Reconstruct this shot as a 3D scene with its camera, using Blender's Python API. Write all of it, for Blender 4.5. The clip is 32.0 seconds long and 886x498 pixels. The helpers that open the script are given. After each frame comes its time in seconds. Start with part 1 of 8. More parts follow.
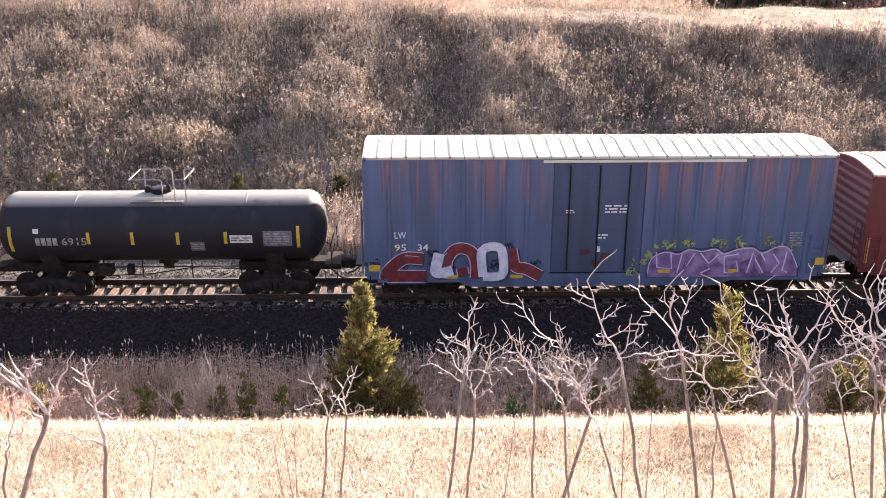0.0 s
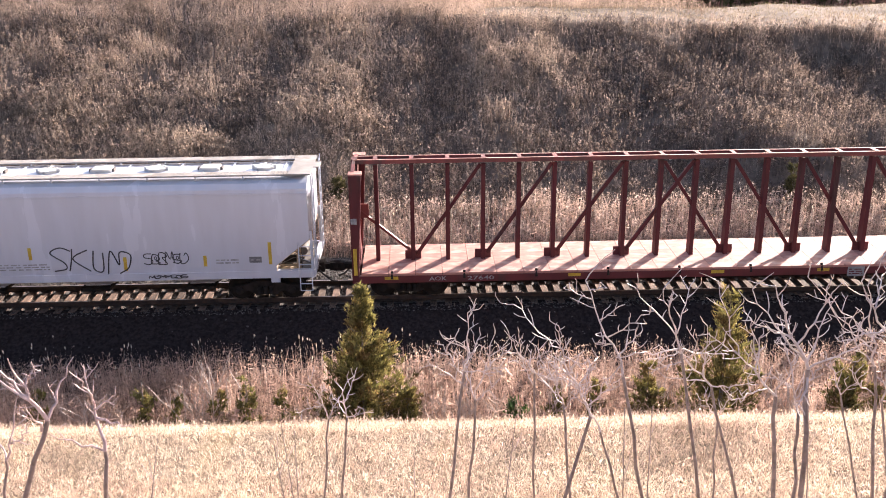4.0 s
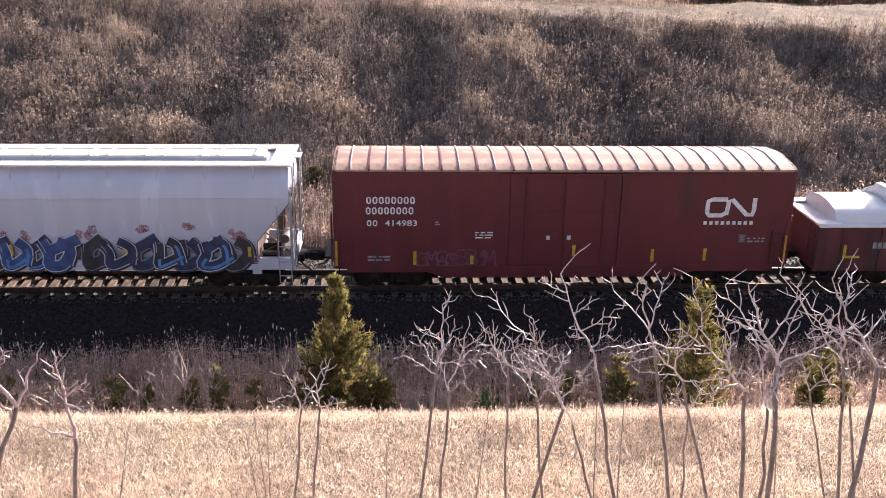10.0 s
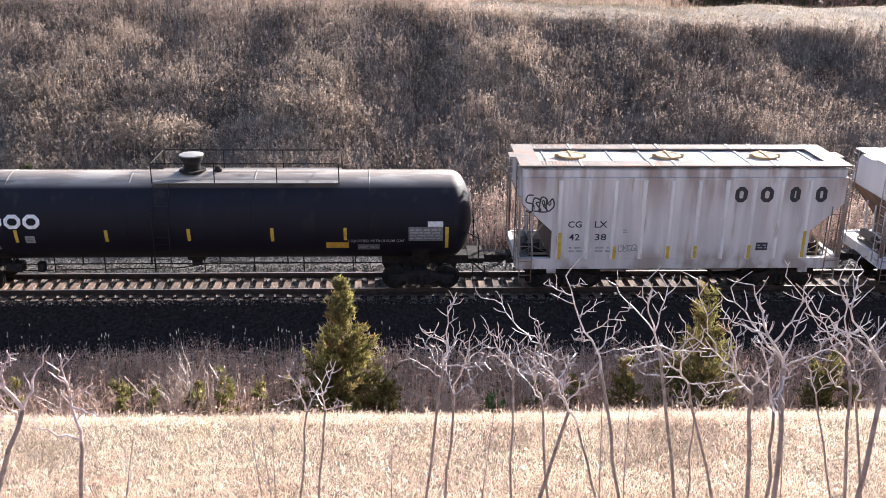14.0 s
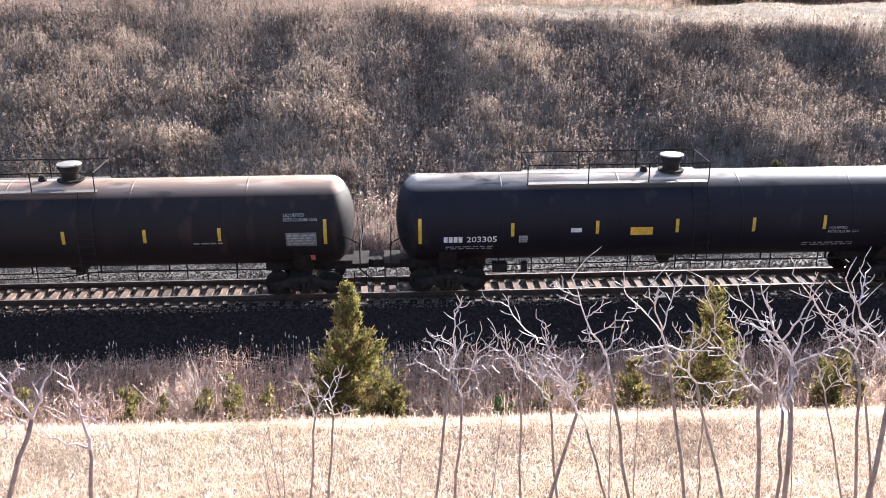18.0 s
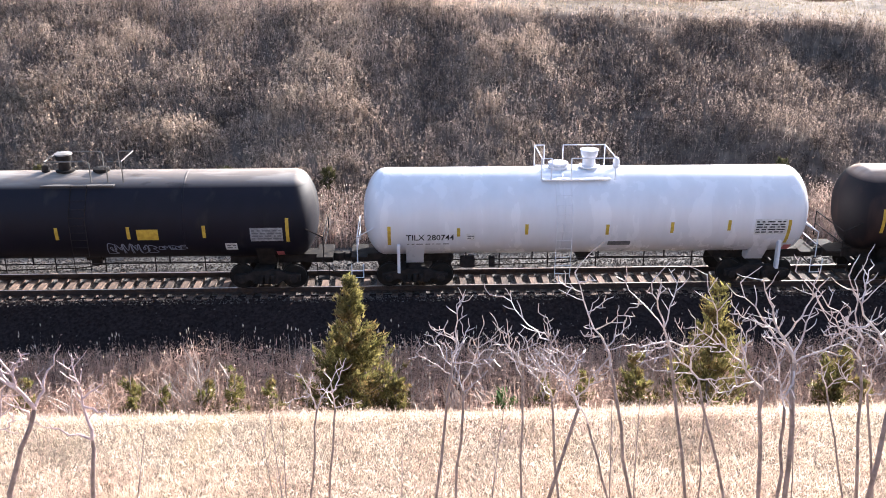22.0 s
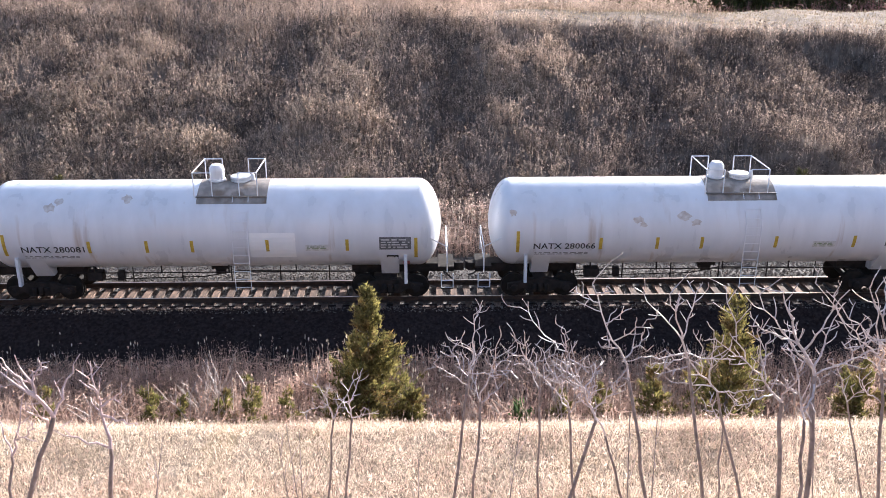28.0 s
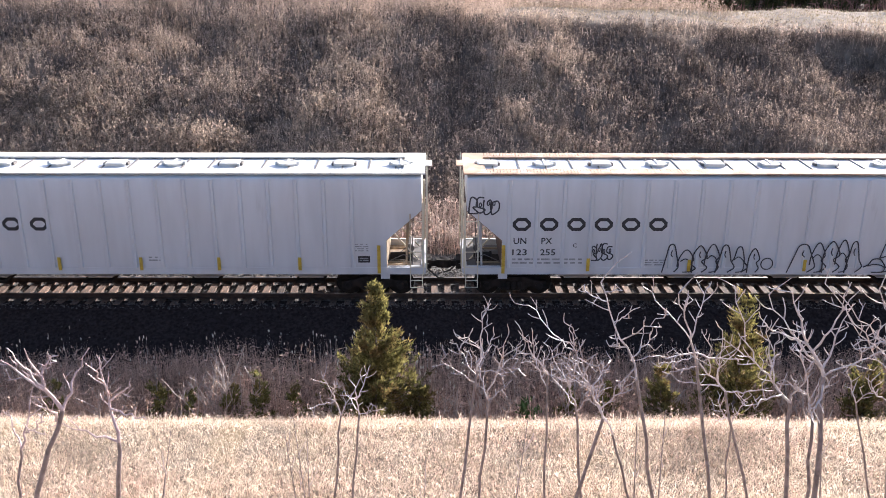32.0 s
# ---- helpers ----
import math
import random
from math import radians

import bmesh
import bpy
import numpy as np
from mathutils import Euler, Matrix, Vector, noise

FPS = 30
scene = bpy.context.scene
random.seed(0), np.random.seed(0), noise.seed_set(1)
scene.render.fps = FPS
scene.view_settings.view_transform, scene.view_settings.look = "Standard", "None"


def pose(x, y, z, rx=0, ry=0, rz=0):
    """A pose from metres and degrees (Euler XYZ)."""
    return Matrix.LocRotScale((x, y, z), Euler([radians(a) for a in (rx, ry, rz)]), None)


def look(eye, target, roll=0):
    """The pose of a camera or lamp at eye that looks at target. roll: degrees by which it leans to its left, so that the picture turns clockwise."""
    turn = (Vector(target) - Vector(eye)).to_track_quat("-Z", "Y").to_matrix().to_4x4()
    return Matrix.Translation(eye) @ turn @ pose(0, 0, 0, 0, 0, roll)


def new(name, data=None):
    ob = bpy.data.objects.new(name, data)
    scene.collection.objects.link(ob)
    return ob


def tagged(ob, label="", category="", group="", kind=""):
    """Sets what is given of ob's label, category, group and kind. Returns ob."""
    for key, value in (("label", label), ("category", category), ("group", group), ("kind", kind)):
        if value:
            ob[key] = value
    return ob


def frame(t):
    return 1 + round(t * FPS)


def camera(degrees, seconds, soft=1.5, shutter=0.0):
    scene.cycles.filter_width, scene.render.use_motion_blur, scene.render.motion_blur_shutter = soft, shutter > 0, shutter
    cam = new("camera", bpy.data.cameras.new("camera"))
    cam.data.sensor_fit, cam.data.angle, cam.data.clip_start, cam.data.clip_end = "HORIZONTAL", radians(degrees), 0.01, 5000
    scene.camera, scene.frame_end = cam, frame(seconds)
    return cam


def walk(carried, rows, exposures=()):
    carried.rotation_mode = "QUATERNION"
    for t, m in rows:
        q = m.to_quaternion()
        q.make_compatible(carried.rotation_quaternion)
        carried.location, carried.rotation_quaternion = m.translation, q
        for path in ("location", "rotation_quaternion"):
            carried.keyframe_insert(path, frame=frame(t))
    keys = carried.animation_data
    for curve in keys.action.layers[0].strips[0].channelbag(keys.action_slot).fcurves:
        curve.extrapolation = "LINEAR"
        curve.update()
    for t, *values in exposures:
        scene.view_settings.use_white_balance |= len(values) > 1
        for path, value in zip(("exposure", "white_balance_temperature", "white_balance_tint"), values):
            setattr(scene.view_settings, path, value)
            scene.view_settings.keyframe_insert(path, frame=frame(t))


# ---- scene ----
# Camera: held in the hand on a bank above the line, drifting a little.
EYE = Vector((0.0, -30.79, 12.43))
# seconds, pan to the right of straight across the track, tilt down, lean (degrees)
PAN = [
    (0, 1.498, 19.795, 0.359), (0.5, 1.494, 19.840, 0.373), (1, 1.424, 19.767, 0.296), (1.5, 1.411, 19.702, 0.327), (2, 1.271, 19.699, 0.057),
    (2.5, 1.204, 19.743, 0.069), (3, 1.221, 19.757, 0.077), (3.5, 1.250, 19.688, -0.244), (5.5, 3.263, 20.084, 0.905), (6, 3.501, 20.317, 1.292),
    (6.5, 3.582, 20.463, 1.094), (7, 3.594, 20.404, 1.296), (7.5, 3.476, 20.280, 1.124), (8, 3.413, 20.251, 1.019), (8.5, 3.286, 20.230, 1.079),
    (9, 3.286, 20.346, 1.104), (9.5, 3.287, 20.326, 0.987), (10, 3.190, 20.225, 1.193), (10.5, 3.047, 20.167, 1.216), (11, 2.861, 20.117, 1.214),
    (11.5, 2.801, 20.155, 1.347), (12, 2.814, 20.217, 1.321), (12.5, 2.851, 20.262, 0.917), (13, 2.933, 20.287, 1.042), (13.5, 2.920, 20.227, 0.944),
    (14, 2.855, 20.074, 1.027), (14.5, 2.718, 20.015, 0.850), (16.5, 2.559, 20.065, 0.312), (17, 2.530, 19.966, 0.052), (17.5, 2.504, 19.887, 0.273),
    (18, 2.481, 19.874, 0.004), (18.5, 2.696, 19.925, 0.149), (19, 2.975, 19.965, 0.771), (19.5, 3.259, 20.057, 0.680), (20, 3.156, 20.003, 0.756),
    (20.5, 2.938, 19.967, 0.931), (21, 2.720, 20.030, 0.822), (21.5, 2.490, 20.174, 0.574), (22, 2.292, 20.246, 0.416), (22.5, 2.130, 20.169, 0.566),
    (23, 2.315, 19.986, 0.797), (23.5, 2.113, 19.973, 0.887), (24, 1.655, 20.073, 0.200), (24.5, 1.331, 20.214, -0.033), (25, 1.001, 20.101, -0.005),
    (25.5, 0.759, 19.841, -0.031), (27.5, 0.994, 19.642, 0.236), (28, 1.156, 19.605, 0.231), (28.5, 1.164, 19.575, 0.463), (29, 1.047, 19.616, 0.410),
    (29.5, 0.985, 19.625, 0.624), (30, 0.898, 19.636, 0.437), (30.5, 0.806, 19.680, 0.564), (31, 0.656, 19.697, 0.484), (31.5, 0.624, 19.746, 0.389),
    (32, 0.598, 19.775, 0.519),
]

def aim(pan, tilt, lean):
    turn = Matrix.Rotation(-radians(pan), 4, "Z") @ Matrix.Rotation(radians(90 - tilt), 4, "X")
    return Matrix.Translation(EYE) @ turn @ Matrix.Rotation(radians(lean), 4, "Z")


cam = camera(50.865, 32.0, soft=0.9)
EXPOSURES = [(0, 2.27, 6600, 18), (1.8, 2.19, 6600, 18), (3, 1.97, 6610, 19), (3.5, 1.9, 6620, 19), (6, 1.62, 6520, 17), (9, 1.55, 6420, 19), (11, 1.66, 6240, 17), (14, 1.83, 5930, 12), (17, 2.08, 5840, 12), (21, 1.97, 5860, 12), (25, 2.0, 5850, 12), (28, 1.7, 5890, 13), (32, 1.66, 5890, 13)]
walk(cam, [(t, aim(a, b, c)) for t, a, b, c in PAN], EXPOSURES)

# Light: a low winter sun from behind the train, ahead of it, and a clear sky.
SUN_EL, SUN_AZ = 21.0, 39.0
world = bpy.data.worlds.new("sky")
scene.world = world
world.use_nodes = True
wn = world.node_tree.nodes
sky = wn.new("ShaderNodeTexSky")
sky.sky_type, sky.sun_disc = "NISHITA", False
sky.dust_density = 3.5
sky.sun_elevation, sky.sun_rotation = radians(SUN_EL), radians(SUN_AZ)
world.node_tree.links.new(sky.outputs[0], wn["Background"].inputs[0])
wn["Background"].inputs[1].default_value = 0.104
sun = new("sun", bpy.data.lights.new("sun", "SUN"))
sun.data.energy, sun.data.angle, sun.data.color = 4.7, radians(0.53), (1.0, 0.92, 0.82)
sun_way = Vector((math.sin(radians(SUN_AZ)) * math.cos(radians(SUN_EL)),
                  math.cos(radians(SUN_AZ)) * math.cos(radians(SUN_EL)), math.sin(radians(SUN_EL))))
sun.matrix_world = look(sun_way * 200, (0, 0, 0))


# ---- materials ----
def surf(name, c1, c2, scale=3.0, rough=0.6, metal=0.0, bump=0.2, bscale=30.0, stretch=(1, 1, 1),
         c3=None, c3scale=0.5, c3cut=0.62, spec=0.5, rnd=0.0, isle=False, translucent=0.0, sheen=0.0, layers=()):
    """A surface with two colours mixed by noise, blotches of a third, and fine relief."""
    m = bpy.data.materials.new(name)
    m.use_nodes = True
    n, l = m.node_tree.nodes, m.node_tree.links
    b = n["Principled BSDF"]
    co = n.new("ShaderNodeTexCoord")
    mp = n.new("ShaderNodeMapping")
    mp.inputs["Scale"].default_value = stretch
    l.new(co.outputs["Object"], mp.inputs[0])
    n1 = n.new("ShaderNodeTexNoise")
    n1.inputs["Scale"].default_value, n1.inputs["Detail"].default_value = scale, 6
    l.new(mp.outputs[0], n1.inputs["Vector"])
    r1 = n.new("ShaderNodeValToRGB")
    r1.color_ramp.elements[0].position, r1.color_ramp.elements[1].position = 0.36, 0.66
    r1.color_ramp.elements[0].color, r1.color_ramp.elements[1].color = (*c1, 1), (*c2, 1)
    l.new(n1.outputs[0], r1.inputs[0])
    col = r1.outputs[0]
    if c3:
        n3 = n.new("ShaderNodeTexNoise")
        n3.inputs["Scale"].default_value, n3.inputs["Detail"].default_value = c3scale, 8
        l.new(mp.outputs[0], n3.inputs["Vector"])
        r3 = n.new("ShaderNodeValToRGB")
        r3.color_ramp.elements[0].position, r3.color_ramp.elements[1].position = c3cut, c3cut + 0.1
        l.new(n3.outputs[0], r3.inputs[0])
        mx = n.new("ShaderNodeMix")
        mx.data_type = "RGBA"
        l.new(r3.outputs[0], mx.inputs[0])
        l.new(col, mx.inputs[6])
        mx.inputs[7].default_value = (*c3, 1)
        col = mx.outputs[2]
    for colour, z0, z1, scale3, cut, full in layers:
        # grime, and the tanks' sunlit top band, between two heights, broken up by noise
        sp = n.new("ShaderNodeSeparateXYZ")
        l.new(co.outputs["Object"], sp.inputs[0])
        mp4 = n.new("ShaderNodeMapping")
        mp4.inputs["Scale"].default_value = scale3
        l.new(co.outputs["Object"], mp4.inputs[0])
        n4 = n.new("ShaderNodeTexNoise")
        n4.inputs["Scale"].default_value, n4.inputs["Detail"].default_value = 1.0, 7
        l.new(mp4.outputs[0], n4.inputs["Vector"])
        r4 = n.new("ShaderNodeMapRange")
        r4.inputs[1].default_value, r4.inputs[2].default_value, r4.inputs[4].default_value = cut, cut + 0.12, full
        l.new(n4.outputs[0], r4.inputs[0])
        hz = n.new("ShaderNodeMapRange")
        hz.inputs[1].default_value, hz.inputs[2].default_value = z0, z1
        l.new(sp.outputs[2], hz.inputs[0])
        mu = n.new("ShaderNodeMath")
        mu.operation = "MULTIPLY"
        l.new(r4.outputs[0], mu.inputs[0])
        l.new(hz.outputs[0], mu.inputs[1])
        mx = n.new("ShaderNodeMix")
        mx.data_type = "RGBA"
        l.new(mu.outputs[0], mx.inputs[0])
        l.new(col, mx.inputs[6])
        mx.inputs[7].default_value = (*colour, 1)
        col = mx.outputs[2]
    if rnd or isle:
        if isle:
            src = n.new("ShaderNodeNewGeometry").outputs["Random Per Island"]
        else:
            src = n.new("ShaderNodeObjectInfo").outputs["Random"]
        mr = n.new("ShaderNodeMapRange")
        mr.inputs[3].default_value, mr.inputs[4].default_value = 1 - rnd, 1 + rnd
        l.new(src, mr.inputs[0])
        hs = n.new("ShaderNodeHueSaturation")
        l.new(mr.outputs[0], hs.inputs["Value"])
        l.new(col, hs.inputs["Color"])
        col = hs.outputs[0]
    l.new(col, b.inputs["Base Color"])
    b.inputs["Metallic"].default_value = metal
    b.inputs["Specular IOR Level"].default_value = spec
    b.inputs["Sheen Weight"].default_value, b.inputs["Sheen Roughness"].default_value = sheen, 0.35
    rr = n.new("ShaderNodeMapRange")
    rr.inputs[3].default_value, rr.inputs[4].default_value = max(rough - 0.12, 0.05), min(rough + 0.12, 1)
    l.new(n1.outputs[0], rr.inputs[0])
    l.new(rr.outputs[0], b.inputs["Roughness"])
    if bump:
        n2 = n.new("ShaderNodeTexNoise")
        n2.inputs["Scale"].default_value, n2.inputs["Detail"].default_value = bscale, 4
        l.new(mp.outputs[0], n2.inputs["Vector"])
        bp = n.new("ShaderNodeBump")
        bp.inputs["Strength"].default_value, bp.inputs["Distance"].default_value = bump, 0.02
        l.new(n2.outputs[0], bp.inputs["Height"])
        l.new(bp.outputs[0], b.inputs["Normal"])
    if translucent:
        tr = n.new("ShaderNodeBsdfTranslucent")
        l.new(col, tr.inputs[0])
        ms = n.new("ShaderNodeMixShader")
        ms.inputs[0].default_value = translucent
        l.new(b.outputs[0], ms.inputs[1])
        l.new(tr.outputs[0], ms.inputs[2])
        l.new(ms.outputs[0], n["Material Output"].inputs[0])
    return m


# ---- mesh tools ----
def box(bm, x0, x1, y0, y1, z0, z1):
    v = [bm.verts.new(p) for p in ((x0, y0, z0), (x1, y0, z0), (x1, y1, z0), (x0, y1, z0),
                                   (x0, y0, z1), (x1, y0, z1), (x1, y1, z1), (x0, y1, z1))]
    for f in ((0, 3, 2, 1), (4, 5, 6, 7), (0, 1, 5, 4), (1, 2, 6, 5), (2, 3, 7, 6), (3, 0, 4, 7)):
        bm.faces.new([v[i] for i in f])


def prism(bm, pts, a, b, axis="x"):
    """A closed outline, in the plane across axis, drawn out from a to b."""
    put = {"x": lambda k, p: (k, p[0], p[1]), "y": lambda k, p: (p[0], k, p[1]), "z": lambda k, p: (p[0], p[1], k)}[axis]
    va, vb = [bm.verts.new(put(a, p)) for p in pts], [bm.verts.new(put(b, p)) for p in pts]
    n = len(pts)
    bm.faces.new(va)
    bm.faces.new(vb[::-1])
    for i in range(n):
        bm.faces.new((va[i], vb[i], vb[(i + 1) % n], va[(i + 1) % n]))


def tube(bm, pts, r, n=6, r2=None):
    """A round bar along pts, tapering from r to r2."""
    pts = [Vector(p) for p in pts]
    rings, r2 = [], r if r2 is None else r2
    up = None
    for i, p in enumerate(pts):
        d = (pts[min(i + 1, len(pts) - 1)] - pts[max(i - 1, 0)]).normalized()
        if up is None:
            up = d.orthogonal().normalized()
        up = (up - d * up.dot(d))
        up = up.normalized() if up.length > 1e-6 else d.orthogonal().normalized()
        s = d.cross(up)
        k = r + (r2 - r) * i / max(len(pts) - 1, 1)
        rings.append([bm.verts.new(p + (up * math.cos(a) + s * math.sin(a)) * k)
                      for a in (2 * math.pi * j / n for j in range(n))])
    for a, b in zip(rings, rings[1:]):
        for j in range(n):
            bm.faces.new((a[j], a[(j + 1) % n], b[(j + 1) % n], b[j]))
    bm.faces.new(rings[0][::-1])
    bm.faces.new(rings[-1])


def lathe(bm, prof, n=32, axis="x", at=(0, 0, 0)):
    """Turns a profile of (distance along axis, radius) round that axis."""
    rings = []
    for d, r in prof:
        ring = []
        for j in range(n):
            a = 2 * math.pi * j / n
            c, s = max(r, 1e-4) * math.cos(a), max(r, 1e-4) * math.sin(a)
            p = {"x": (d, c, s), "y": (c, d, s), "z": (c, s, d)}[axis]
            ring.append(bm.verts.new((p[0] + at[0], p[1] + at[1], p[2] + at[2])))
        rings.append(ring)
    for a, b in zip(rings, rings[1:]):
        for j in range(n):
            bm.faces.new((a[j], a[(j + 1) % n], b[(j + 1) % n], b[j]))
    bm.faces.new(rings[0])
    bm.faces.new(rings[-1][::-1])


def mesh_of(name, bm, material, smooth=None):
    me = bpy.data.meshes.new(name)
    bmesh.ops.recalc_face_normals(bm, faces=bm.faces)
    if smooth is not None:
        for f in bm.faces:
            f.smooth = True
        for e in bm.edges:
            if len(e.link_faces) == 2 and e.calc_face_angle(0) > radians(smooth):
                e.smooth = False
    bm.to_mesh(me)
    bm.free()
    me.materials.append(material)
    return me


def put(name, me, parent=None, at=None, label="", kind=""):
    ob = new(name, me)
    if parent:
        ob.parent = parent
    if at is not None:
        ob.matrix_basis = at
    return tagged(ob, label, kind=kind)


def part(name, bm, material, parent, label="", smooth=None, at=None):
    return put(name, mesh_of(name, bm, material, smooth), parent, at, label)


def boxes(name, rows, material, parent, label=""):
    bm = bmesh.new()
    for r in rows:
        box(bm, *r)
    return part(name, bm, material, parent, label)


def bars(name, lines, r, material, parent, label="", n=6):
    bm = bmesh.new()
    for pts in lines:
        tube(bm, pts, r, n)
    return part(name, bm, material, parent, label, smooth=50)


def soup(name, verts, faces, material, smooth=False):
    """A mesh from arrays of corners and of faces of one size."""
    me = bpy.data.meshes.new(name)
    verts, faces = np.asarray(verts, np.float32), np.asarray(faces, np.int32)
    k = faces.shape[1]
    me.vertices.add(len(verts))
    me.vertices.foreach_set("co", verts.ravel())
    me.loops.add(faces.size)
    me.loops.foreach_set("vertex_index", faces.ravel())
    me.polygons.add(len(faces))
    me.polygons.foreach_set("loop_start", np.arange(0, faces.size, k, dtype=np.int32))
    me.polygons.foreach_set("use_smooth", np.full(len(faces), smooth))
    me.update()
    me.validate()
    me.materials.append(material)
    return me


# ---- the lie of the land ----
rng = np.random.default_rng(7)


def fbm(x, y, s, octaves=4, seed=0):
    """Smooth value noise, about -1 to 1, for arrays."""
    out, amp, tot = 0, 1.0, 0
    for o in range(octaves):
        k = 2.0 ** o / s
        px, py = x * k + 17.3 * (o + seed), y * k - 9.1 * (o + 2 * seed)
        i, j = np.floor(px), np.floor(py)
        fx, fy = px - i, py - j
        fx, fy = fx * fx * (3 - 2 * fx), fy * fy * (3 - 2 * fy)

        def h(a, b):
            v = np.sin(a * 127.1 + b * 311.7 + seed * 74.7) * 43758.5453
            return v - np.floor(v)
        val = (h(i, j) * (1 - fx) + h(i + 1, j) * fx) * (1 - fy) + (h(i, j + 1) * (1 - fx) + h(i + 1, j + 1) * fx) * fy
        out = out + amp * (2 * val - 1)
        tot += amp
        amp *= 0.5
    return out / tot


TRACK = 330.0
GRADE, PIVOT = 0.0052, 1.0  # the line climbs gently to the east
ON_GRADE = pose(0, 0, -GRADE * PIVOT, 0, -math.degrees(math.atan(GRADE)), 0)

PROFILE_Y = [-400, -60, -31, -27, -18.6, -17.0, -15.2, -14.7, -10.6, -9.2, -6.5, -5.0, -3.2, -1.9, 1.9, 2.4, 4.5, 6.5]
PROFILE_Z = [9.0, 10.3, 10.55, 8.3, 3.3, 3.2, 3.16, 3.0, -0.55, -1.05, -1.15, -1.2, -1.25, -0.6, -0.4, -0.45, -0.5, 0.1]


def land(x, y):
    """Height of the ground."""
    x, y = np.asarray(x, float), np.asarray(y, float)
    z = np.interp(y, PROFILE_Y, PROFILE_Z)
    top = 7.25 - 0.047 * np.clip(x, -30, 22) + 0.3 * fbm(x, x * 0 + 3, 9, 2, 5)
    s = np.clip((y - 6.0) / 16.5, 0, 1)
    hill = top * (0.94 * s + 0.06 * s * s)
    beyond = np.clip(y - 22.5, 0, None)
    ease = np.clip((2 - x) / 14, 0, 1)
    hill = hill - ease * 0.12 * np.clip(y - 15.5, 0, 7) ** 1.2 + ease * 0.25 * np.clip(y - 21, 0, 17)
    # the level top ends in a brink on the east side and falls away behind it
    brink = 26.0 + 0.24 * np.clip(x, 0, 60)
    hill = hill - np.clip((x - 1) / 3, 0, 1) * 0.17 * np.clip(y - brink, 0, 70)
    # gullies that fan out down the slope, and knolls towards the east
    fan = (x - 2) / (1 + 0.035 * np.clip(22.5 - y, 0, 17))
    slope = np.clip((y - 7) / 3, 0, 1) * np.clip((23.5 - y) / 3, 0, 1)
    hill = hill + slope * (0.42 * fbm(fan, y * 0.16, 2.3, 3, 21) + np.clip((x - 2) / 10, 0, 1) * 0.95 * fbm(x, y, 5.0, 2, 25))
    hill = hill + 0.035 * np.clip(beyond, 0, 60) + 0.004 * np.clip(beyond - 60, 0, None)
    z = np.where(y > 6.0, np.maximum(hill + 0.05, -0.3), z)
    z = z + GRADE * (np.clip(x, -TRACK, TRACK) - PIVOT) * np.clip((8 - np.abs(y)) / 3, 0, 1)
    amp = np.clip((y - 6.5) / 4, 0, 1) * 0.28 + np.clip((-14.0 - y) / 2, 0, 1) * 0.04
    return z + amp * fbm(x, y, 3.5, 4, 1) + np.clip((y - 6.5) / 4, 0, 1) * 0.25 * fbm(x * 1.6, y * 0.5, 7, 2, 3)
M = {}
M["soil"] = surf("soil", (0.10, 0.077, 0.062), (0.21, 0.162, 0.13), 1.5, 0.95, bump=0.6, bscale=12, c3=(0.2, 0.15, 0.11), c3scale=0.25, c3cut=0.58, spec=0.1)
M["gravel"] = surf("gravel", (0.055, 0.05, 0.047), (0.15, 0.137, 0.125), 14, 0.95, bump=0.9, bscale=28, c3=(0.07, 0.06, 0.055), c3scale=0.8)
M["steel_rail"] = surf("steel_rail", (0.03, 0.022, 0.02), (0.07, 0.045, 0.035), 6, 0.6, 0.4)
M["rail_top"] = surf("rail_top", (0.26, 0.225, 0.205), (0.4, 0.35, 0.32), 8, 0.42, 1.0, bump=0)
M["tie"] = surf("tie", (0.055, 0.036, 0.027), (0.15, 0.098, 0.072), 5, 0.9, bump=0.5, bscale=20, stretch=(6, 0.7, 3), rnd=0.5, c3=(0.14, 0.088, 0.062), c3scale=0.9, c3cut=0.5)

# ground: one sheet, fine near the line and coarse far off
gx = np.unique(np.concatenate([np.linspace(-45, 45, 226), -45 - np.geomspace(1, 1500, 30), 45 + np.geomspace(1, 1500, 30)]))
gy = np.unique(np.concatenate([np.linspace(-34, 34, 190), -34 - np.geomspace(1, 600, 18), 34 + np.geomspace(1, 3000, 34)]))
XX, YY = np.meshgrid(gx, gy, indexing="ij")
gv = np.stack([XX, YY, land(XX, YY)], -1).reshape(-1, 3)
ny = len(gy)
ii, jj = np.meshgrid(np.arange(len(gx) - 1), np.arange(ny - 1), indexing="ij")
base = (ii * ny + jj).ravel()
ground = put("ground", soup("ground", gv, np.stack([base, base + ny, base + ny + 1, base + 1], 1), M["soil"], True))
tagged(ground, "brown earth bank and ditch under dry winter grass", "ground", kind="structure")

M["thatch"] = surf("thatch", (0.16, 0.125, 0.095), (0.33, 0.265, 0.205), 9, 0.95, bump=0.8, bscale=45, stretch=(1, 0.5, 1), c3=(0.28, 0.215, 0.14), c3scale=0.6, c3cut=0.55, spec=0.1)


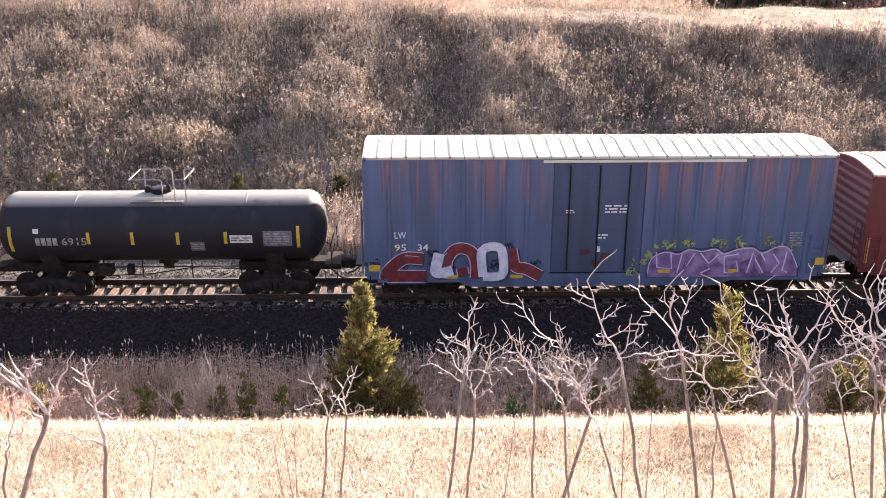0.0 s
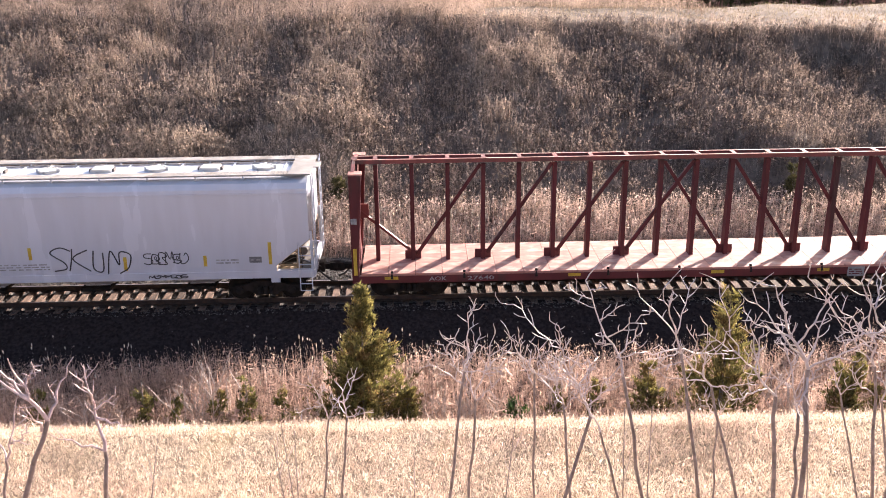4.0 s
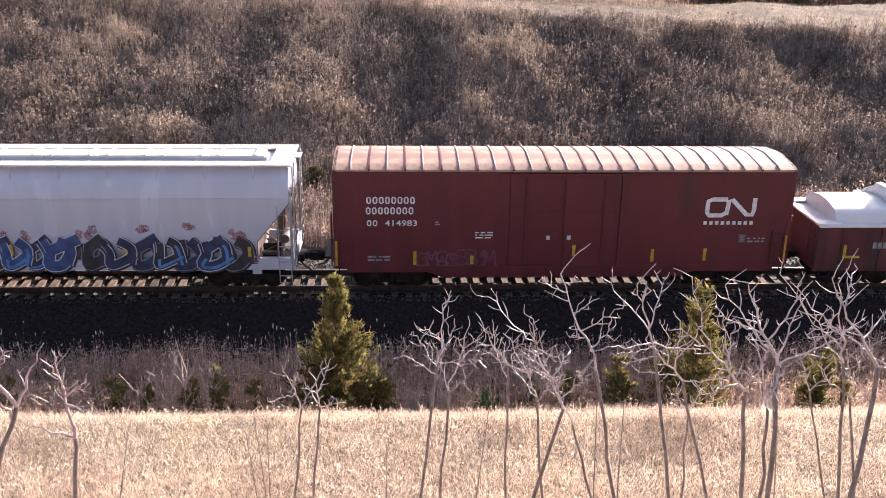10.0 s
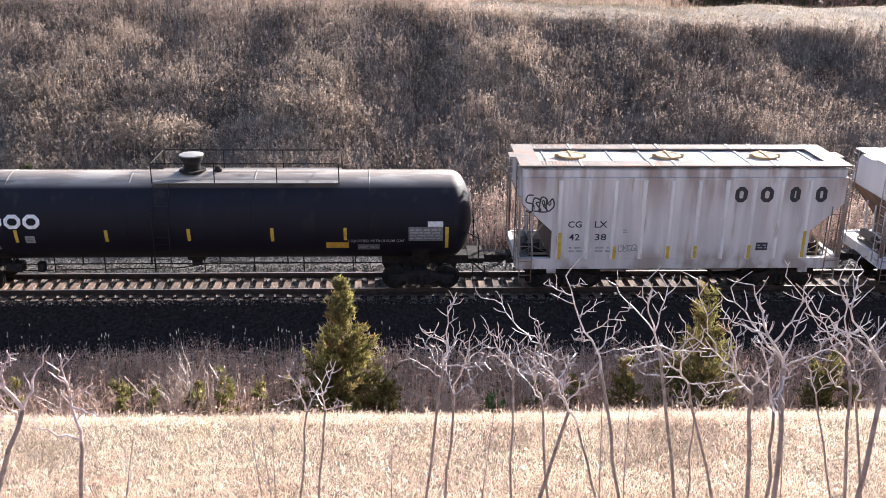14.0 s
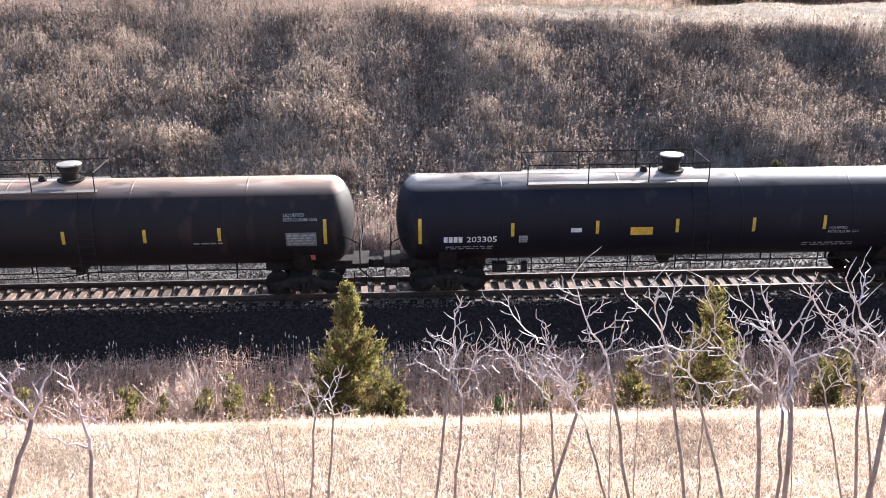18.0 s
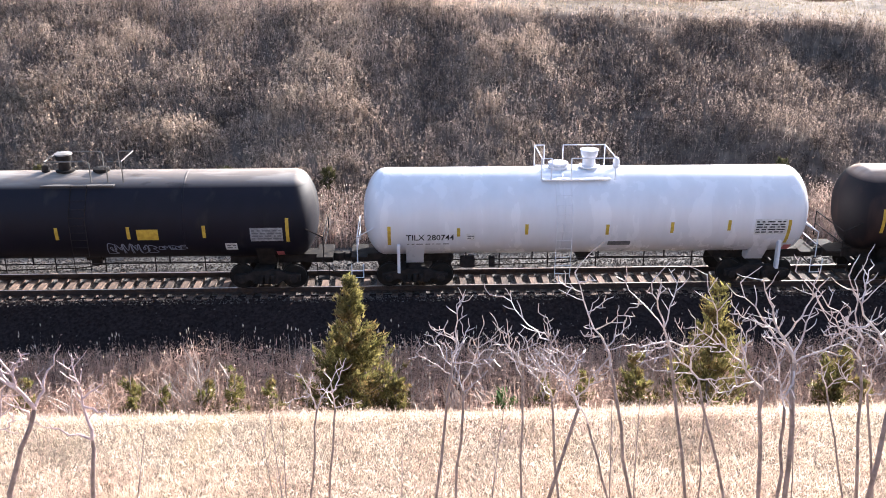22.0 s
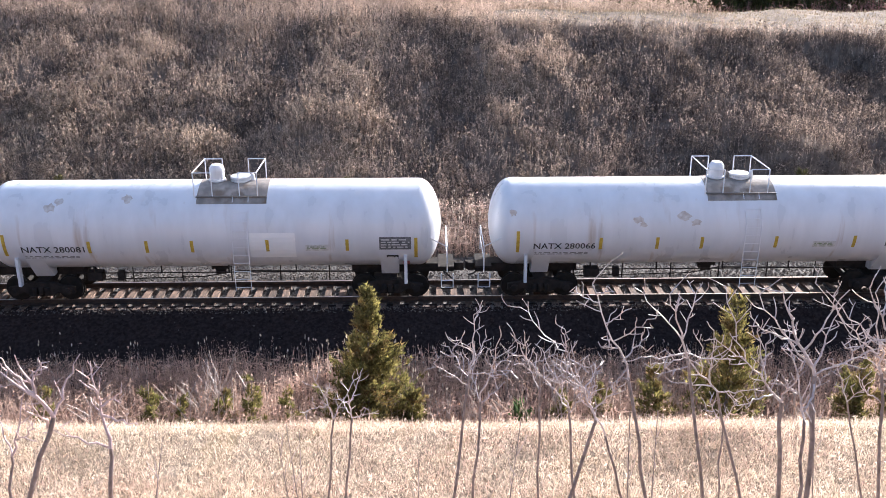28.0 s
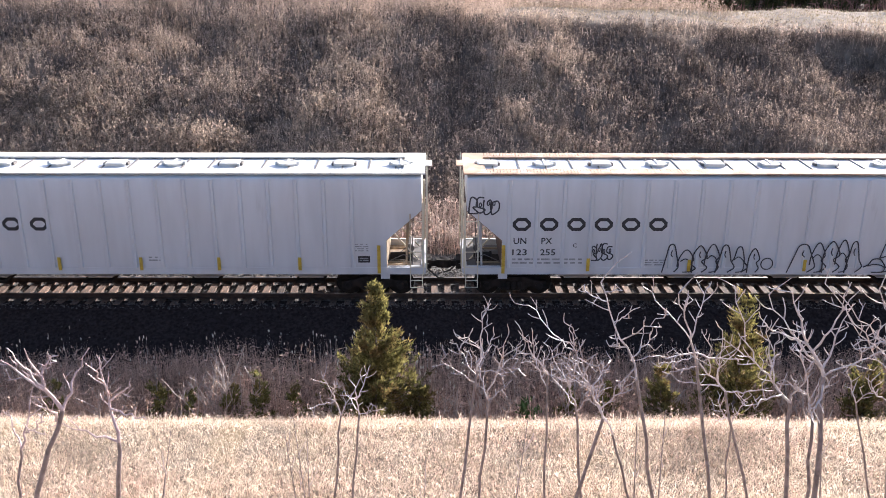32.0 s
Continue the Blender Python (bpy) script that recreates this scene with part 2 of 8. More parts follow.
def mat_of_grass(name, label, x0, x1, y0, y1, nx, ny):
    """A thin sheet of matted grass that follows the ground."""
    px, py = np.meshgrid(np.linspace(x0, x1, nx), np.linspace(y0, y1, ny), indexing="ij")
    v = np.stack([px, py, land(px, py) + 0.03], -1).reshape(-1, 3)
    a, b = np.meshgrid(np.arange(nx - 1), np.arange(ny - 1), indexing="ij")
    k = (a * ny + b).ravel()
    return tagged(put(name, soup(name, v, np.stack([k, k + ny, k + ny + 1, k + 1], 1), M["thatch"], True)), label, "dry grass", kind="stuff")


mat_of_grass("grass_mat", "flattened pale straw matted over the near bench", -16, 18, -26, -14.75, 90, 70)

# ballast bed and rails
bm = bmesh.new()
prism(bm, [(-1.5, -.6), (-1.0, -.285), (1.4, -.285), (1.75, -0.22), (3.2, -0.36), (4.6, -0.5), (4.6, -0.9)], -TRACK, TRACK)
ballast = part("ballast", bm, M["gravel"], None, at=ON_GRADE)
tagged(ballast, "grey crushed-stone ballast bed shouldered under the track", "ballast", kind="structure")
for side in (-1, 1):
    c = side * 0.7525
    bm = bmesh.new()
    prism(bm, [(c - .075, -.18), (c + .075, -.18), (c + .07, -.165), (c + .012, -.145), (c + .01, -.045), (c + .036, -.03), (c + .036, -.003),
               (c - .036, -.003), (c - .036, -.03), (c - .01, -.045), (c - .012, -.145), (c - .07, -.165)], -TRACK, TRACK)
    rail = part("rail", bm, M["steel_rail"], None, at=ON_GRADE)
    tagged(rail, "rusty steel running rail with a polished top, spiked to the ties", "rail", "rails of the track", "structure")
    boxes("running_surface", [(-TRACK, TRACK, c - .03, c + .03, -.003, .001)], M["rail_top"], rail, "polished steel tread")

# ---- paints and metals ----
def paint(name, c, dirt=(0.10, 0.075, 0.05), rough=0.5, amount=0.6, spread=1.2, vary=0.14, rust=None, rust_cut=0.66, streak=(1.4, 1.4, 0.25), layers=(), spec=0.5):
    """Weathered paint: slight fading, dirt in upright streaks, patches of rust."""
    c1 = tuple(v * (1 - vary) for v in c)
    c2 = tuple(min(v * (1 + vary), 0.95) for v in c)
    m = surf(name, c1, c2, spread, rough, 0.0, 0.08, 40, streak, c3=rust or tuple(0.55 * a + 0.45 * b for a, b in zip(c, dirt)),
             c3scale=1.1, c3cut=rust_cut, layers=layers, spec=spec)
    return m


# dust and rust on tank tops, paler above the sun's edge to paint the lit band
LIT_TOP_DUST = (((.30, .25, .215), 3.66, 3.84, (.5, 1, 1), .3, .9), ((.48, .43, .38), 3.7, 3.95, (.5, 2.5, 1), .5, .7))
LIT_TOP_RUST = (((.36, .25, .19), 3.62, 3.82, (.5, 1, 1), .3, .9), ((.52, .42, .34), 3.7, 3.95, (.5, 2.5, 1), .5, .7))
LIT_SHORT_DUST = (((.36, .32, .28), 3.2, 3.36, (.5, 1, 1), .3, .9),)
M["iron"] = surf("iron", (0.014, 0.012, 0.0115), (0.034, 0.027, 0.024), 5, 0.9, 0.0, 0.2, 30, spec=0.2)
M["rail_grey"] = surf("worn_grey_pipe", (0.10, 0.09, 0.08), (0.2, 0.18, 0.16), 5, 0.5, 0.0, spec=0.6)
M["wheel"] = surf("wheel", (0.009, 0.008, 0.007), (0.022, 0.017, 0.014), 5, 0.85, 0.0, spec=0.25)
M["black"] = paint("black_tank_paint", (0.010, 0.0088, 0.0145), rough=0.62, rust=(0.022, 0.02, 0.021), rust_cut=0.6, spec=0.18, layers=LIT_TOP_DUST)
M["brown_black"] = paint("brown_black_paint", (0.015, 0.012, 0.014), rough=0.65, rust=(0.035, 0.022, 0.02), rust_cut=0.57, spec=0.18, layers=LIT_TOP_RUST)
M["grey_black"] = paint("dusty_black_paint", (0.019, 0.0185, 0.024), rough=0.65, rust=(0.034, 0.032, 0.034), rust_cut=0.6, spec=0.22, layers=LIT_SHORT_DUST)
M["white"] = paint("white_tank_paint", (0.69, 0.69, 0.73), rough=0.26, vary=0.05, rust_cut=0.74)
M["white_worn"] = paint("stained_white_paint", (0.68, 0.69, 0.73), rough=0.3, vary=0.06, rust=(0.5, 0.45, 0.4), rust_cut=0.72, layers=(((.34, .22, .13), 3.9, 2.2, (2.2, 1, .12), .62, .7),))
M["cover"] = paint("white_cover_paint", (0.69, 0.685, 0.68), rough=0.4, vary=0.06, rust=(0.55, 0.5, 0.42), rust_cut=0.66)
M["grey"] = paint("light_grey_paint", (0.56, 0.56, 0.58), rough=0.5, vary=0.06, rust_cut=0.7)
M["grey_lilac"] = paint("pale_grey_paint", (0.51, 0.53, 0.60), rough=0.25, vary=0.05, rust_cut=0.74)
M["grey_dirty"] = paint("dirty_grey_paint", (0.56, 0.52, 0.51), rough=0.65, vary=0.13, rust=(0.36, 0.275, 0.22), rust_cut=0.6, streak=(2.4, 2.4, 0.3), layers=(((.2, .115, .085), 2.7, 4.3, (1.3, 1, .3), .48, .7), ((.28, .2, .16), 1.0, 4.2, (3.2, 1, .1), .56, .45), ((.24, .17, .13), 1.9, 1.3, (1.2, 1, .8), .48, .7)))
M["rusty_frame"] = paint("rusty_grey_steel", (0.30, 0.245, 0.21), rough=0.75, vary=0.25, rust=(0.15, 0.085, 0.055), rust_cut=0.5, spread=2.0)
M["post_pale"] = paint("pale_post_paint", (0.66, 0.62, 0.6), rough=0.6, vary=0.1, rust=(0.36, 0.26, 0.2), rust_cut=0.62, streak=(2.4, 2.4, 0.6))
# soiled slope sheets in two tones: tan for sunlit ends, dark for shaded ones
M["slope"] = paint("sunlit_soiled_slope", (0.40, 0.31, 0.215), rough=0.75, vary=0.2, rust=(0.20, 0.14, 0.09), rust_cut=0.5, spread=2.5)
M["slope_shaded"] = paint("shaded_rusty_slope", (0.13, 0.09, 0.07), rough=0.8, vary=0.25, rust=(0.2, 0.12, 0.08), rust_cut=0.55, spread=2.5)
M["roof_pale"] = paint("galvanised_roof", (0.56, 0.54, 0.49), rough=0.55, vary=0.08, rust_cut=0.7)
# pale colour that paints the sunlit edge of raised roof seams
M["seam_lit"] = paint("sunlit_pale_seam", (0.62, 0.5, 0.45), rough=0.6, vary=0.15)
M["roof_pink"] = paint("faded_red_roof", (0.33, 0.185, 0.15), rough=0.7, vary=0.16, rust=(0.46, 0.31, 0.22), rust_cut=0.5, spread=0.9)
M["grate_rust"] = paint("rusty_walkway", (0.42, 0.27, 0.18), rough=0.8, vary=0.2, rust=(0.55, 0.42, 0.32), rust_cut=0.5)
M["board_grey"] = paint("grey_running_board", (0.27, 0.25, 0.235), rough=0.75, vary=0.2, rust_cut=0.56)
M["board_brown"] = paint("rusty_brown_board", (0.165, 0.13, 0.115), rough=0.75, vary=0.2, rust=(0.2, 0.12, 0.085), rust_cut=0.52)
M["grate"] = paint("steel_walkway", (0.115, 0.103, 0.097), rough=0.75, vary=0.12)
M["blue"] = paint("faded_blue_paint", (0.07, 0.105, 0.20), rough=0.6, vary=0.2, rust=(0.10, 0.11, 0.15), rust_cut=0.6, streak=(1.3, 1.3, 0.16), layers=(((.30, .12, .095), 2.7, 4.8, (2.4, 1, .2), .53, .55), ((.36, .13, .09), 3.2, 4.7, (6.5, 1, .3), .53, .6)))
M["blue_door"] = paint("dark_blue_door_paint", (0.048, 0.07, 0.135), rough=0.65, vary=0.25, rust=(0.09, 0.075, 0.08), rust_cut=0.58, streak=(1.3, 1.3, 0.16))
# dark colour that paints the shadow line along the flat roof's seams
M["seam_shadow"] = paint("dark_seam", (0.16, 0.14, 0.12), rough=0.8)
M["cream_frame"] = paint("cream_end_frame", (0.62, 0.57, 0.45), rough=0.6, vary=0.12, rust=(0.36, 0.25, 0.16), rust_cut=0.58)
M["iron_pale"] = paint("grey_end_frame", (0.36, 0.34, 0.35), rough=0.6, vary=0.2, rust=(0.16, 0.09, 0.06), rust_cut=0.5)
M["maroon"] = paint("oxide_red_paint", (0.108, 0.0165, 0.0215), rough=0.55, vary=0.16, rust=(0.066, 0.02, 0.023), rust_cut=0.6)
M["maroon_dark"] = paint("dark_oxide_paint", (0.078, 0.018, 0.02), rough=0.6, vary=0.3, rust=(0.05, 0.022, 0.02), rust_cut=0.54, layers=(((.12, .05, .045), .7, 2.0, (1.5, 1, .5), .52, .5),))
# darkened copy of the oxide red: shade on the beam put into its colour
M["beam_shaded_red"] = paint("shaded_red_beam_paint", (0.082, 0.014, 0.018), rough=0.6, vary=0.16, rust=(0.05, 0.018, 0.019), rust_cut=0.58, spec=0.35)
M["red"] = paint("worn_red_paint", (0.17, 0.04, 0.037), rough=0.55, vary=0.2, rust=(0.10, 0.04, 0.035), rust_cut=0.52)
M["deck"] = paint("worn_pink_deck", (0.39, 0.185, 0.15), rough=0.75, vary=0.25, rust=(0.47, 0.32, 0.265), rust_cut=0.53, streak=(1, 2, 1), spread=2)
M["yellow"] = surf("yellow_reflector", (0.42, 0.27, 0.03), (0.58, 0.4, 0.05), 8, 0.5)
M["lettering_white"] = surf("white_lettering", (0.6, 0.6, 0.6), (0.8, 0.8, 0.8), 9, 0.6, bump=0)
M["lettering_black"] = surf("black_lettering", (0.015, 0.015, 0.02), (0.03, 0.03, 0.035), 9, 0.6, bump=0)
M["lettering_yellow"] = surf("yellow_lettering", (0.32, 0.23, 0.03), (0.46, 0.34, 0.05), 9, 0.6, bump=0)
M["lettering_faint"] = surf("worn_lettering", (0.2, 0.2, 0.21), (0.34, 0.34, 0.35), 9, 0.7, bump=0)
M["placard"] = surf("placard_grey", (0.10, 0.10, 0.11), (0.17, 0.17, 0.18), 9, 0.6, bump=0)
M["placard_white"] = surf("placard_white", (0.5, 0.5, 0.5), (0.7, 0.7, 0.7), 9, 0.6, bump=0)
M["placard_red"] = surf("placard_red", (0.5, 0.12, 0.14), (0.6, 0.2, 0.2), 9, 0.6, bump=0)
M["orange"] = surf("orange_panel", (0.5, 0.28, 0.03), (0.66, 0.4, 0.05), 6, 0.6, bump=0)
M["hatch"] = paint("pale_hatch_paint", (0.62, 0.6, 0.56), rough=0.5, vary=0.08)
M["hatch_tan"] = paint("tan_hatch_cover", (0.5, 0.32, 0.16), rough=0.7, vary=0.15)
M["graf_red"] = surf("red_spray", (0.10, 0.012, 0.022), (0.2, 0.03, 0.036), 4, 0.5, bump=0)
M["graf_white"] = surf("white_spray", (0.42, 0.46, 0.58), (0.62, 0.65, 0.74), 4, 0.5, bump=0)
M["graf_purple"] = surf("purple_spray", (0.13, 0.07, 0.22), (0.24, 0.15, 0.36), 3, 0.5, bump=0)


def mist(name, c, cover):
    """Speckled spray that lets the paint under it show through."""
    m = surf(name, tuple(.8 * v for v in c), c, 6, 0.6, bump=0)
    n, l = m.node_tree.nodes, m.node_tree.links
    co, no, cut, tr, mx = (n.new("ShaderNode" + k) for k in ("TexCoord", "TexNoise", "MapRange", "BsdfTransparent", "MixShader"))
    no.inputs["Scale"].default_value, no.inputs["Detail"].default_value = 9, 8
    l.new(co.outputs["Object"], no.inputs["Vector"])
    cut.inputs[1].default_value, cut.inputs[2].default_value = .62 - .3 * cover, .82 - .3 * cover
    l.new(no.outputs[0], cut.inputs[0])
    l.new(cut.outputs[0], mx.inputs[0])
    l.new(tr.outputs[0], mx.inputs[1])
    l.new(n["Principled BSDF"].outputs[0], mx.inputs[2])
    l.new(mx.outputs[0], n["Material Output"].inputs[0])
    return m


M["mist_green"] = mist("green_overspray", (0.25, 0.30, 0.15), .8)
M["mist_pink"] = mist("pink_overspray", (0.45, 0.22, 0.25), .75)
M["mist_navy"] = mist("navy_overspray", (0.03, 0.035, 0.06), .7)
M["graf_grape"] = surf("grape_spray", (0.16, 0.11, 0.25), (0.36, 0.29, 0.48), 3.0, 0.5, bump=0)
M["graf_violet"] = surf("violet_spray", (0.085, 0.05, 0.14), (0.27, 0.19, 0.38), 2.2, 0.5, bump=0)
M["graf_haze"] = surf("grey_blue_spray", (0.16, 0.18, 0.25), (0.27, 0.3, 0.38), 3, 0.5, bump=0)
M["graf_royal"] = surf("dull_royal_blue_spray", (0.03, 0.06, 0.16), (0.06, 0.11, 0.27), 3, 0.5, bump=0)
M["graf_faint"] = surf("faded_spray", (0.11, 0.035, 0.06), (0.17, 0.07, 0.1), 3, 0.6, bump=0)
M["graf_lilac"] = surf("lilac_spray", (0.42, 0.35, 0.55), (0.6, 0.52, 0.7), 4, 0.5, bump=0)
M["graf_green"] = surf("green_spray", (0.13, 0.2, 0.1), (0.25, 0.32, 0.16), 5, 0.5, bump=0)
M["graf_navy"] = surf("navy_spray", (0.015, 0.02, 0.05), (0.04, 0.06, 0.13), 3, 0.5, bump=0)
M["graf_blue"] = surf("blue_spray", (0.05, 0.15, 0.4), (0.12, 0.3, 0.6), 3, 0.5, bump=0)
M["graf_black"] = surf("black_spray", (0.02, 0.02, 0.03), (0.05, 0.05, 0.06), 4, 0.5, bump=0)
M["fresh_white"] = surf("fresh_white_paint", (0.82, 0.82, 0.84), (0.86, 0.86, 0.87), 2, 0.4, bump=0)
M["smudge"] = surf("rust_smudge", (0.46, 0.40, 0.36), (0.63, 0.60, 0.59), 7, 0.8, bump=0)
M["saddle_grime"] = paint("grimy_saddle_paint", (0.27, 0.235, 0.21), rough=0.75, vary=0.25, rust=(0.15, 0.115, 0.09), rust_cut=0.52, spread=2.5)
M["hose"] = surf("rubber_hose", (0.012, 0.012, 0.012), (0.03, 0.03, 0.03), 9, 0.7)


# ---- things painted or stuck on a side ----
def side_y(z, side, off):
    """The near face at height z: a flat side at y, or a tank of (radius, centre height)."""
    if isinstance(side, tuple):
        r, c = side
        return -math.sqrt(max(r * r - (z - c) ** 2, 0.0)) - off
    return side - off


def decal(name, parent, x0, x1, z0, z1, material, side, label="", off=0.006, lean=0.0):
    """A thin plate that follows the side."""
    bm, rows = bmesh.new(), []
    n = 6 if isinstance(side, tuple) else 1
    for i in range(n + 1):
        z = z0 + (z1 - z0) * i / n
        y, s = side_y(z, side, off), lean * i / n
        rows.append([bm.verts.new(p) for p in ((x0 + s, y, z), (x1 + s, y, z), (x1 + s, y + off * 0.8, z), (x0 + s, y + off * 0.8, z))])
    for a, b in zip(rows, rows[1:]):
        for j in range(4):
            bm.faces.new((a[j], a[(j + 1) % 4], b[(j + 1) % 4], b[j]))
    bm.faces.new(rows[0])
    bm.faces.new(rows[-1])
    return part(name, bm, material, parent, label)


def reflectors(root, spots, side):
    for x, z0, z1 in spots:
        decal("reflector", root, x - 0.055, x + 0.055, z0, z1, M["yellow"], side, "yellow reflective strip")


def lettering(root, text, x0, x1, z0, z1, material, side, label=""):
    """Words in the built-in font, fitted to a box on the side."""
    cu = bpy.data.curves.new("words", "FONT")
    cu.body, cu.resolution_u, cu.offset = text, 2, 0.012
    ob = new("words", cu)
    bpy.context.view_layer.update()
    me = bpy.data.meshes.new_from_object(ob.evaluated_get(bpy.context.evaluated_depsgraph_get()))
    bpy.data.objects.remove(ob)
    co = np.empty(len(me.vertices) * 3, np.float32)
    me.vertices.foreach_get("co", co)
    co = co.reshape(-1, 3)
    lo, hi = co.min(0), co.max(0)
    out = np.empty_like(co)
    out[:, 0] = x0 + (co[:, 0] - lo[0]) / (hi[0] - lo[0]) * (x1 - x0)
    out[:, 2] = z0 + (co[:, 1] - lo[1]) / (hi[1] - lo[1]) * (z1 - z0)
    out[:, 1] = [side_y(float(z), side, 0.006) for z in out[:, 2]]
    me.vertices.foreach_set("co", out.ravel())
    me.materials.clear()
    me.materials.append(material)
    me.update()
    return put("lettering", me, root, label=label or f"stencilled words {text}")


def ribbon(bm, pts, w, y, closed=False):
    """A flat stroke of width w through pts (x, z), in the plane y."""
    pts = [Vector(p) for p in pts]
    n, left, right = len(pts), [], []
    for i, p in enumerate(pts):
        a = pts[(i - 1) % n] if closed or i else p
        b = pts[(i + 1) % n] if closed or i < n - 1 else p
        d = (b - a)
        d = d.normalized() if d.length > 1e-6 else Vector((1, 0))
        q = Vector((-d.y, d.x)) * w / 2
        for side, s in ((left, 1), (right, -1)):
            e = p + q * s
            side.append(bm.verts.new((e.x, side_y(e.y, y, i * .00015) if isinstance(y, tuple) else y - i * .00015, e.y)))
    for i in range(n if closed else n - 1):
        j = (i + 1) % n
        bm.faces.new((left[i], left[j], right[j], right[i]))


def curve_through(pts, n=5):
    """A smooth line through pts."""
    out = []
    for i in range(len(pts) - 1):
        p0, p1, p2, p3 = (Vector(pts[max(i - 1, 0)]), Vector(pts[i]), Vector(pts[i + 1]), Vector(pts[min(i + 2, len(pts) - 1)]))
        for k in range(n):
            t = k / n
            out.append(0.5 * ((2 * p1) + (p2 - p0) * t + (2 * p0 - 5 * p1 + 4 * p2 - p3) * t * t + (3 * p1 - p0 - 3 * p2 + p3) * t ** 3))
    return out + [Vector(pts[-1])]


def letter_blocks(root, n, x0, x1, z0, z1, material, side, gap=0.22, ring=False, label="plain painted letter shape"):
    """A row of plain shapes for a name: solid bars or rounded rings, one part each."""
    w = (x1 - x0) / n
    for i in range(n):
        bm = bmesh.new()
        a, b = x0 + i * w, x0 + (i + 1 - gap) * w
        if ring:
            t = ring
            c, e = min(t * 1.1, .2 * (b - a)), t / 2
            loop = [(a + e + c, z0 + e), (b - e - c, z0 + e), (b - e, z0 + e + c), (b - e, z1 - e - c), (b - e - c, z1 - e), (a + e + c, z1 - e),
                    (a + e, z1 - e - c), (a + e, z0 + e + c)]
            ribbon(bm, loop, t, side_y((z0 + z1) / 2, side, 0.006) if not isinstance(side, tuple) else (side[0] + 0.008, side[1]), True)
        else:
            for k in range(3):
                za, zb = z0 + (z1 - z0) * k / 3, z0 + (z1 - z0) * (k + 1) / 3
                v = [bm.verts.new((x, side_y(z, side, 0.006), z)) for x, z in ((a, za), (b, za), (b, zb), (a, zb))]
                bm.faces.new(v)
        part("letter_shape", bm, material, root, label)


def small_print(root, x0, x1, z0, z1, rows, material, side, seed=1):
    """Unreadable writing: broken bars."""
    r, bm = random.Random(seed), bmesh.new()
    for k in range(rows):
        z = z1 - (k + 0.5) * (z1 - z0) / rows
        hgt, x = (z1 - z0) / rows * 0.5, x0
        while x < x1 - 0.03:
            w = min(r.uniform(0.06, 0.3), x1 - x)
            v = [bm.verts.new((a, side_y(c, side, 0.005), c)) for a, c in ((x, z - hgt / 2), (x + w, z - hgt / 2), (x + w, z + hgt / 2), (x, z + hgt / 2))]
            bm.faces.new(v)
            x += w + r.uniform(0.03, 0.1)
    return part("small_print", bm, material, root, "worn rows of small print")


def data_panel(root, x0, x1, z0, z1, side, back, front, seed=0, label="data panel with rows of small print"):
    p = decal("data_panel", root, x0, x1, z0, z1, back, side, label)
    m = 0.05
    small_print(p, x0 + m, x1 - m, z0 + m, z1 - m, max(int((z1 - z0) / 0.11), 1), front, (side[0] + 0.008, side[1]) if isinstance(side, tuple) else side - 0.008, seed)


def tag(root, x0, x1, z0, z1, y, material, loops=6, w=0.05, seed=0, label="black sprayed scrawl"):
    """A sprayed scrawl: rounded outlines that lean on one another, with small inner loops."""
    r, bm, d = random.Random(seed), bmesh.new(), (x1 - x0) / loops
    hgt = z1 - z0
    for i in range(loops):
        a, b = x0 + d * i - .08 * d, x0 + d * (i + 1) + .12 * d
        lo, hi = z0 + r.uniform(0, .12) * hgt, z1 - r.uniform(0, .25) * hgt
        m, k = (a + b) / 2 + r.uniform(-.15, .15) * d, (lo + hi) / 2 + r.uniform(-.1, .15) * hgt
        form = r.randrange(4)
        if form == 0:
            pts = [(a, lo), (a + .05 * d, k), (a + .3 * d, hi), (b - .2 * d, hi - .1 * hgt), (b - .05 * d, k), (m, k - .06 * hgt), (b, lo + .1 * hgt), (b - .15 * d, lo), (a + .3 * d, lo), (a, lo)]
        elif form == 1:
            pts = [(b - .1 * d, hi), (a + .3 * d, hi), (a, k + .15 * hgt), (a + .2 * d, k), (b - .15 * d, k - .1 * hgt), (b, lo + .15 * hgt), (m, lo), (a, lo + .1 * hgt)]
        elif form == 2:
            pts = [(a, lo), (a + .1 * d, hi), (m, lo + .3 * hgt), (b - .25 * d, hi), (b - .1 * d, k), (b, lo)]
        else:
            pts = [(a + .1 * d, hi), (a, k), (a + .15 * d, lo), (m, lo - .02 * hgt), (b - .1 * d, lo + .2 * hgt), (b, k + .1 * hgt), (b - .3 * d, hi), (m, k + .2 * hgt)]
        ribbon(bm, curve_through(pts, 4), w, y)
        if r.random() < .6:
            q, u = .16 * d, m
            ribbon(bm, [(u + q * math.cos(t), k + .12 * hgt + .12 * hgt * math.sin(t)) for t in (6.283 * j / 9 for j in range(10))], w * .8, y)
    return part("sprayed_scrawl", bm, material, root, label)


def curtain(name, top, z0, y, material, parent, label="", deep=None):
    """A flat painted patch that hangs from the crest top (x, z), eastward, down to z0, or by the depth deep(x)."""
    bm = bmesh.new()
    v = [(bm.verts.new((x, y, z)), bm.verts.new((x, y, z - deep(x) if deep else z0))) for x, z in top]
    for p, q in zip(v, v[1:]):
        bm.faces.new((p[0], q[0], q[1], p[1]))
    return part(name, bm, material, parent, label)


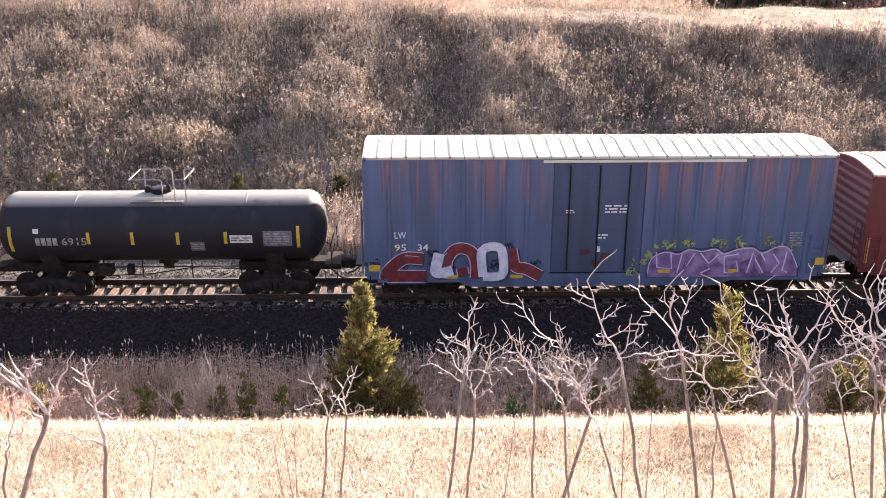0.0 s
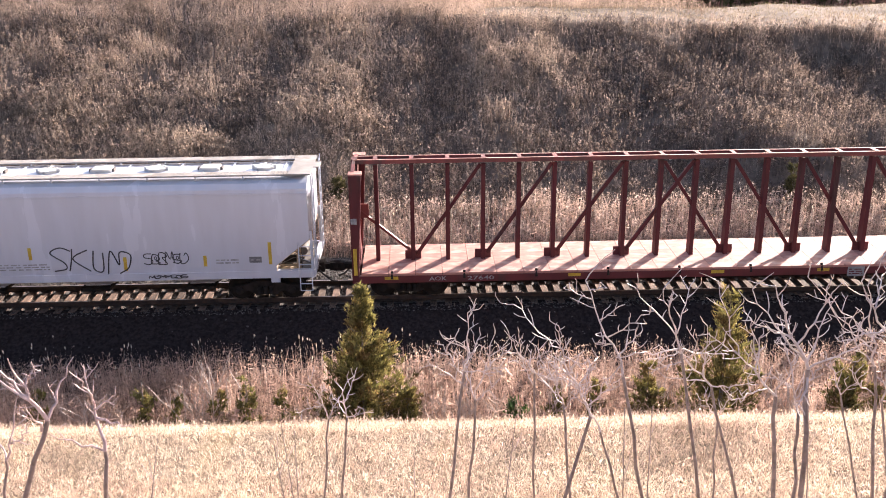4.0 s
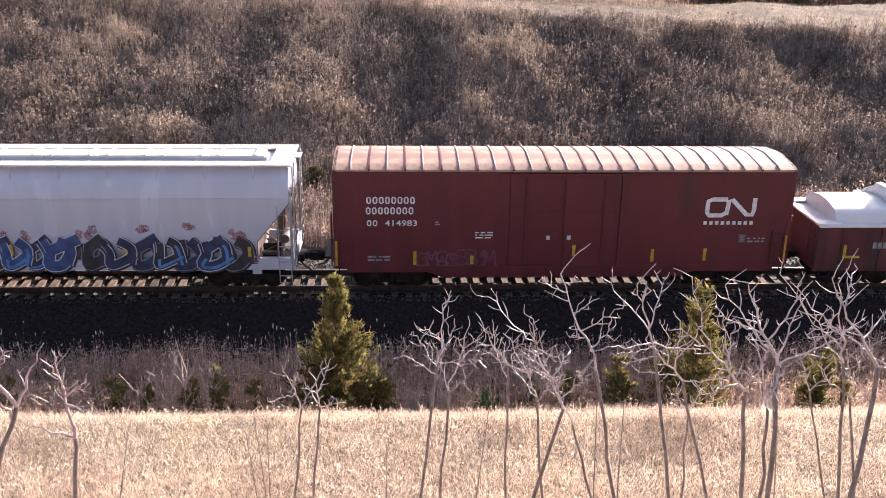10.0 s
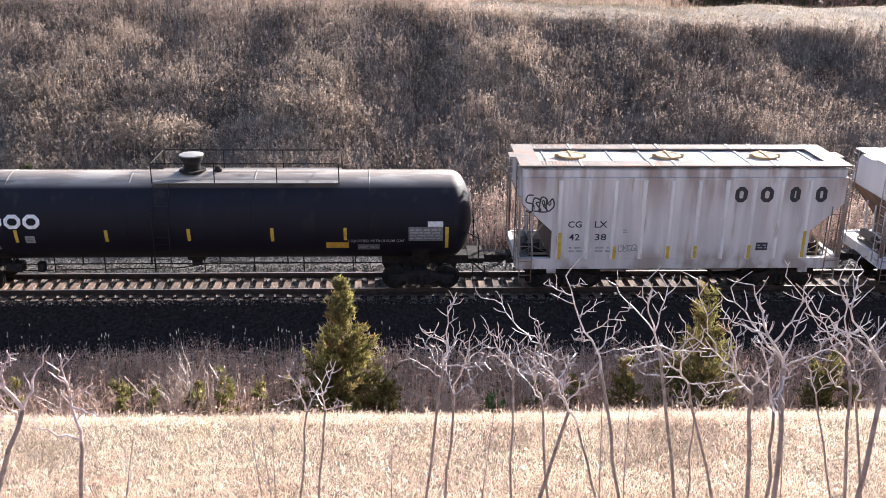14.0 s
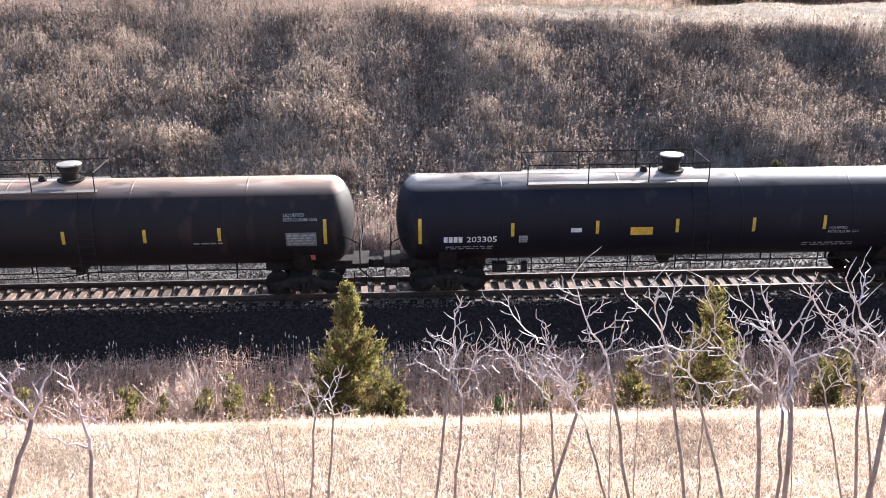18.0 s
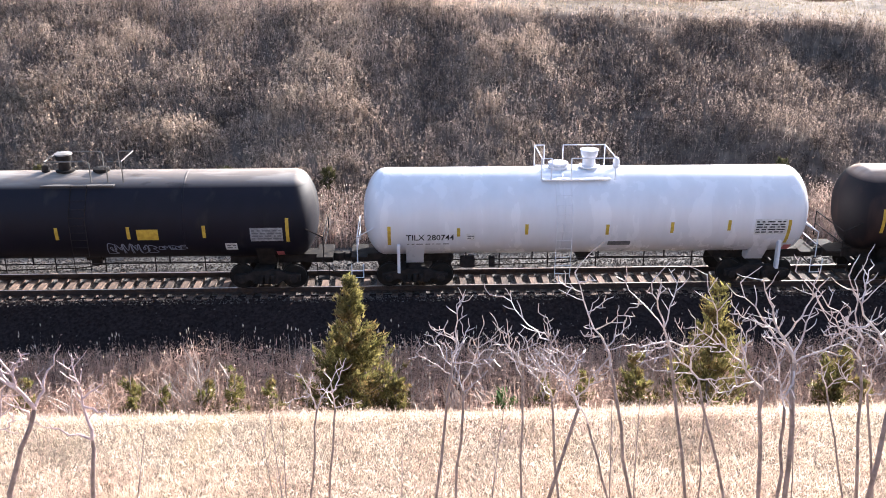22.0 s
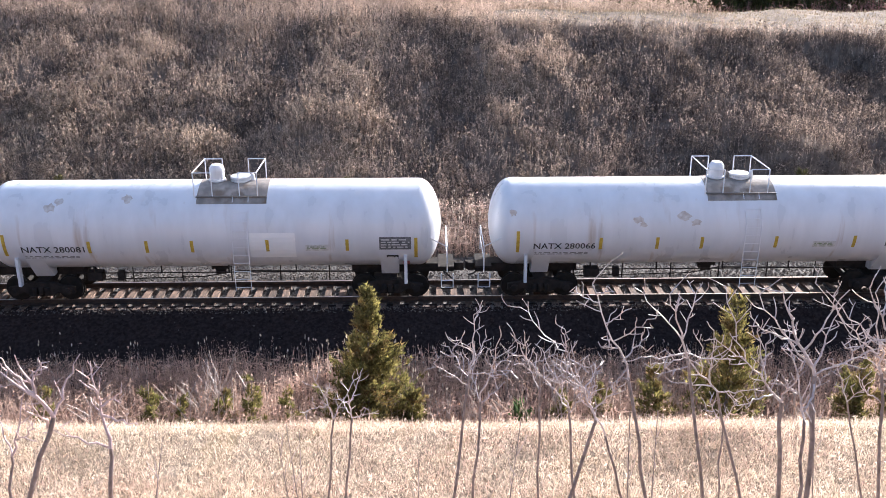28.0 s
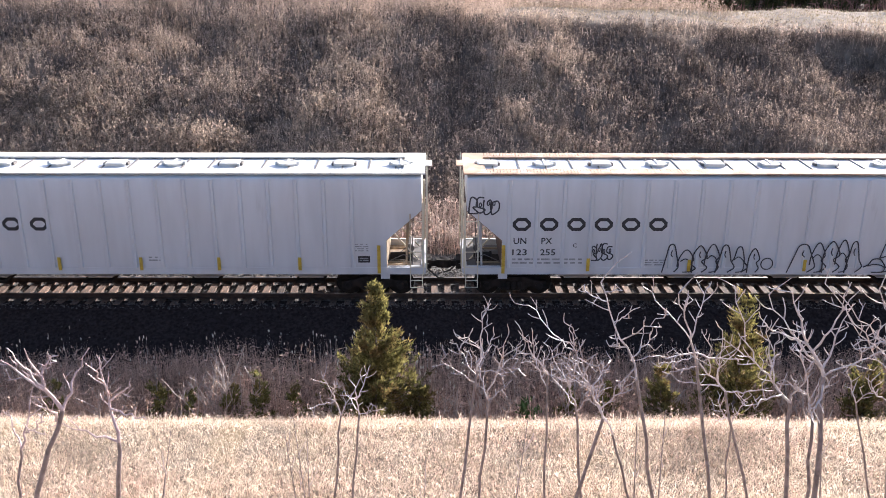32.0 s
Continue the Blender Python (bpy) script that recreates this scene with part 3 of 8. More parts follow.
def stroke(name, lines, w, y, material, parent, label="", closed=False):
    bm = bmesh.new()
    for i, ln in enumerate(lines):
        ribbon(bm, ln, w, y - .0006 * i, closed)
    return part(name, bm, material, parent, label)


def puffs(root, spots, y, material, seed, label):
    """Thin clouds of overspray that flare upward round each spot (x, z, reach)."""
    r = random.Random(seed)
    for i, (x, z, q) in enumerate(spots):
        bm = bmesh.new()
        for j in range(4):
            c, d, e, t = x + r.gauss(0, q * .45), z + r.gauss(0, q * .15), q * r.uniform(.3, .55), r.uniform(-.5, .5)
            ring = []
            for k in range(14):
                a = 2 * math.pi * k / 14
                g = r.uniform(.75, 1.1)
                ring.append((c + e * math.cos(a) * g + t * e * max(math.sin(a), 0), y - .0003 * (4 * i + j), d + e * (1.3 if math.sin(a) > 0 else .7) * math.sin(a) * g))
            bm.faces.new([bm.verts.new(p) for p in ring])
        part("overspray", bm, material, root, label)


def block_shape(root, forms, x, w, z0, tall, y, fill, edge, shade, fat, core=None):
    """One fat sprayed shape from strokes in a unit square: drop shadow, pale outline, fill and inner shading."""
    lines = [curve_through([(x + w * p[0], z0 + tall * p[1]) for p in ln], 4) if len(ln) > 2 else [(x + w * p[0], z0 + tall * p[1]) for p in ln] for ln in forms]
    sh = stroke("mural_shadow", [[(p[0] + .04, p[1] - .035) for p in ln] for ln in lines], fat + .12, y, shade, root, "sprayed drop shadow")
    stroke("outline", lines, fat + .065, y - .004, edge, sh)
    stroke("mural_shape", lines, fat, y - .008, fill, sh, "fat sprayed letter shape")
    if core:
        stroke("shading", [[(p[0] + .02, p[1] - .06) for p in ln[len(ln) // 3:]] for ln in lines if len(ln) > 3], fat * .32, y - .0125, core, sh)
    stroke("highlight", [[(p[0] - fat * .3, p[1] + fat * .2) for p in ln[:max(len(ln) // 3, 2)]] for ln in lines[:1]], .02, y - .0155, edge, sh)
    return sh


def bands(root, top, z0, y, lower, upper, edge, rim):
    """A long mural as one jagged body: dark rim, body, lighter upper band; top runs eastward over its crest."""
    top = [tuple(p) for p in curve_through(top, 3)]
    base = curtain("mural_rim", [(top[0][0] - .06, top[0][1])] + [(p[0], p[1] + .06) for p in top] + [(top[-1][0] + .06, top[-1][1])], z0 - .02, y, rim, root, "dark sprayed rim of the mural")
    curtain("mural_body", top, z0, y - .003, lower, base, "dark sprayed letter bodies")
    for i in range(0, len(top) - 9, 9):
        if upper[(i // 9) % len(upper)]:
            curtain("mural_shape", top[i:i + 10], z0, y - .006, upper[(i // 9) % len(upper)], base, "lighter sprayed upper band", lambda x: .4 + .13 * math.sin(3 * x))
    stroke("outline", [[(p[0], p[1] - .04) for p in top]], .035, y - .009, edge, base)
    return base


def throw_up(root, humps, z0, y, material, w, label):
    """A quick outline mural: a row of round-topped humps (x, width, height) with small loops at their feet."""
    bm = bmesh.new()
    for i, (x, d, hgt) in enumerate(humps):
        q = .14 * math.sin(5 * i + 1)
        arch = [(x - .1 * d, z0 + (.3 + q) * hgt * (i % 2)), (x + (.02 + q) * d, z0 + .6 * hgt), (x + .3 * d, z0 + .96 * hgt), (x + .62 * d, z0 + .98 * hgt), (x + (.95 - q) * d, z0 + .6 * hgt), (x + (.8 + q) * d, z0 + .42 * hgt), (x + (1.15 if i % 3 else .98) * d, z0 + .2 * hgt), (x + .7 * d, z0 + .02)]
        ribbon(bm, curve_through(arch, 5), w, y - .002 * i)
        if i % 2:
            foot = [(x + .1 * d, z0 + .5 * hgt), (x + .45 * d, z0 + .62 * hgt), (x + .85 * d, z0 + .42 * hgt), (x + .8 * d, z0 + .08 * hgt), (x + .3 * d, z0 + .02)]
        else:
            foot = [(x + .5 * d, z0 + .8 * hgt), (x + .44 * d, z0 + .66 * hgt), (x + .55 * d, z0 + .56 * hgt)]
        ribbon(bm, curve_through(foot, 4), w * .85, y - .002 * i - .001)
    return part("sprayed_scrawl", bm, material, root, label)


def ring_mark(root, x, z, rx, rz, y, material, w, n=9, wave=.0):
    stroke("sprayed_mark", [[(x + rx * (1 + wave * math.sin(5 * a)) * math.cos(a), z + rz * (1 + wave * math.sin(5 * a)) * math.sin(a)) for a in (2 * math.pi * k / (2 * n) for k in range(2 * n))]],
           w, y, material, root, "black sprayed ring", True)


# ---- running gear ----
bm = bmesh.new()
for s in (-1, 1):
    lathe(bm, [(s * .66, .1), (s * .66, .40), (s * .69, .455), (s * .71, .455), (s * .712, .42), (s * .80, .415), (s * .81, .36), (s * .79, .3), (s * .79, .14), (s * .83, .1)], 28, "y")
lathe(bm, [(-1.08, .06), (-1.0, .075), (-.6, .085), (.6, .085), (1.0, .075), (1.08, .06)], 12, "y")
WHEELSET = mesh_of("wheelset", bm, M["wheel"], 35)
bm = bmesh.new()
for s in (-1, 1):
    a, b = (0.93, 1.09) if s > 0 else (-1.09, -0.93)
    prism(bm, [(-1.12, .34), (-1.12, .56), (-.7, .62), (-.42, .74), (.42, .74), (.7, .62), (1.12, .56), (1.12, .34), (.72, .34), (.6, .42), (.36, .26), (-.36, .26), (-.6, .42), (-.72, .34)], a, b, "y")
    for x in (-.89, .89):
        lathe(bm, [(s * .9, .13), (s * 1.15, .13), (s * 1.17, .1)], 12, "y", (x, 0, .42))
    for x in (-.2, 0, .2):
        lathe(bm, [(.32, .07), (.34, .085), (.56, .085), (.58, .07)], 10, "z", (x, s * 1.12, 0))
box(bm, -.22, .22, -1.0, 1.0, .5, .76)
box(bm, -.36, .36, -.95, .95, .2, .5)
box(bm, -.62, -.36, -.8, .8, .24, .42)
box(bm, .36, .62, -.8, .8, .24, .42)
TRUCK = mesh_of("truck", bm, M["iron"], 40)
bm = bmesh.new()
box(bm, -.32, .22, -.1, .1, .76, .96)
prism(bm, [(.2, -.1), (.42, -.16), (.6, -.12), (.56, .02), (.44, .05), (.5, .14), (.3, .16), (.2, .1)], .72, 1.0, "z")
COUPLER = mesh_of("coupler", bm, M["iron"])
bm = bmesh.new()
tube(bm, [Vector(p) for p in ((0, 0, .8), (.2, -.05, .62), (.42, -.04, .42), (.62, 0, .38))], .03, 6)
HOSE = mesh_of("air_hose", bm, M["hose"], 60)
WHEELS = []
THINGS = []


def rolling_stock(name, label, category, u):
    root = new(name)
    tagged(root, label, category, "cars of the passing freight train")
    THINGS.append((root, u))
    return root


def running_gear(root, h, inset=1.75, reach=0.62, u=0.0, sill=True):
    """Two trucks with their wheelsets, couplers and hoses."""
    for s in (-1, 1):
        t = put("truck", TRUCK, root, pose(s * (h - inset), 0, 0), "black cast-steel truck frame")
        for x in (-.89, .89):
            w = put("wheelset", WHEELSET, t, pose(x, 0, .42), "steel wheels on one axle")
            WHEELS.append((w, x, u + s * (h - inset)))
        put("coupler", COUPLER, root, pose(s * (h + reach - .45), 0, 0, 0, 0, 0 if s > 0 else 180))
        put("air_hose", HOSE, root, pose(s * (h + reach - .6), -.3 * s, 0, 0, 0, 0 if s > 0 else 180), "black rubber air hose")


def ladder(root, x, y0, y1, z0, z1, n, material, along="y", r=0.016):
    """Two upright bars and rungs; along: the way the rungs run, from y0 to y1."""
    bm = bmesh.new()
    pt = (lambda k, z: (x, k, z)) if along == "y" else (lambda k, z: (k, x, z))
    for k in (y0, y1):
        tube(bm, [pt(k, z0), pt(k, z1)], r * 1.3, 6)
    for i in range(n):
        z = z0 + (z1 - z0) * (i + 0.5) / n
        tube(bm, [pt(y0, z), pt(y1, z)], r, 6)
    return part("ladder", bm, material, root, smooth=50)


def stirrup(root, x, y, z, material, w=0.4):
    return bars("step_stirrup", [[(x - w / 2, y, z), (x - w / 2, y, z - .5), (x + w / 2, y, z - .5), (x + w / 2, y, z)],
                                 [(x - w / 2, y, z - .25), (x + w / 2, y, z - .25)]], .02, material, root)


# ---- tank cars ----
def tank_car(name, label, u, h, R, zc, shell, iron, texts, marks, plat, domes, railing, ladders=(), seams=(), legs=False):
    root = rolling_stock(name, label, "tank car", u)
    side = (R, zc)
    dep = R * 0.5
    prof = [(-h + dep * (1 - math.cos(a)), R * math.sin(a)) for a in (math.pi / 2 * i / 9 for i in range(10))]
    prof = [(d, r * 0.999 if r < R else r) for d, r in prof]
    bm = bmesh.new()
    lathe(bm, [(d, r) for d, r in prof] + [(-d, r) for d, r in reversed(prof)], 56, "x", (0, 0, zc))
    part("tank_shell", bm, shell, root, smooth=35)
    for x in seams:
        bm = bmesh.new()
        lathe(bm, [(x - .03, R), (x - .025, R + .006), (x + .025, R + .006), (x + .03, R)], 56, "x", (0, 0, zc))
        part("weld_band", bm, shell, root, smooth=60)
    for s in (-1, 1):
        e, n_ = s * (h + .45), s * (h - 3.1)
        boxes("draft_sill", [(min(e, n_), max(e, n_), -.3, .3, .74, 1.04), (min(e, s * (h - .1)), max(e, s * (h - .1)), -.65, .65, 1.0, 1.05)], iron, root, "steel sill with an end platform")
        bm = bmesh.new()
        arc = [(R * 1.01 * math.sin(a), zc - R * 1.01 * math.cos(a)) for a in np.linspace(-.95, .95, 13)]
        prism(bm, arc + [(.6, .8), (-.6, .8)], s * (h - 1.75) - .3, s * (h - 1.75) + .3)
        part("saddle", bm, iron if not legs else shell, root, "curved cradle under the tank")
        if legs:
            for q in (-1, 1):
                boxes("leg_plate", [(s * (h - 1.2) - .05, s * (h - 1.2) + .05, q * 1.3 - .1, q * 1.3 + .1, .72, 1.72)], shell, root)
        k = s * (h + .2)
        bars("end_railing", [[(k, -1.15, 1.04), (k, -1.15, 1.95), (k, 1.15, 1.95), (k, 1.15, 1.04)], [(k, -1.15, 1.5), (k, 1.15, 1.5)],
                             [(k, -1.15, 1.95), (s * (h - .45), -1.28, 2.35)]], .02, shell if legs else iron, root)
        boxes("end_step", [(k - .2, k + .2, -1.35, -1.05, .5, .54)], iron, root)
        stirrup(root, k, -1.3, 1.04, shell if legs else iron)
    # underside fittings
    boxes("bottom_outlet", [(-.18, .18, -.2, .2, zc - R - .32, zc - R + .05), (-.3, .3, -.3, .3, zc - R - .1, zc - R + .06)], iron, root)
    bars("brake_pipe", [[(-h + 2.9, -.75, zc - R - .05), (h - 2.9, -.75, zc - R - .05)]], .022, iron, root)
    bars("brake_rod", [[(-h + 2.6, -.35, .55), (-.6, -.3, .62), (.6, .25, .62), (h - 2.6, .3, .55)]], .02, iron, root)
    for x in np.arange(-h + 3.0, h - 2.8, 1.7):
        bars("rod_guide", [[(x, -.4, .5), (x, -.4, zc - R + .15)]], .022, iron, root)
    boxes("brake_cylinder", [(-h + 3.3, -h + 3.8, -.9, -.55, zc - R - .28, zc - R + .02)], iron, root)
    boxes("brake_valve", [(-h + 4.3, -h + 4.5, -.85, -.6, zc - R - .3, zc - R + .02)], iron, root)
    for x in np.arange(-h + 3.5, h - 3.2, 2.3):
        boxes("pipe_hanger", [(x - .02, x + .02, -.78, -.72, zc - R - .07, zc - R + .22)], iron, root)
    running_gear(root, h, 1.75, .66, u)
    # top walkway, railing, domes
    x0, x1, yw, zp = plat
    zt = zc + math.sqrt(R * R - yw * yw)
    boxes("walkway", [(x0, x1, -yw - .18, -yw + .22, zp - .04, zp), (x0, x1, yw - .22, yw + .18, zp - .04, zp)], M["grate"] if shell is not M["white"] else shell, root, "narrow steel walkway along the tank top")
    rail_h = railing[0]
    for a, b, ends in railing[1]:
        lines = []
        ya = yw + .15
        near, far = -ya, ya
        if ends == "ring":
            # a raised loop with a gap over the ladder
            near, far, top = -.72, .68, zp + rail_h
            g0, g1 = a + .58 * (b - a), b - .2 * (b - a)
            for y, x0, x1 in ((near, a, g0), (far, a, g0), (near, g1, b), (far, g1, b)):
                xp, xe = (x0, x1) if x0 == a else (x1, x0)
                c = .08 if xe > xp else -.08
                lines.append([(xp, y, top), (xe - c, y, top), (xe - c * .3, y, top - .03), (xe, y, top - .11), (xe, y, zp - .04)])
            lines += [[(a, near, top), (a, far, top)], [(b, near, top), (b, far, top)], [(b, near, top), (b, near, zp - .04)], [(a + .1, far, top), (a + .1, far, zp - .04)]]
            bars("safety_railing", lines, .022, railing[2], root, "bent steel safety railing round the dome")
            continue
        for y in (near, far):
            lines.append([(a, y, zp + rail_h), (b, y, zp + rail_h)])
            n = max(int(round((b - a) / 1.9)), 1)
            for i in range(n + 1):
                x = a + (b - a) * i / n
                lines.append([(x, y, zp - .04), (x, y, zp + rail_h)])
        if "l" in ends:
            lines.append([(a, near, zp + rail_h), (a, far, zp + rail_h)])
        if "r" in ends:
            lines.append([(b, near, zp + rail_h), (b, far, zp + rail_h)])
        bars("safety_railing", lines, .02, railing[2], root, "bent steel safety railing")
    for x, r, z1, m, lid in domes:
        bm = bmesh.new()
        zb = zc + R - .08
        if lid == "drum":
            pr = [(zb, r * .8), (zb + .1, r * .78), (z1 - .3, r * .72), (z1 - .16, r * .98), (z1 - .04, r * 1.0), (z1 - .03, r * .5)]
        elif lid == "bell":
            pr = [(zb, r), (z1 - .25, r), (z1 - .22, r * 1.05), (z1 - .12, r), (z1 - .02, r * .7), (z1, r * .2)]
        else:
            pr = [(zb, r), (z1 - .12, r), (z1 - .1, r * 1.15), (z1 - .03, r * 1.15), (z1, r * .8)]
        lathe(bm, pr, 20, "z", (x, 0, 0))
        d = part("valve_dome" if lid != "flat" else "manway", bm, m, root, smooth=40)
        bm = bmesh.new()
        lathe(bm, [(zb + .1, r * .8), (zb + .1, r * 1.16), (zb + .15, r * 1.16), (zb + .15, r * .8)], 20, "z", (x, 0, 0))
        part("flange", bm, m, d)
        if lid == "drum":
            bm = bmesh.new()
            lathe(bm, [(z1 - .035, r * .9), (z1 - .03, r * 1.06), (z1 + .01, r * 1.06), (z1 + .03, r * .7), (z1 + .035, r * .1)], 20, "z", (x, 0, 0))
            part("lid", bm, M["board_grey"] if m is M["iron"] else m, d, "pale lid", smooth=40)
    for x, z0 in ladders:
        bm = bmesh.new()
        for k in (-.26, .26):
            tube(bm, [(x + k, -yw - .15, zp), (x + k, -R - .08, zc + .35), (x + k, -R - .08, zc - .6), (x + k, -R - .02, z0)], .014, 6)
        for i in range(10):
            z = z0 + .15 + i * (zp - z0 - .3) / 10
            y = -max(math.sqrt(max((R + .06) ** 2 - (z - zc) ** 2, 0)), yw + .1) - .04 if z > zc else -R - .06
            tube(bm, [(x - .26, y, z), (x + .26, y, z)], .010, 5)
        part("ladder", bm, shell if legs else iron, root, smooth=50)
    for text, a, b, z0, z1, m in texts:
        if text.startswith("#"):
            letter_blocks(root, int(text[1:]), a, b, z0, z1, m, side)
        elif text.startswith("%"):
            letter_blocks(root, int(text[1:]), a, b, z0, z1, m, side, gap=.1, ring=.125)
        else:
            lettering(root, text, a, b, z0, z1, m, side)
    for kind, *v in marks:
        if kind == "y":
            reflectors(root, [v], side)
        elif kind == "p":
            data_panel(root, *v[:4], side, M[v[4]], M[v[5]], seed=int(10 * v[0]))
        elif kind == "d":
            decal("panel", root, *v[:4], M[v[4]], side, v[5])
        elif kind == "s":
            small_print(root, *v[:4], v[4], M[v[5]], side, seed=int(7 * v[0]))
        elif kind == "r":
            cx, cz, size, seed = v
            g = random.Random(seed)
            bm = bmesh.new()
            ring = [(cx + size * 1.3 * math.cos(a) * g.uniform(.5, 1.2), cz + size * .8 * math.sin(a) * g.uniform(.5, 1.2)) for a in (6.283 * k / 13 for k in range(13))]
            bm.faces.new([bm.verts.new((p[0], side_y(p[1], side, .007), p[1])) for p in ring])
            part("rust_stain", bm, M["smudge"], root, "smudged brown rust stain")
        elif kind == "g":
            tag(root, *v[:4], (R + .008, zc), M[v[4]], v[5], v[6], seed=v[7], label="sprayed scrawl on the tank side")
    return root


LW, LB, LY, LF = M["lettering_white"], M["lettering_black"], M["lettering_yellow"], M["lettering_faint"]

tank_car("tank_car", "dusty dark grey short tank car with a railed valve dome", 135.86, 5.55, 1.2, 2.3, M["grey_black"], M["iron"],
         [("#4", -4.06, -3.3, 1.99, 2.27, LF), ("6915", -3.2, -2.37, 1.99, 2.27, LF)],
         [("y", -4.88, 1.76, 2.65), ("y", -2.3, 2.03, 2.45), ("y", -.85, 1.99, 2.44), ("y", .66, 1.98, 2.43), ("y", 2.25, 2.0, 2.44), ("y", 4.67, 1.84, 2.62),
          ("p", 2.39, 3.14, 2.04, 2.32, "placard_white", "placard"), ("p", 3.5, 4.46, 1.9, 2.46, "placard", "lettering_faint"),
          ("p", 1.06, 1.53, 1.74, 2.09, "placard", "lettering_faint"), ("d", -4.1, -3.92, 2.42, 2.58, "placard_white", "small white painted mark")],
         (-.92, .82, .55, 3.36), [(-.1, .27, 3.68, M["black"], "flat"), (.2, .08, 3.76, M["iron"], "bell"), (-.5, .1, 3.72, M["iron"], "bell")],
         (.76, [(-.88, .95, "ring")], M["board_grey"]), ladders=[], seams=(-2.8, 2.9))

def long_tank(label, u, h, shell, texts, marks, flip):
    s = -1 if flip else 1
    a, b = sorted((s * -5.02, s * 1.1))
    tank_car("tank_car", label, u, h, 1.5, 2.5, shell, M["iron"], texts, marks, (a, b, .78, 3.86),
             [(.05, .38, 4.58, M["iron"], "drum"), (s * -.9, .12, 4.2, M["iron"], "bell")], (.64, [(a, b, "lr")], M["iron"]), ladders=[(s * .8, 1.0)],
             seams=(-5.9, -1.9, 2.2, 6.0))


long_tank("long glossy black pressure tank car with a walkway on top", 11.165, 9.5, M["black"],
          [("%6", -8.25, -4.62, 2.46, 2.94, LW), ("PROX 34300", -7.82, -6.1, 1.94, 2.2, LW), ("LIQUEFIED PETROLEUM GAS", 5.32, 7.18, 1.91, 2.03, LF)],
          [("y", -8.52, 1.73, 2.4), ("y", -5.5, 1.96, 2.42), ("y", -2.6, 1.98, 2.41), ("y", .08, 2.0, 2.45), ("y", 2.81, 1.97, 2.47), ("y", 5.22, 2.01, 2.47), ("y", 8.6, 1.67, 2.49),
           ("d", 4.57, 5.32, 1.68, 1.92, "orange", "orange warning panel"), ("p", 7.32, 8.47, 1.97, 2.49, "placard", "lettering_faint"),
           ("d", 7.96, 8.47, 2.5, 2.68, "placard_white", "white decal"), ("p", 5.62, 6.35, 1.6, 1.83, "placard", "lettering_faint"),
           ("p", -5.23, -4.92, 1.94, 2.2, "lettering_faint", "placard"), ("s", -7.7, -6.1, 1.66, 1.82, 2, "lettering_faint")], True)
long_tank("long weathered black pressure tank car with a walkway on top", -9.0, 9.45, M["black"],
          [("#4", -7.86, -7.2, 2.02, 2.24, LW), ("203305", -7.1, -6.08, 2.02, 2.24, LW), ("LIQUEFIED\nPETROLEUM GAS", 5.18, 6.24, 2.13, 2.37, LF)],
          [("y", -8.65, 1.99, 2.89), ("y", -5.56, 2.22, 2.69), ("y", -2.71, 2.26, 2.72), ("y", -.01, 2.26, 2.74), ("y", 2.6, 2.24, 2.73), ("y", 5.02, 2.29, 2.76), ("y", 8.48, 2.1, 2.96),
           ("d", -1.59, -.83, 2.19, 2.47, "orange", "orange warning panel"), ("d", -3.6, -3.24, 2.33, 2.48, "placard_white", "small white decal"),
           ("p", 7.2, 8.21, 2.07, 2.53, "placard", "lettering_faint"), ("s", 4.41, 6.16, 1.6, 1.78, 2, "lettering_faint"),
           ("p", -5.34, -5.05, 1.98, 2.24, "lettering_faint", "placard"), ("s", -7.8, -6.2, 1.72, 1.88, 2, "lettering_faint"),
           ("d", 7.75, 8.0, 1.35, 1.62, "placard_red", "small red and white placard")], False)
long_tank("long rusty brown-black pressure tank car with a walkway on top", -29.39, 9.5, M["brown_black"],
          [("CGTX 65369", -7.84, -6.18, 1.95, 2.18, LW), ("LIQUEFIED\nPETROLEUM GAS", 7.24, 8.36, 2.88, 3.13, LF)],
          [("y", -8.57, 1.98, 2.84), ("y", -5.48, 2.18, 2.64), ("y", -2.66, 2.18, 2.65), ("y", .06, 2.24, 2.68), ("y", 2.69, 2.23, 2.69), ("y", 5.13, 2.25, 2.71), ("y", 8.6, 2.07, 2.94),
           ("d", -3.54, -3.19, 2.28, 2.42, "placard_white", "small white decal"), ("p", 7.3, 8.31, 2.01, 2.5, "placard", "lettering_faint"),
           ("s", 4.26, 5.23, 2.12, 2.22, 1, "lettering_faint"), ("p", -5.29, -4.98, 1.91, 2.17, "placard", "lettering_faint"), ("s", -7.8, -6.2, 1.68, 1.85, 2, "lettering_faint"),
           ("d", 7.95, 8.2, 1.32, 1.6, "placard_red", "small red and white placard")], False)
WH = M["white"]
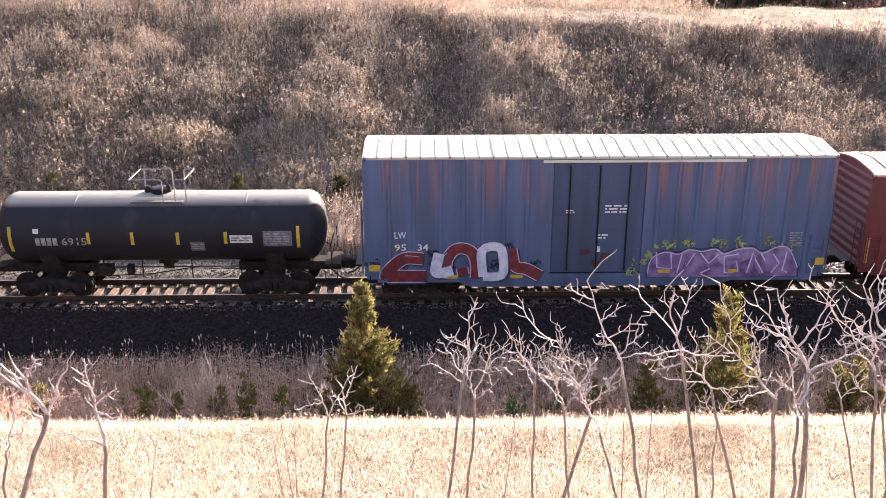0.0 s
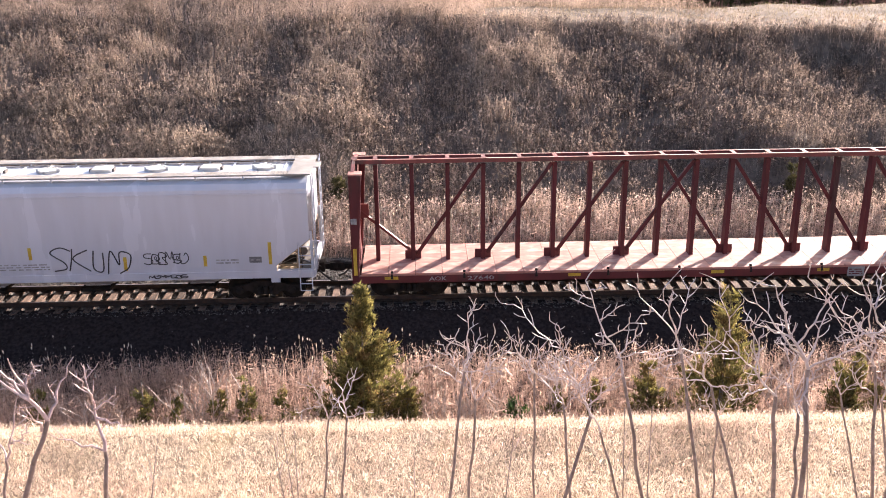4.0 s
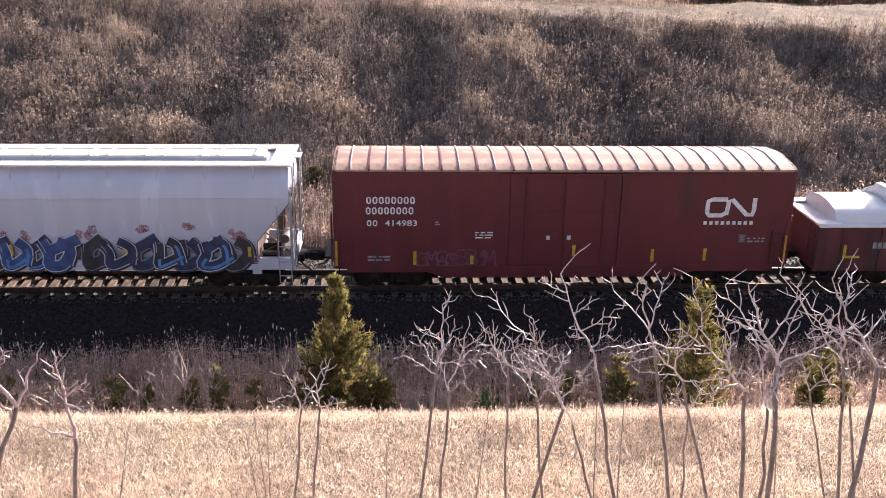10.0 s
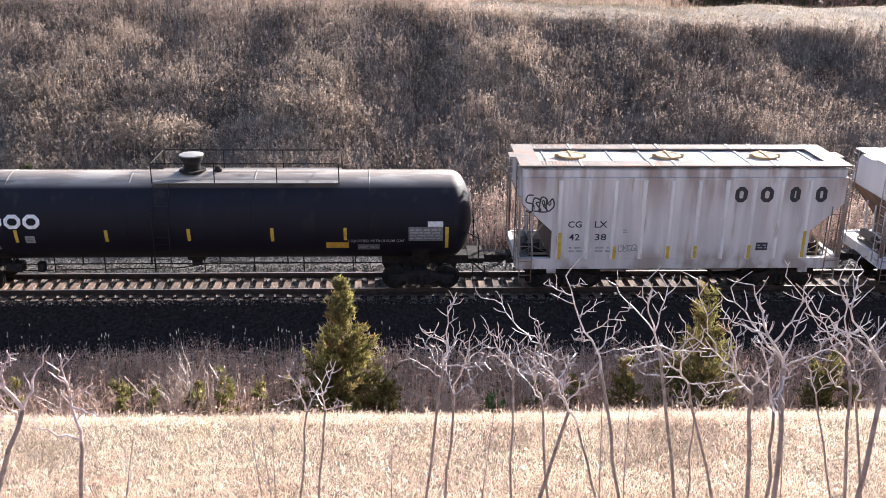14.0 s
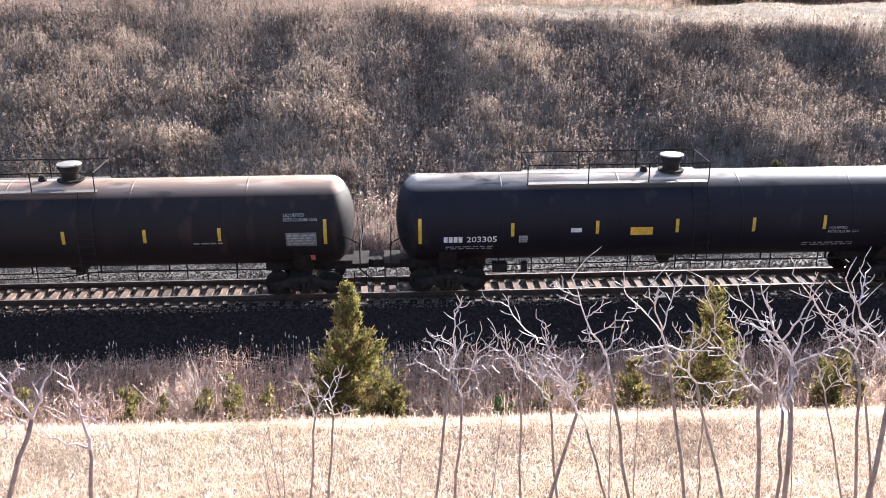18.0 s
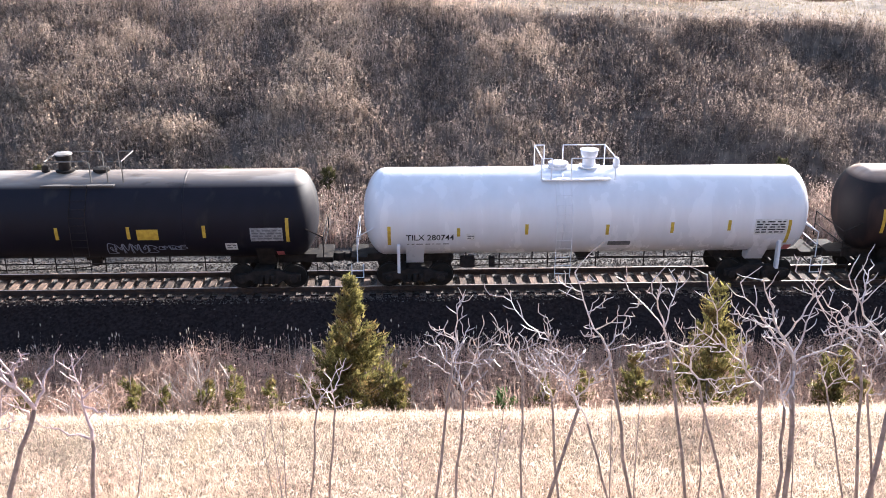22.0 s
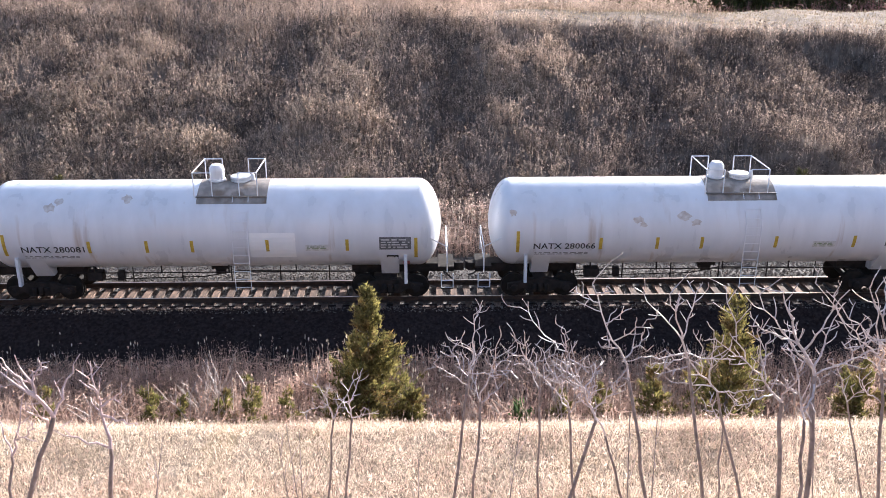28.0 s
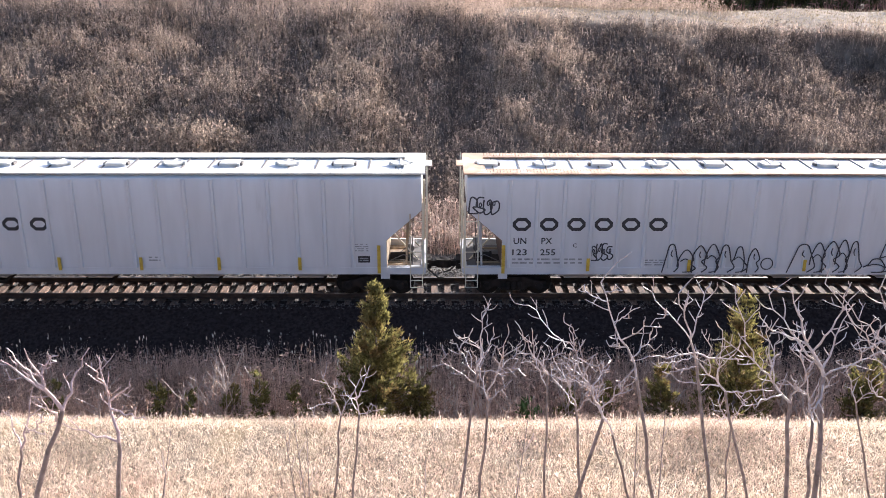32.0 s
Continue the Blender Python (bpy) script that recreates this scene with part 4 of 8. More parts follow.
tank_car("tank_car", "clean white tank car with railed domes on top", -47.88, 7.69, 1.5, 2.5, WH, M["iron"],
         [("TILX 280744", -6.24, -4.63, 1.88, 2.11, LB)],
         [("y", -6.8, 1.7, 2.43), ("y", -4.48, 2.03, 2.35), ("y", -2.2, 2.08, 2.46), ("y", .52, 2.04, 2.42), ("y", 2.71, 2.08, 2.48), ("y", 4.65, 2.15, 2.53), ("y", 6.71, 1.6, 2.52),
          ("p", 5.52, 6.61, 1.98, 2.56, "placard_white", "lettering_black"), ("d", .6, 1.37, 1.58, 1.76, "placard", "grey painted patch"),
          ("p", -4.23, -3.92, 1.86, 2.13, "placard_white", "placard"), ("s", -6.2, -4.7, 1.68, 1.76, 1, "placard"),
          ("d", 6.75, 7.0, 1.2, 1.5, "placard_red", "small red and white placard")],
         (-1.66, .63, .78, 3.84), [(-1.0, .3, 4.22, WH, "flat"), (.05, .3, 4.62, WH, "drum"), (1.0, .11, 4.36, WH, "bell")],
         (.72, [(-1.7, -1.36, "l"), (-.7, .78, "r")], WH), ladders=[(-.95, .55)], seams=(-.95,), legs=True)
tank_car("tank_car", "black tank car with yellow stencils and a sprayed tag", -64.845, 7.73, 1.5, 2.5, M["black"], M["iron"],
         [("UTLX 202677", -6.0, -3.85, 1.94, 2.18, LY)],
         [("y", -6.77, 1.83, 2.7), ("y", -3.57, 2.05, 2.48), ("y", -.74, 2.06, 2.5), ("y", 1.59, 2.06, 2.51), ("y", 4.06, 2.08, 2.53), ("y", 6.8, 1.89, 2.76),
          ("d", 1.86, 2.56, 2.02, 2.41, "yellow", "yellow warning panel"), ("p", 5.57, 6.64, 1.93, 2.43, "lettering_faint", "placard"),
          ("p", 4.7, 5.09, 1.56, 1.86, "placard_white", "placard"), ("g", .79, 2.4, 1.42, 1.9, "graf_haze", 6, .032, 4), ("g", 2.5, 3.4, 1.6, 1.8, "graf_haze", 5, .025, 5),
          ("s", -5.9, -4.6, 1.72, 1.84, 1, "lettering_yellow"), ("d", 6.35, 6.6, 1.2, 1.45, "placard_red", "small red and white placard")],
         (-1.25, 1.14, .78, 3.78), [(-.7, .27, 4.62, M["iron"], "drum"), (.5, .24, 4.14, M["iron"], "flat"), (-1.35, .12, 4.25, M["iron"], "bell")],
         (.74, [(-1.1, 1.4, "ring")], M["rail_grey"]), ladders=[(.0, .9)], seams=(-4.4, 3.4))
tank_car("tank_car", "black tank car with a white dribbled paint line and yellow stencils", -81.735, 7.7, 1.5, 2.5, M["black"], M["iron"],
         [("UTLX 203822", -6.08, -3.9, 2.01, 2.24, LY)],
         [("y", -6.81, 1.82, 2.7), ("y", -3.84, 2.0, 2.44), ("y", -1.35, 2.0, 2.46), ("y", 1.38, 2.01, 2.46), ("y", 3.77, 2.05, 2.48), ("y", 6.73, 1.88, 2.73),
          ("d", 2.44, 3.18, 1.96, 2.26, "yellow", "yellow warning panel"), ("p", 5.47, 6.52, 2.03, 2.51, "lettering_faint", "placard"),
          ("p", 4.76, 5.17, 1.73, 2.01, "placard_white", "placard"), ("g", 1.4, 4.4, 1.95, 2.12, "lettering_faint", 3, .035, 9), ("g", 1.0, 1.7, 2.45, 2.8, "lettering_faint", 3, .035, 3),
          ("g", .8, 1.2, 1.5, 1.85, "lettering_faint", 3, .05, 2), ("s", -5.9, -4.6, 1.76, 1.88, 1, "lettering_yellow"), ("d", 6.3, 6.55, 1.2, 1.45, "placard_red", "small red and white placard")],
         (-1.02, 1.18, .78, 3.86), [(-.65, .23, 4.62, M["iron"], "drum"), (.5, .22, 4.2, M["iron"], "flat"), (.95, .1, 4.22, M["iron"], "bell"), (-1.2, .1, 4.22, M["iron"], "bell")],
         (.74, [(-1.05, 1.4, "ring")], M["rail_grey"]), ladders=[(.55, .7)], seams=(-4.4, 3.4))
WW = M["white_worn"]
for num, u, x, extra in (("280066", -98.68, .8, [("r", -2.75, 2.95, .16, 3), ("r", -2.62, 2.8, .12, 4), ("r", -1.25, 3.05, .2, 6), ("r", -.85, 2.85, .17, 7), ("r", -6.95, 3.2, .15, 8)]),
                         ("280081", -115.71, .78, [("d", 1.31, 2.83, 1.67, 2.6, "fresh_white", "freshly painted white patch"), ("r", -5.2, 3.42, .17, 3), ("r", -4.95, 3.58, .13, 5), ("r", -2.7, 3.66, .16, 9)])):
    tank_car("tank_car", "rust-stained white tank car with blue-black stencils and a railed dome", u, 7.69, 1.5, 2.5, WW, M["iron"],
             [("NATX " + num, -6.25, -4.17, 1.93, 2.16, LB)],
             [("y", -6.78, 1.8, 2.6), ("y", -4.0, 1.9, 2.35), ("y", -2.1, 1.9, 2.35), ("y", -.6, 1.9, 2.35), ("y", 1.9, 1.92, 2.36), ("y", 4.55, 1.92, 2.36), ("y", 6.84, 1.6, 2.4),
              ("p", 5.62, 6.68, 1.96, 2.43, "placard", "placard_white"), ("p", 5.85, 6.25, 1.55, 1.72, "lettering_black", "placard_white"), ("p", 3.16, 3.93, 1.93, 2.17, "placard_white", "graf_green"),
              ("s", -6.2, -4.4, 1.68, 1.8, 2, "placard"), ("d", 6.4, 6.62, 1.15, 1.42, "placard_red", "small red and white placard")] + extra,
             (-.45, 1.9, .8, 3.72), [(.1, .25, 4.58, WW, "bell"), (.9, .3, 4.2, WW, "flat"), (1.3, .08, 4.26, WW, "bell"), (.5, .06, 4.22, M["grate"], "bell")],
             (.8, [(-.5, .1, "l"), (1.0, 1.6, "r")], WW), ladders=[(x + .25, .55)], seams=(), legs=True)
    d = 1.512
    bm = bmesh.new()
    arc = [(d * math.sin(a), 2.5 + d * math.cos(a)) for a in np.linspace(-.84, .84, 17)]
    inner = [(q[0] * .98, 2.5 + (q[1] - 2.5) * .98) for q in arc]
    prism(bm, arc + inner[::-1], -.42, 1.9)
    part("saddle_plate", bm, M["saddle_grime"], THINGS[-1][0], "grimy grey-brown plate round the dome", smooth=40)


# ---- boxcars ----
def ribbed_end(root, x, s, y, z0, z1, material, n=11, name="end_wall"):
    """A car's end with pressed ribs that run across it."""
    bm = bmesh.new()
    step = (z1 - z0) / n
    pts = [(x - s * .12, z0)]
    for i in range(n):
        a = z0 + i * step
        pts += [(x - s * .02, a + step * .12), (x + s * .045, a + step * .38), (x + s * .045, a + step * .62), (x - s * .02, a + step * .88)]
    pts += [(x - s * .02, z1), (x - s * .12, z1)]
    prism(bm, pts, -y, y, "y")
    return part(name, bm, material, root, "end wall with pressed ribs")


def boxcar(name, label, u, h, eave, peak, sill, wall, roof, door, ribs, roof_n, rounded, end_material, door_paint=None):
    root = rolling_stock(name, label, "boxcar", u)
    Y = 1.52
    d0, d1 = door
    boxes("body", [(-h + .1, h - .1, -Y + .08, Y - .08, 1.0, eave - .04)], wall, root)
    for s in (-1, 1):
        for a, b in ((-h + .05, d0), (d1, h - .05)):
            y0, y1 = sorted((s * (Y - .09), s * Y))
            boxes("side_wall", [(a, b, y0, y1, sill, eave - .06)], wall, root)
        y0, y1 = sorted((s * (Y - .12), s * (Y - .03)))
        dr = boxes("door", [(d0 + .02, d1 - .02, y0, y1, 1.02, eave - .22)], door_paint or wall, root, "steel sliding door")
        ys = s * (Y - .02)
        n = 5
        for i in range(1, n):
            z = 1.05 + (eave - 1.3) * i / n
            a, b = sorted((ys, ys - s * .03))
            boxes("door_stiffener", [(d0 + .05, d1 - .05, a, b, z - .05, z + .05)], door_paint or wall, dr)
        for x in (d0 + .55, (d0 + d1) / 2, d1 - .55):
            bars("door_rod", [[(x, s * (Y + .02), 1.1), (x, s * (Y + .02), eave - .3)]], .026, M["iron"] if door_paint else wall, dr)
        if door_paint:
            for x, z in (((d0 + d1) / 2 - .35, 1.75), ((d0 + d1) / 2 + .3, 1.6), ((d0 + d1) / 2, 1.35)):
                boxes("door_latch", [(x - .13, x + .13, min(ys, ys + s * .05), max(ys, ys + s * .05), z - .09, z + .09)], M["maroon_dark"], dr, "rusty door latch")
        a, b = sorted((s * (Y - .02), s * (Y + .07)))
        boxes("door_track", [(d0 - .35, d1 + (d1 - d0) * 1.05, a, b, eave - .19, eave - .11), ], wall if rounded else M["roof_pale"], root)
        boxes("lower_door_track", [(d0 - .1, d1 + .1, a + .02, b - .02, .92, .99)], wall, root)
        for x in ribs:
            if d0 < x < d1:
                continue
            bm = bmesh.new()
            prism(bm, [(x - .09, s * Y), (x - .045, s * (Y + .05)), (x + .045, s * (Y + .05)), (x + .09, s * Y)], sill + .12, eave - .12, "z")
            part("side_post", bm, wall, root)
        boxes("side_sill", [(-h + .4, h - .4, min(s * (Y - .05), s * (Y + .02)), max(s * (Y - .05), s * (Y + .02)), sill - .12, sill + .1)], wall, root)
        bm = bmesh.new()
        lo = sill - .32
        prism(bm, [(-h + 3.0, sill - .1), (-h + 3.6, lo), (h - 3.6, lo), (h - 3.0, sill - .1)], s * (Y - .06) - .02, s * (Y - .06) + .02, "y")
        part("skirt", bm, wall, root)
        ribbed_end(root, s * (h - .02), s, Y - .03, 1.0, eave - .02, end_material)
        k = s * (h + .02)
        for q in (-1, 1):
            boxes("corner_post", [(min(k, k - s * .12), max(k, k - s * .12), min(q * (Y - .1), q * (Y + .01)), max(q * (Y - .1), q * (Y + .01)), .95, eave - .03)], wall, root)
        ladder(root, s * (h + .1), -Y + .08, -Y + .5, 1.0, eave - 1.6, 5, wall)
        ladder(root, -(Y + .06), s * (h - .55), s * (h - .12), 1.0, 2.3, 4, wall, "x")
        stirrup(root, s * (h - .35), -Y, .95, M["iron"])
        boxes("end_platform", [(min(k, k + s * .35), max(k, k + s * .35), -.9, .9, 1.12, 1.16)], M["grate"], root)
        bm = bmesh.new()
        lathe(bm, [(s * (h + .16), .27), (s * (h + .2), .27)], 16, "x", (0, -.6, 2.4))
        if s > 0:
            part("hand_brake_wheel", bm, M["iron"], root)
        else:
            bm.free()
    boxes("underframe", [(-h + .3, h - .3, -.4, .4, .75, 1.02), (-h + 1, h - 1, -1.3, 1.3, .9, 1.02)], M["iron"], root)
    boxes("brake_gear", [(-1.2, -.5, -1.1, -.7, .5, .85), (.6, 1.5, -1.0, -.75, .55, .8)], M["iron"], root)
    # roof: one part for each sheet, with raised seams
    step = 2 * h / roof_n
    if rounded:
        prof = [(Y + .03, eave - .03), (Y + .02, eave + .02), (Y - .2, eave + .1), (Y - .75, eave + (peak - eave) * .72), (Y - 1.2, eave + (peak - eave) * .93), (0, peak)]
    else:
        prof = [(Y + .05, eave - .04), (Y + .05, eave + .02), (0, peak)]
    ring = [(p[0], p[1]) for p in prof] + [(-p[0], p[1]) for p in reversed(prof[:-1])]
    low = [(q[0] * .97, q[1] - .05) for q in reversed(ring)]
    bm = bmesh.new()
    prism(bm, ring + low, 0, step - .012)
    sheet = mesh_of("roof_sheet", bm, roof, 30)
    bm = bmesh.new()
    hi = [(q[0] * 1.004, q[1] + (.035 if rounded else .018)) for q in ring]
    w = .016 if rounded else .014
    prism(bm, hi + [(q[0] * .99, q[1] - .01) for q in reversed(ring)], -w, w)
    # seam colour carries the light: pale as lit, dark as its own shadow
    seam = mesh_of("roof_seam", bm, M["seam_lit"] if rounded else M["seam_shadow"])
    bm = bmesh.new()
    prism(bm, [(q[0] * 1.003, q[1] + .02) for q in ring] + [(q[0] * .99, q[1] - .01) for q in reversed(ring)], -.03, .03)
    dark_seam = mesh_of("roof_seam", bm, M["maroon"] if rounded else M["seam_shadow"])
    top = [(q[0], q[1] - .05) for q in ring]
    for i in range(roof_n):
        put("roof_sheet", sheet, root, pose(-h + i * step, 0, 0))
        if i:
            put("roof_seam", seam if (i % 2 if rounded else i % 3) else dark_seam, root, pose(-h + i * step, 0, 0))
    for s in (-1, 1):
        bm = bmesh.new()
        prism(bm, ring + [(-Y + .05, eave - .3), (Y - .05, eave - .3)], s * (h - .1), s * (h - .02))
        part("end_cap", bm, end_material, root)
    running_gear(root, h, 1.9, .7, u)
    return root, -Y


side_ribs = [-6.94, -6.14, -5.25, -4.5, -3.84, -3.16, -2.39, 1.94, 2.6, 3.23, 3.99, 4.84, 5.44, 6.27, 7.05]
blue, Y = boxcar("boxcar", "faded blue high-cube boxcar with rust streaks and sprayed murals", 150.54, 7.76, 5.04, 5.26, .82, M["blue"], M["roof_pale"], (-1.55, 1.5), side_ribs, 33, False, M["blue"], M["blue_door"])
W = Y - .004
for text, a, b, z in (("LW", -6.77, -6.38, 2.29), ("95", -6.77, -6.39, 1.86), ("34", -6.01, -5.65, 1.86)):
    lettering(blue, text, a, b, z, z + .23, LW, Y - .055)
for a, b, z0, z1 in ((-7.65, -7.26, 1.14, 1.37), (-5.12, -4.67, .86, .98), (-2.89, -2.47, .86, .98), (7.42, 7.72, 1.26, 1.51), (2.1, 2.5, 1.0, 1.12), (4.5, 4.8, 1.0, 1.12)):
    decal("reflector", blue, a, b, z0, z1, M["yellow"], Y - .075, "yellow reflective strip")
W = Y - .056
puffs(blue, [(-7.4, 1.4, .3), (-6.6, 1.2, .45), (-5.4, 1.7, .3), (-5.0, 1.3, .5), (-4.6, 1.95, .3), (-3.4, 1.3, .5), (-2.9, 1.95, .3), (-2.2, 1.3, .4)], W, M["mist_navy"], 3, "dark overspray behind the mural")
RS, WS, LS = M["graf_red"], M["graf_white"], M["graf_lilac"]
block_shape(blue, [[(.95, .9), (.5, .92), (.12, .3), (.1, .05)], [(.1, .1), (.5, .12), (1.0, .1)]], -7.2, 1.45, .86, .78, W - .004, RS, LS, M["graf_navy"], .4)
block_shape(blue, [[(.35, 1), (.22, .5), (.2, .22), (.55, .2), (.95, .3)]], -5.55, .75, .9, .86, W - .022, WS, LS, M["graf_navy"], .31)
block_shape(blue, [[(.1, .0), (.05, .55), (.35, .95), (.8, .9), (1.0, .5), (1.0, .0)], [(.55, .35), (.6, .1)]], -5.1, 1.05, .86, 1.1, W - .004, RS, LS, M["graf_navy"], .36)
block_shape(blue, [[(.15, .05), (.1, .9), (.7, 1.0), (.85, .6), (.8, .1), (.15, .05)]], -3.95, .95, .86, 1.1, W - .022, WS, LS, M["graf_navy"], .25)
block_shape(blue, [[(.12, .95), (.3, .4), (.75, .3), (1.3, .06)]], -3.0, .85, .86, 1.08, W - .004, RS, LS, M["graf_navy"], .38)
puffs(blue, [(1.55, 1.3, .35), (1.2, 1.0, .35), (2.3, 1.95, .3), (3.1, 2.0, .3), (4.0, 1.98, .32), (4.9, 2.0, .3), (5.8, 2.02, .34), (6.5, 1.9, .3), (1.9, 1.6, .3)], W, M["mist_green"], 8, "yellow-green overspray behind the mural")
PU, PD = M["graf_violet"], M["graf_purple"]
bands(blue, [(1.75, 1.0), (1.85, 1.55), (2.3, 1.78), (2.75, 1.7), (3.1, 1.86), (3.55, 1.8), (4.0, 1.88), (4.3, 1.7), (4.75, 1.86), (5.25, 1.9), (5.6, 1.72), (6.1, 1.95), (6.5, 1.85), (6.85, 1.2)], .84, W - .004, PU, [PD, PU, M["graf_grape"], PU], LS, M["graf_navy"])
for x, forms in ((2.0, [[(0, 1), (.1, .35), (.9, .3), (.8, 1)]]), (2.75, [[(0, .1), (.2, .9), (.5, .4), (.9, .95)]]), (3.5, [[(0, .95), (.5, .5), (1.0, .9)], [(.1, .1), (.6, .3)]]),
                 (4.25, [[(.9, .9), (.1, .8), (.2, .1), (.95, .15), (.8, .6)]]), (5.1, [[(.05, .1), (.3, .95), (.5, .6), (.95, .1)], [(.7, .95), (1.0, .6)]]), (5.9, [[(.1, .9), (.5, .5), (.1, .1)], [(.85, .95), (.7, .2), (1.0, .1)]])):
    stroke("outline", [[(x + .62 * p[0], .9 + .85 * p[1]) for p in ln] for ln in forms], .05, W - .018, LS, blue, "pale lilac sprayed line")
    stroke("shading", [[(x + .08 + .5 * p[0], .88 + .7 * p[1]) for p in ln] for ln in forms[:1]], .13, W - .0155, PD, blue, "purple sprayed shading")
small_print(blue, .19, .95, 3.1, 3.42, 3, LW, Y - .01, 5)
small_print(blue, -1.1, -.75, 3.1, 3.25, 2, LW, Y - .01, 6)
small_print(blue, -.05, .35, 2.2, 2.4, 2, LW, Y - .01, 7)
decal("label_plate", blue, -.05, .1, 1.75, 1.95, M["placard_white"], Y - .01, "small white square label")
small_print(blue, 6.46, 6.88, 1.9, 2.44, 6, LF, Y - .055, 4)

lead, Y = boxcar("boxcar", "oxide-red boxcar with ribbed ends and a pale worn roof", 167.31, 7.75, 4.34, 4.57, .95, M["maroon"], M["roof_pink"], (-1.7, 1.7), [], 26, True, M["maroon"])
reflectors(lead, [(-7.6, 1.27, 2.17)], Y)

red, Y = boxcar("boxcar", "oxide-red boxcar with a rounded faded roof and white lettering", 60.1, 7.68, 4.36, 4.58, .92, M["maroon"], M["roof_pink"], (-1.88, 1.85), [], 26, True, M["maroon"])
letter_blocks(red, 8, -6.6, -4.96, 3.21, 3.46, LW, Y, ring=.05)
letter_blocks(red, 8, -6.62, -5.01, 2.85, 3.1, LW, Y, ring=.05)
letter_blocks(red, 2, -6.59, -6.2, 2.44, 2.65, LW, Y, ring=.045)
lettering(red, "414983", -6.0, -4.93, 2.44, 2.65, LW, Y)
bm = bmesh.new()
ribbon(bm, [(5.45, 3.36), (4.95, 3.36), (4.8, 3.3), (4.79, 3.1), (4.79, 2.9), (4.86, 2.8), (5.3, 2.8), (5.45, 2.9)], .15, Y - .008)
ribbon(bm, [(5.45, 2.82), (5.5, 3.3), (5.62, 3.34), (6.15, 2.82), (6.34, 2.82), (6.38, 3.0), (6.38, 3.4)], .15, Y - .008)
part("emblem", bm, LW, red, "white rounded line emblem")
letter_blocks(red, 9, 4.71, 6.48, 2.47, 2.6, LW, Y, gap=.4)
reflectors(red, [(-7.6, 1.06, 1.93), (-5.0, 1.08, 1.56), (-3.08, 1.1, 1.4), (.36, 1.37, 1.77), (3.06, 1.16, 1.6), (4.86, 1.18, 1.63), (7.6, 1.17, 2.09)], Y - .035)
small_print(red, -6.58, -5.77, 1.18, 1.42, 2, LF, Y, 2)
small_print(red, -2.99, -2.4, 1.98, 2.25, 3, LW, Y, 3)
data_panel(red, 5.99, 6.21, 1.83, 2.12, Y, M["placard"], LF, 1)
small_print(red, 6.27, 6.88, 1.81, 2.03, 2, LF, Y, 8)
data_panel(red, -4.38, -4.1, 2.41, 2.67, Y, M["maroon"], LF, 4)
tag(red, -4.9, -2.3, 1.0, 1.6, Y - .008, M["graf_faint"], 8, .06, 5, "faint grey-purple sprayed scrawl")
for x in (-.6, .1):
    decal("label_plate", red, x, x + .13, 1.95, 2.1, M["placard_white"], Y - .02, "small white label")


# ---- covered hoppers ----
def hull(bm, prof, xe):
    """A closed body from half sections (y, z), bottom to top; xe(z): half its length at that height."""
    ring = []
    for y, z in prof:
        e = xe(z)
        ring.append([bm.verts.new(p) for p in ((-e, -y, z), (e, -y, z), (e, y, z), (-e, y, z))])
    for a, b in zip(ring, ring[1:]):
        for j in range(4):
            bm.faces.new((a[j], a[(j + 1) % 4], b[(j + 1) % 4], b[j]))
    bm.faces.new(ring[0])
    bm.faces.new(ring[-1])


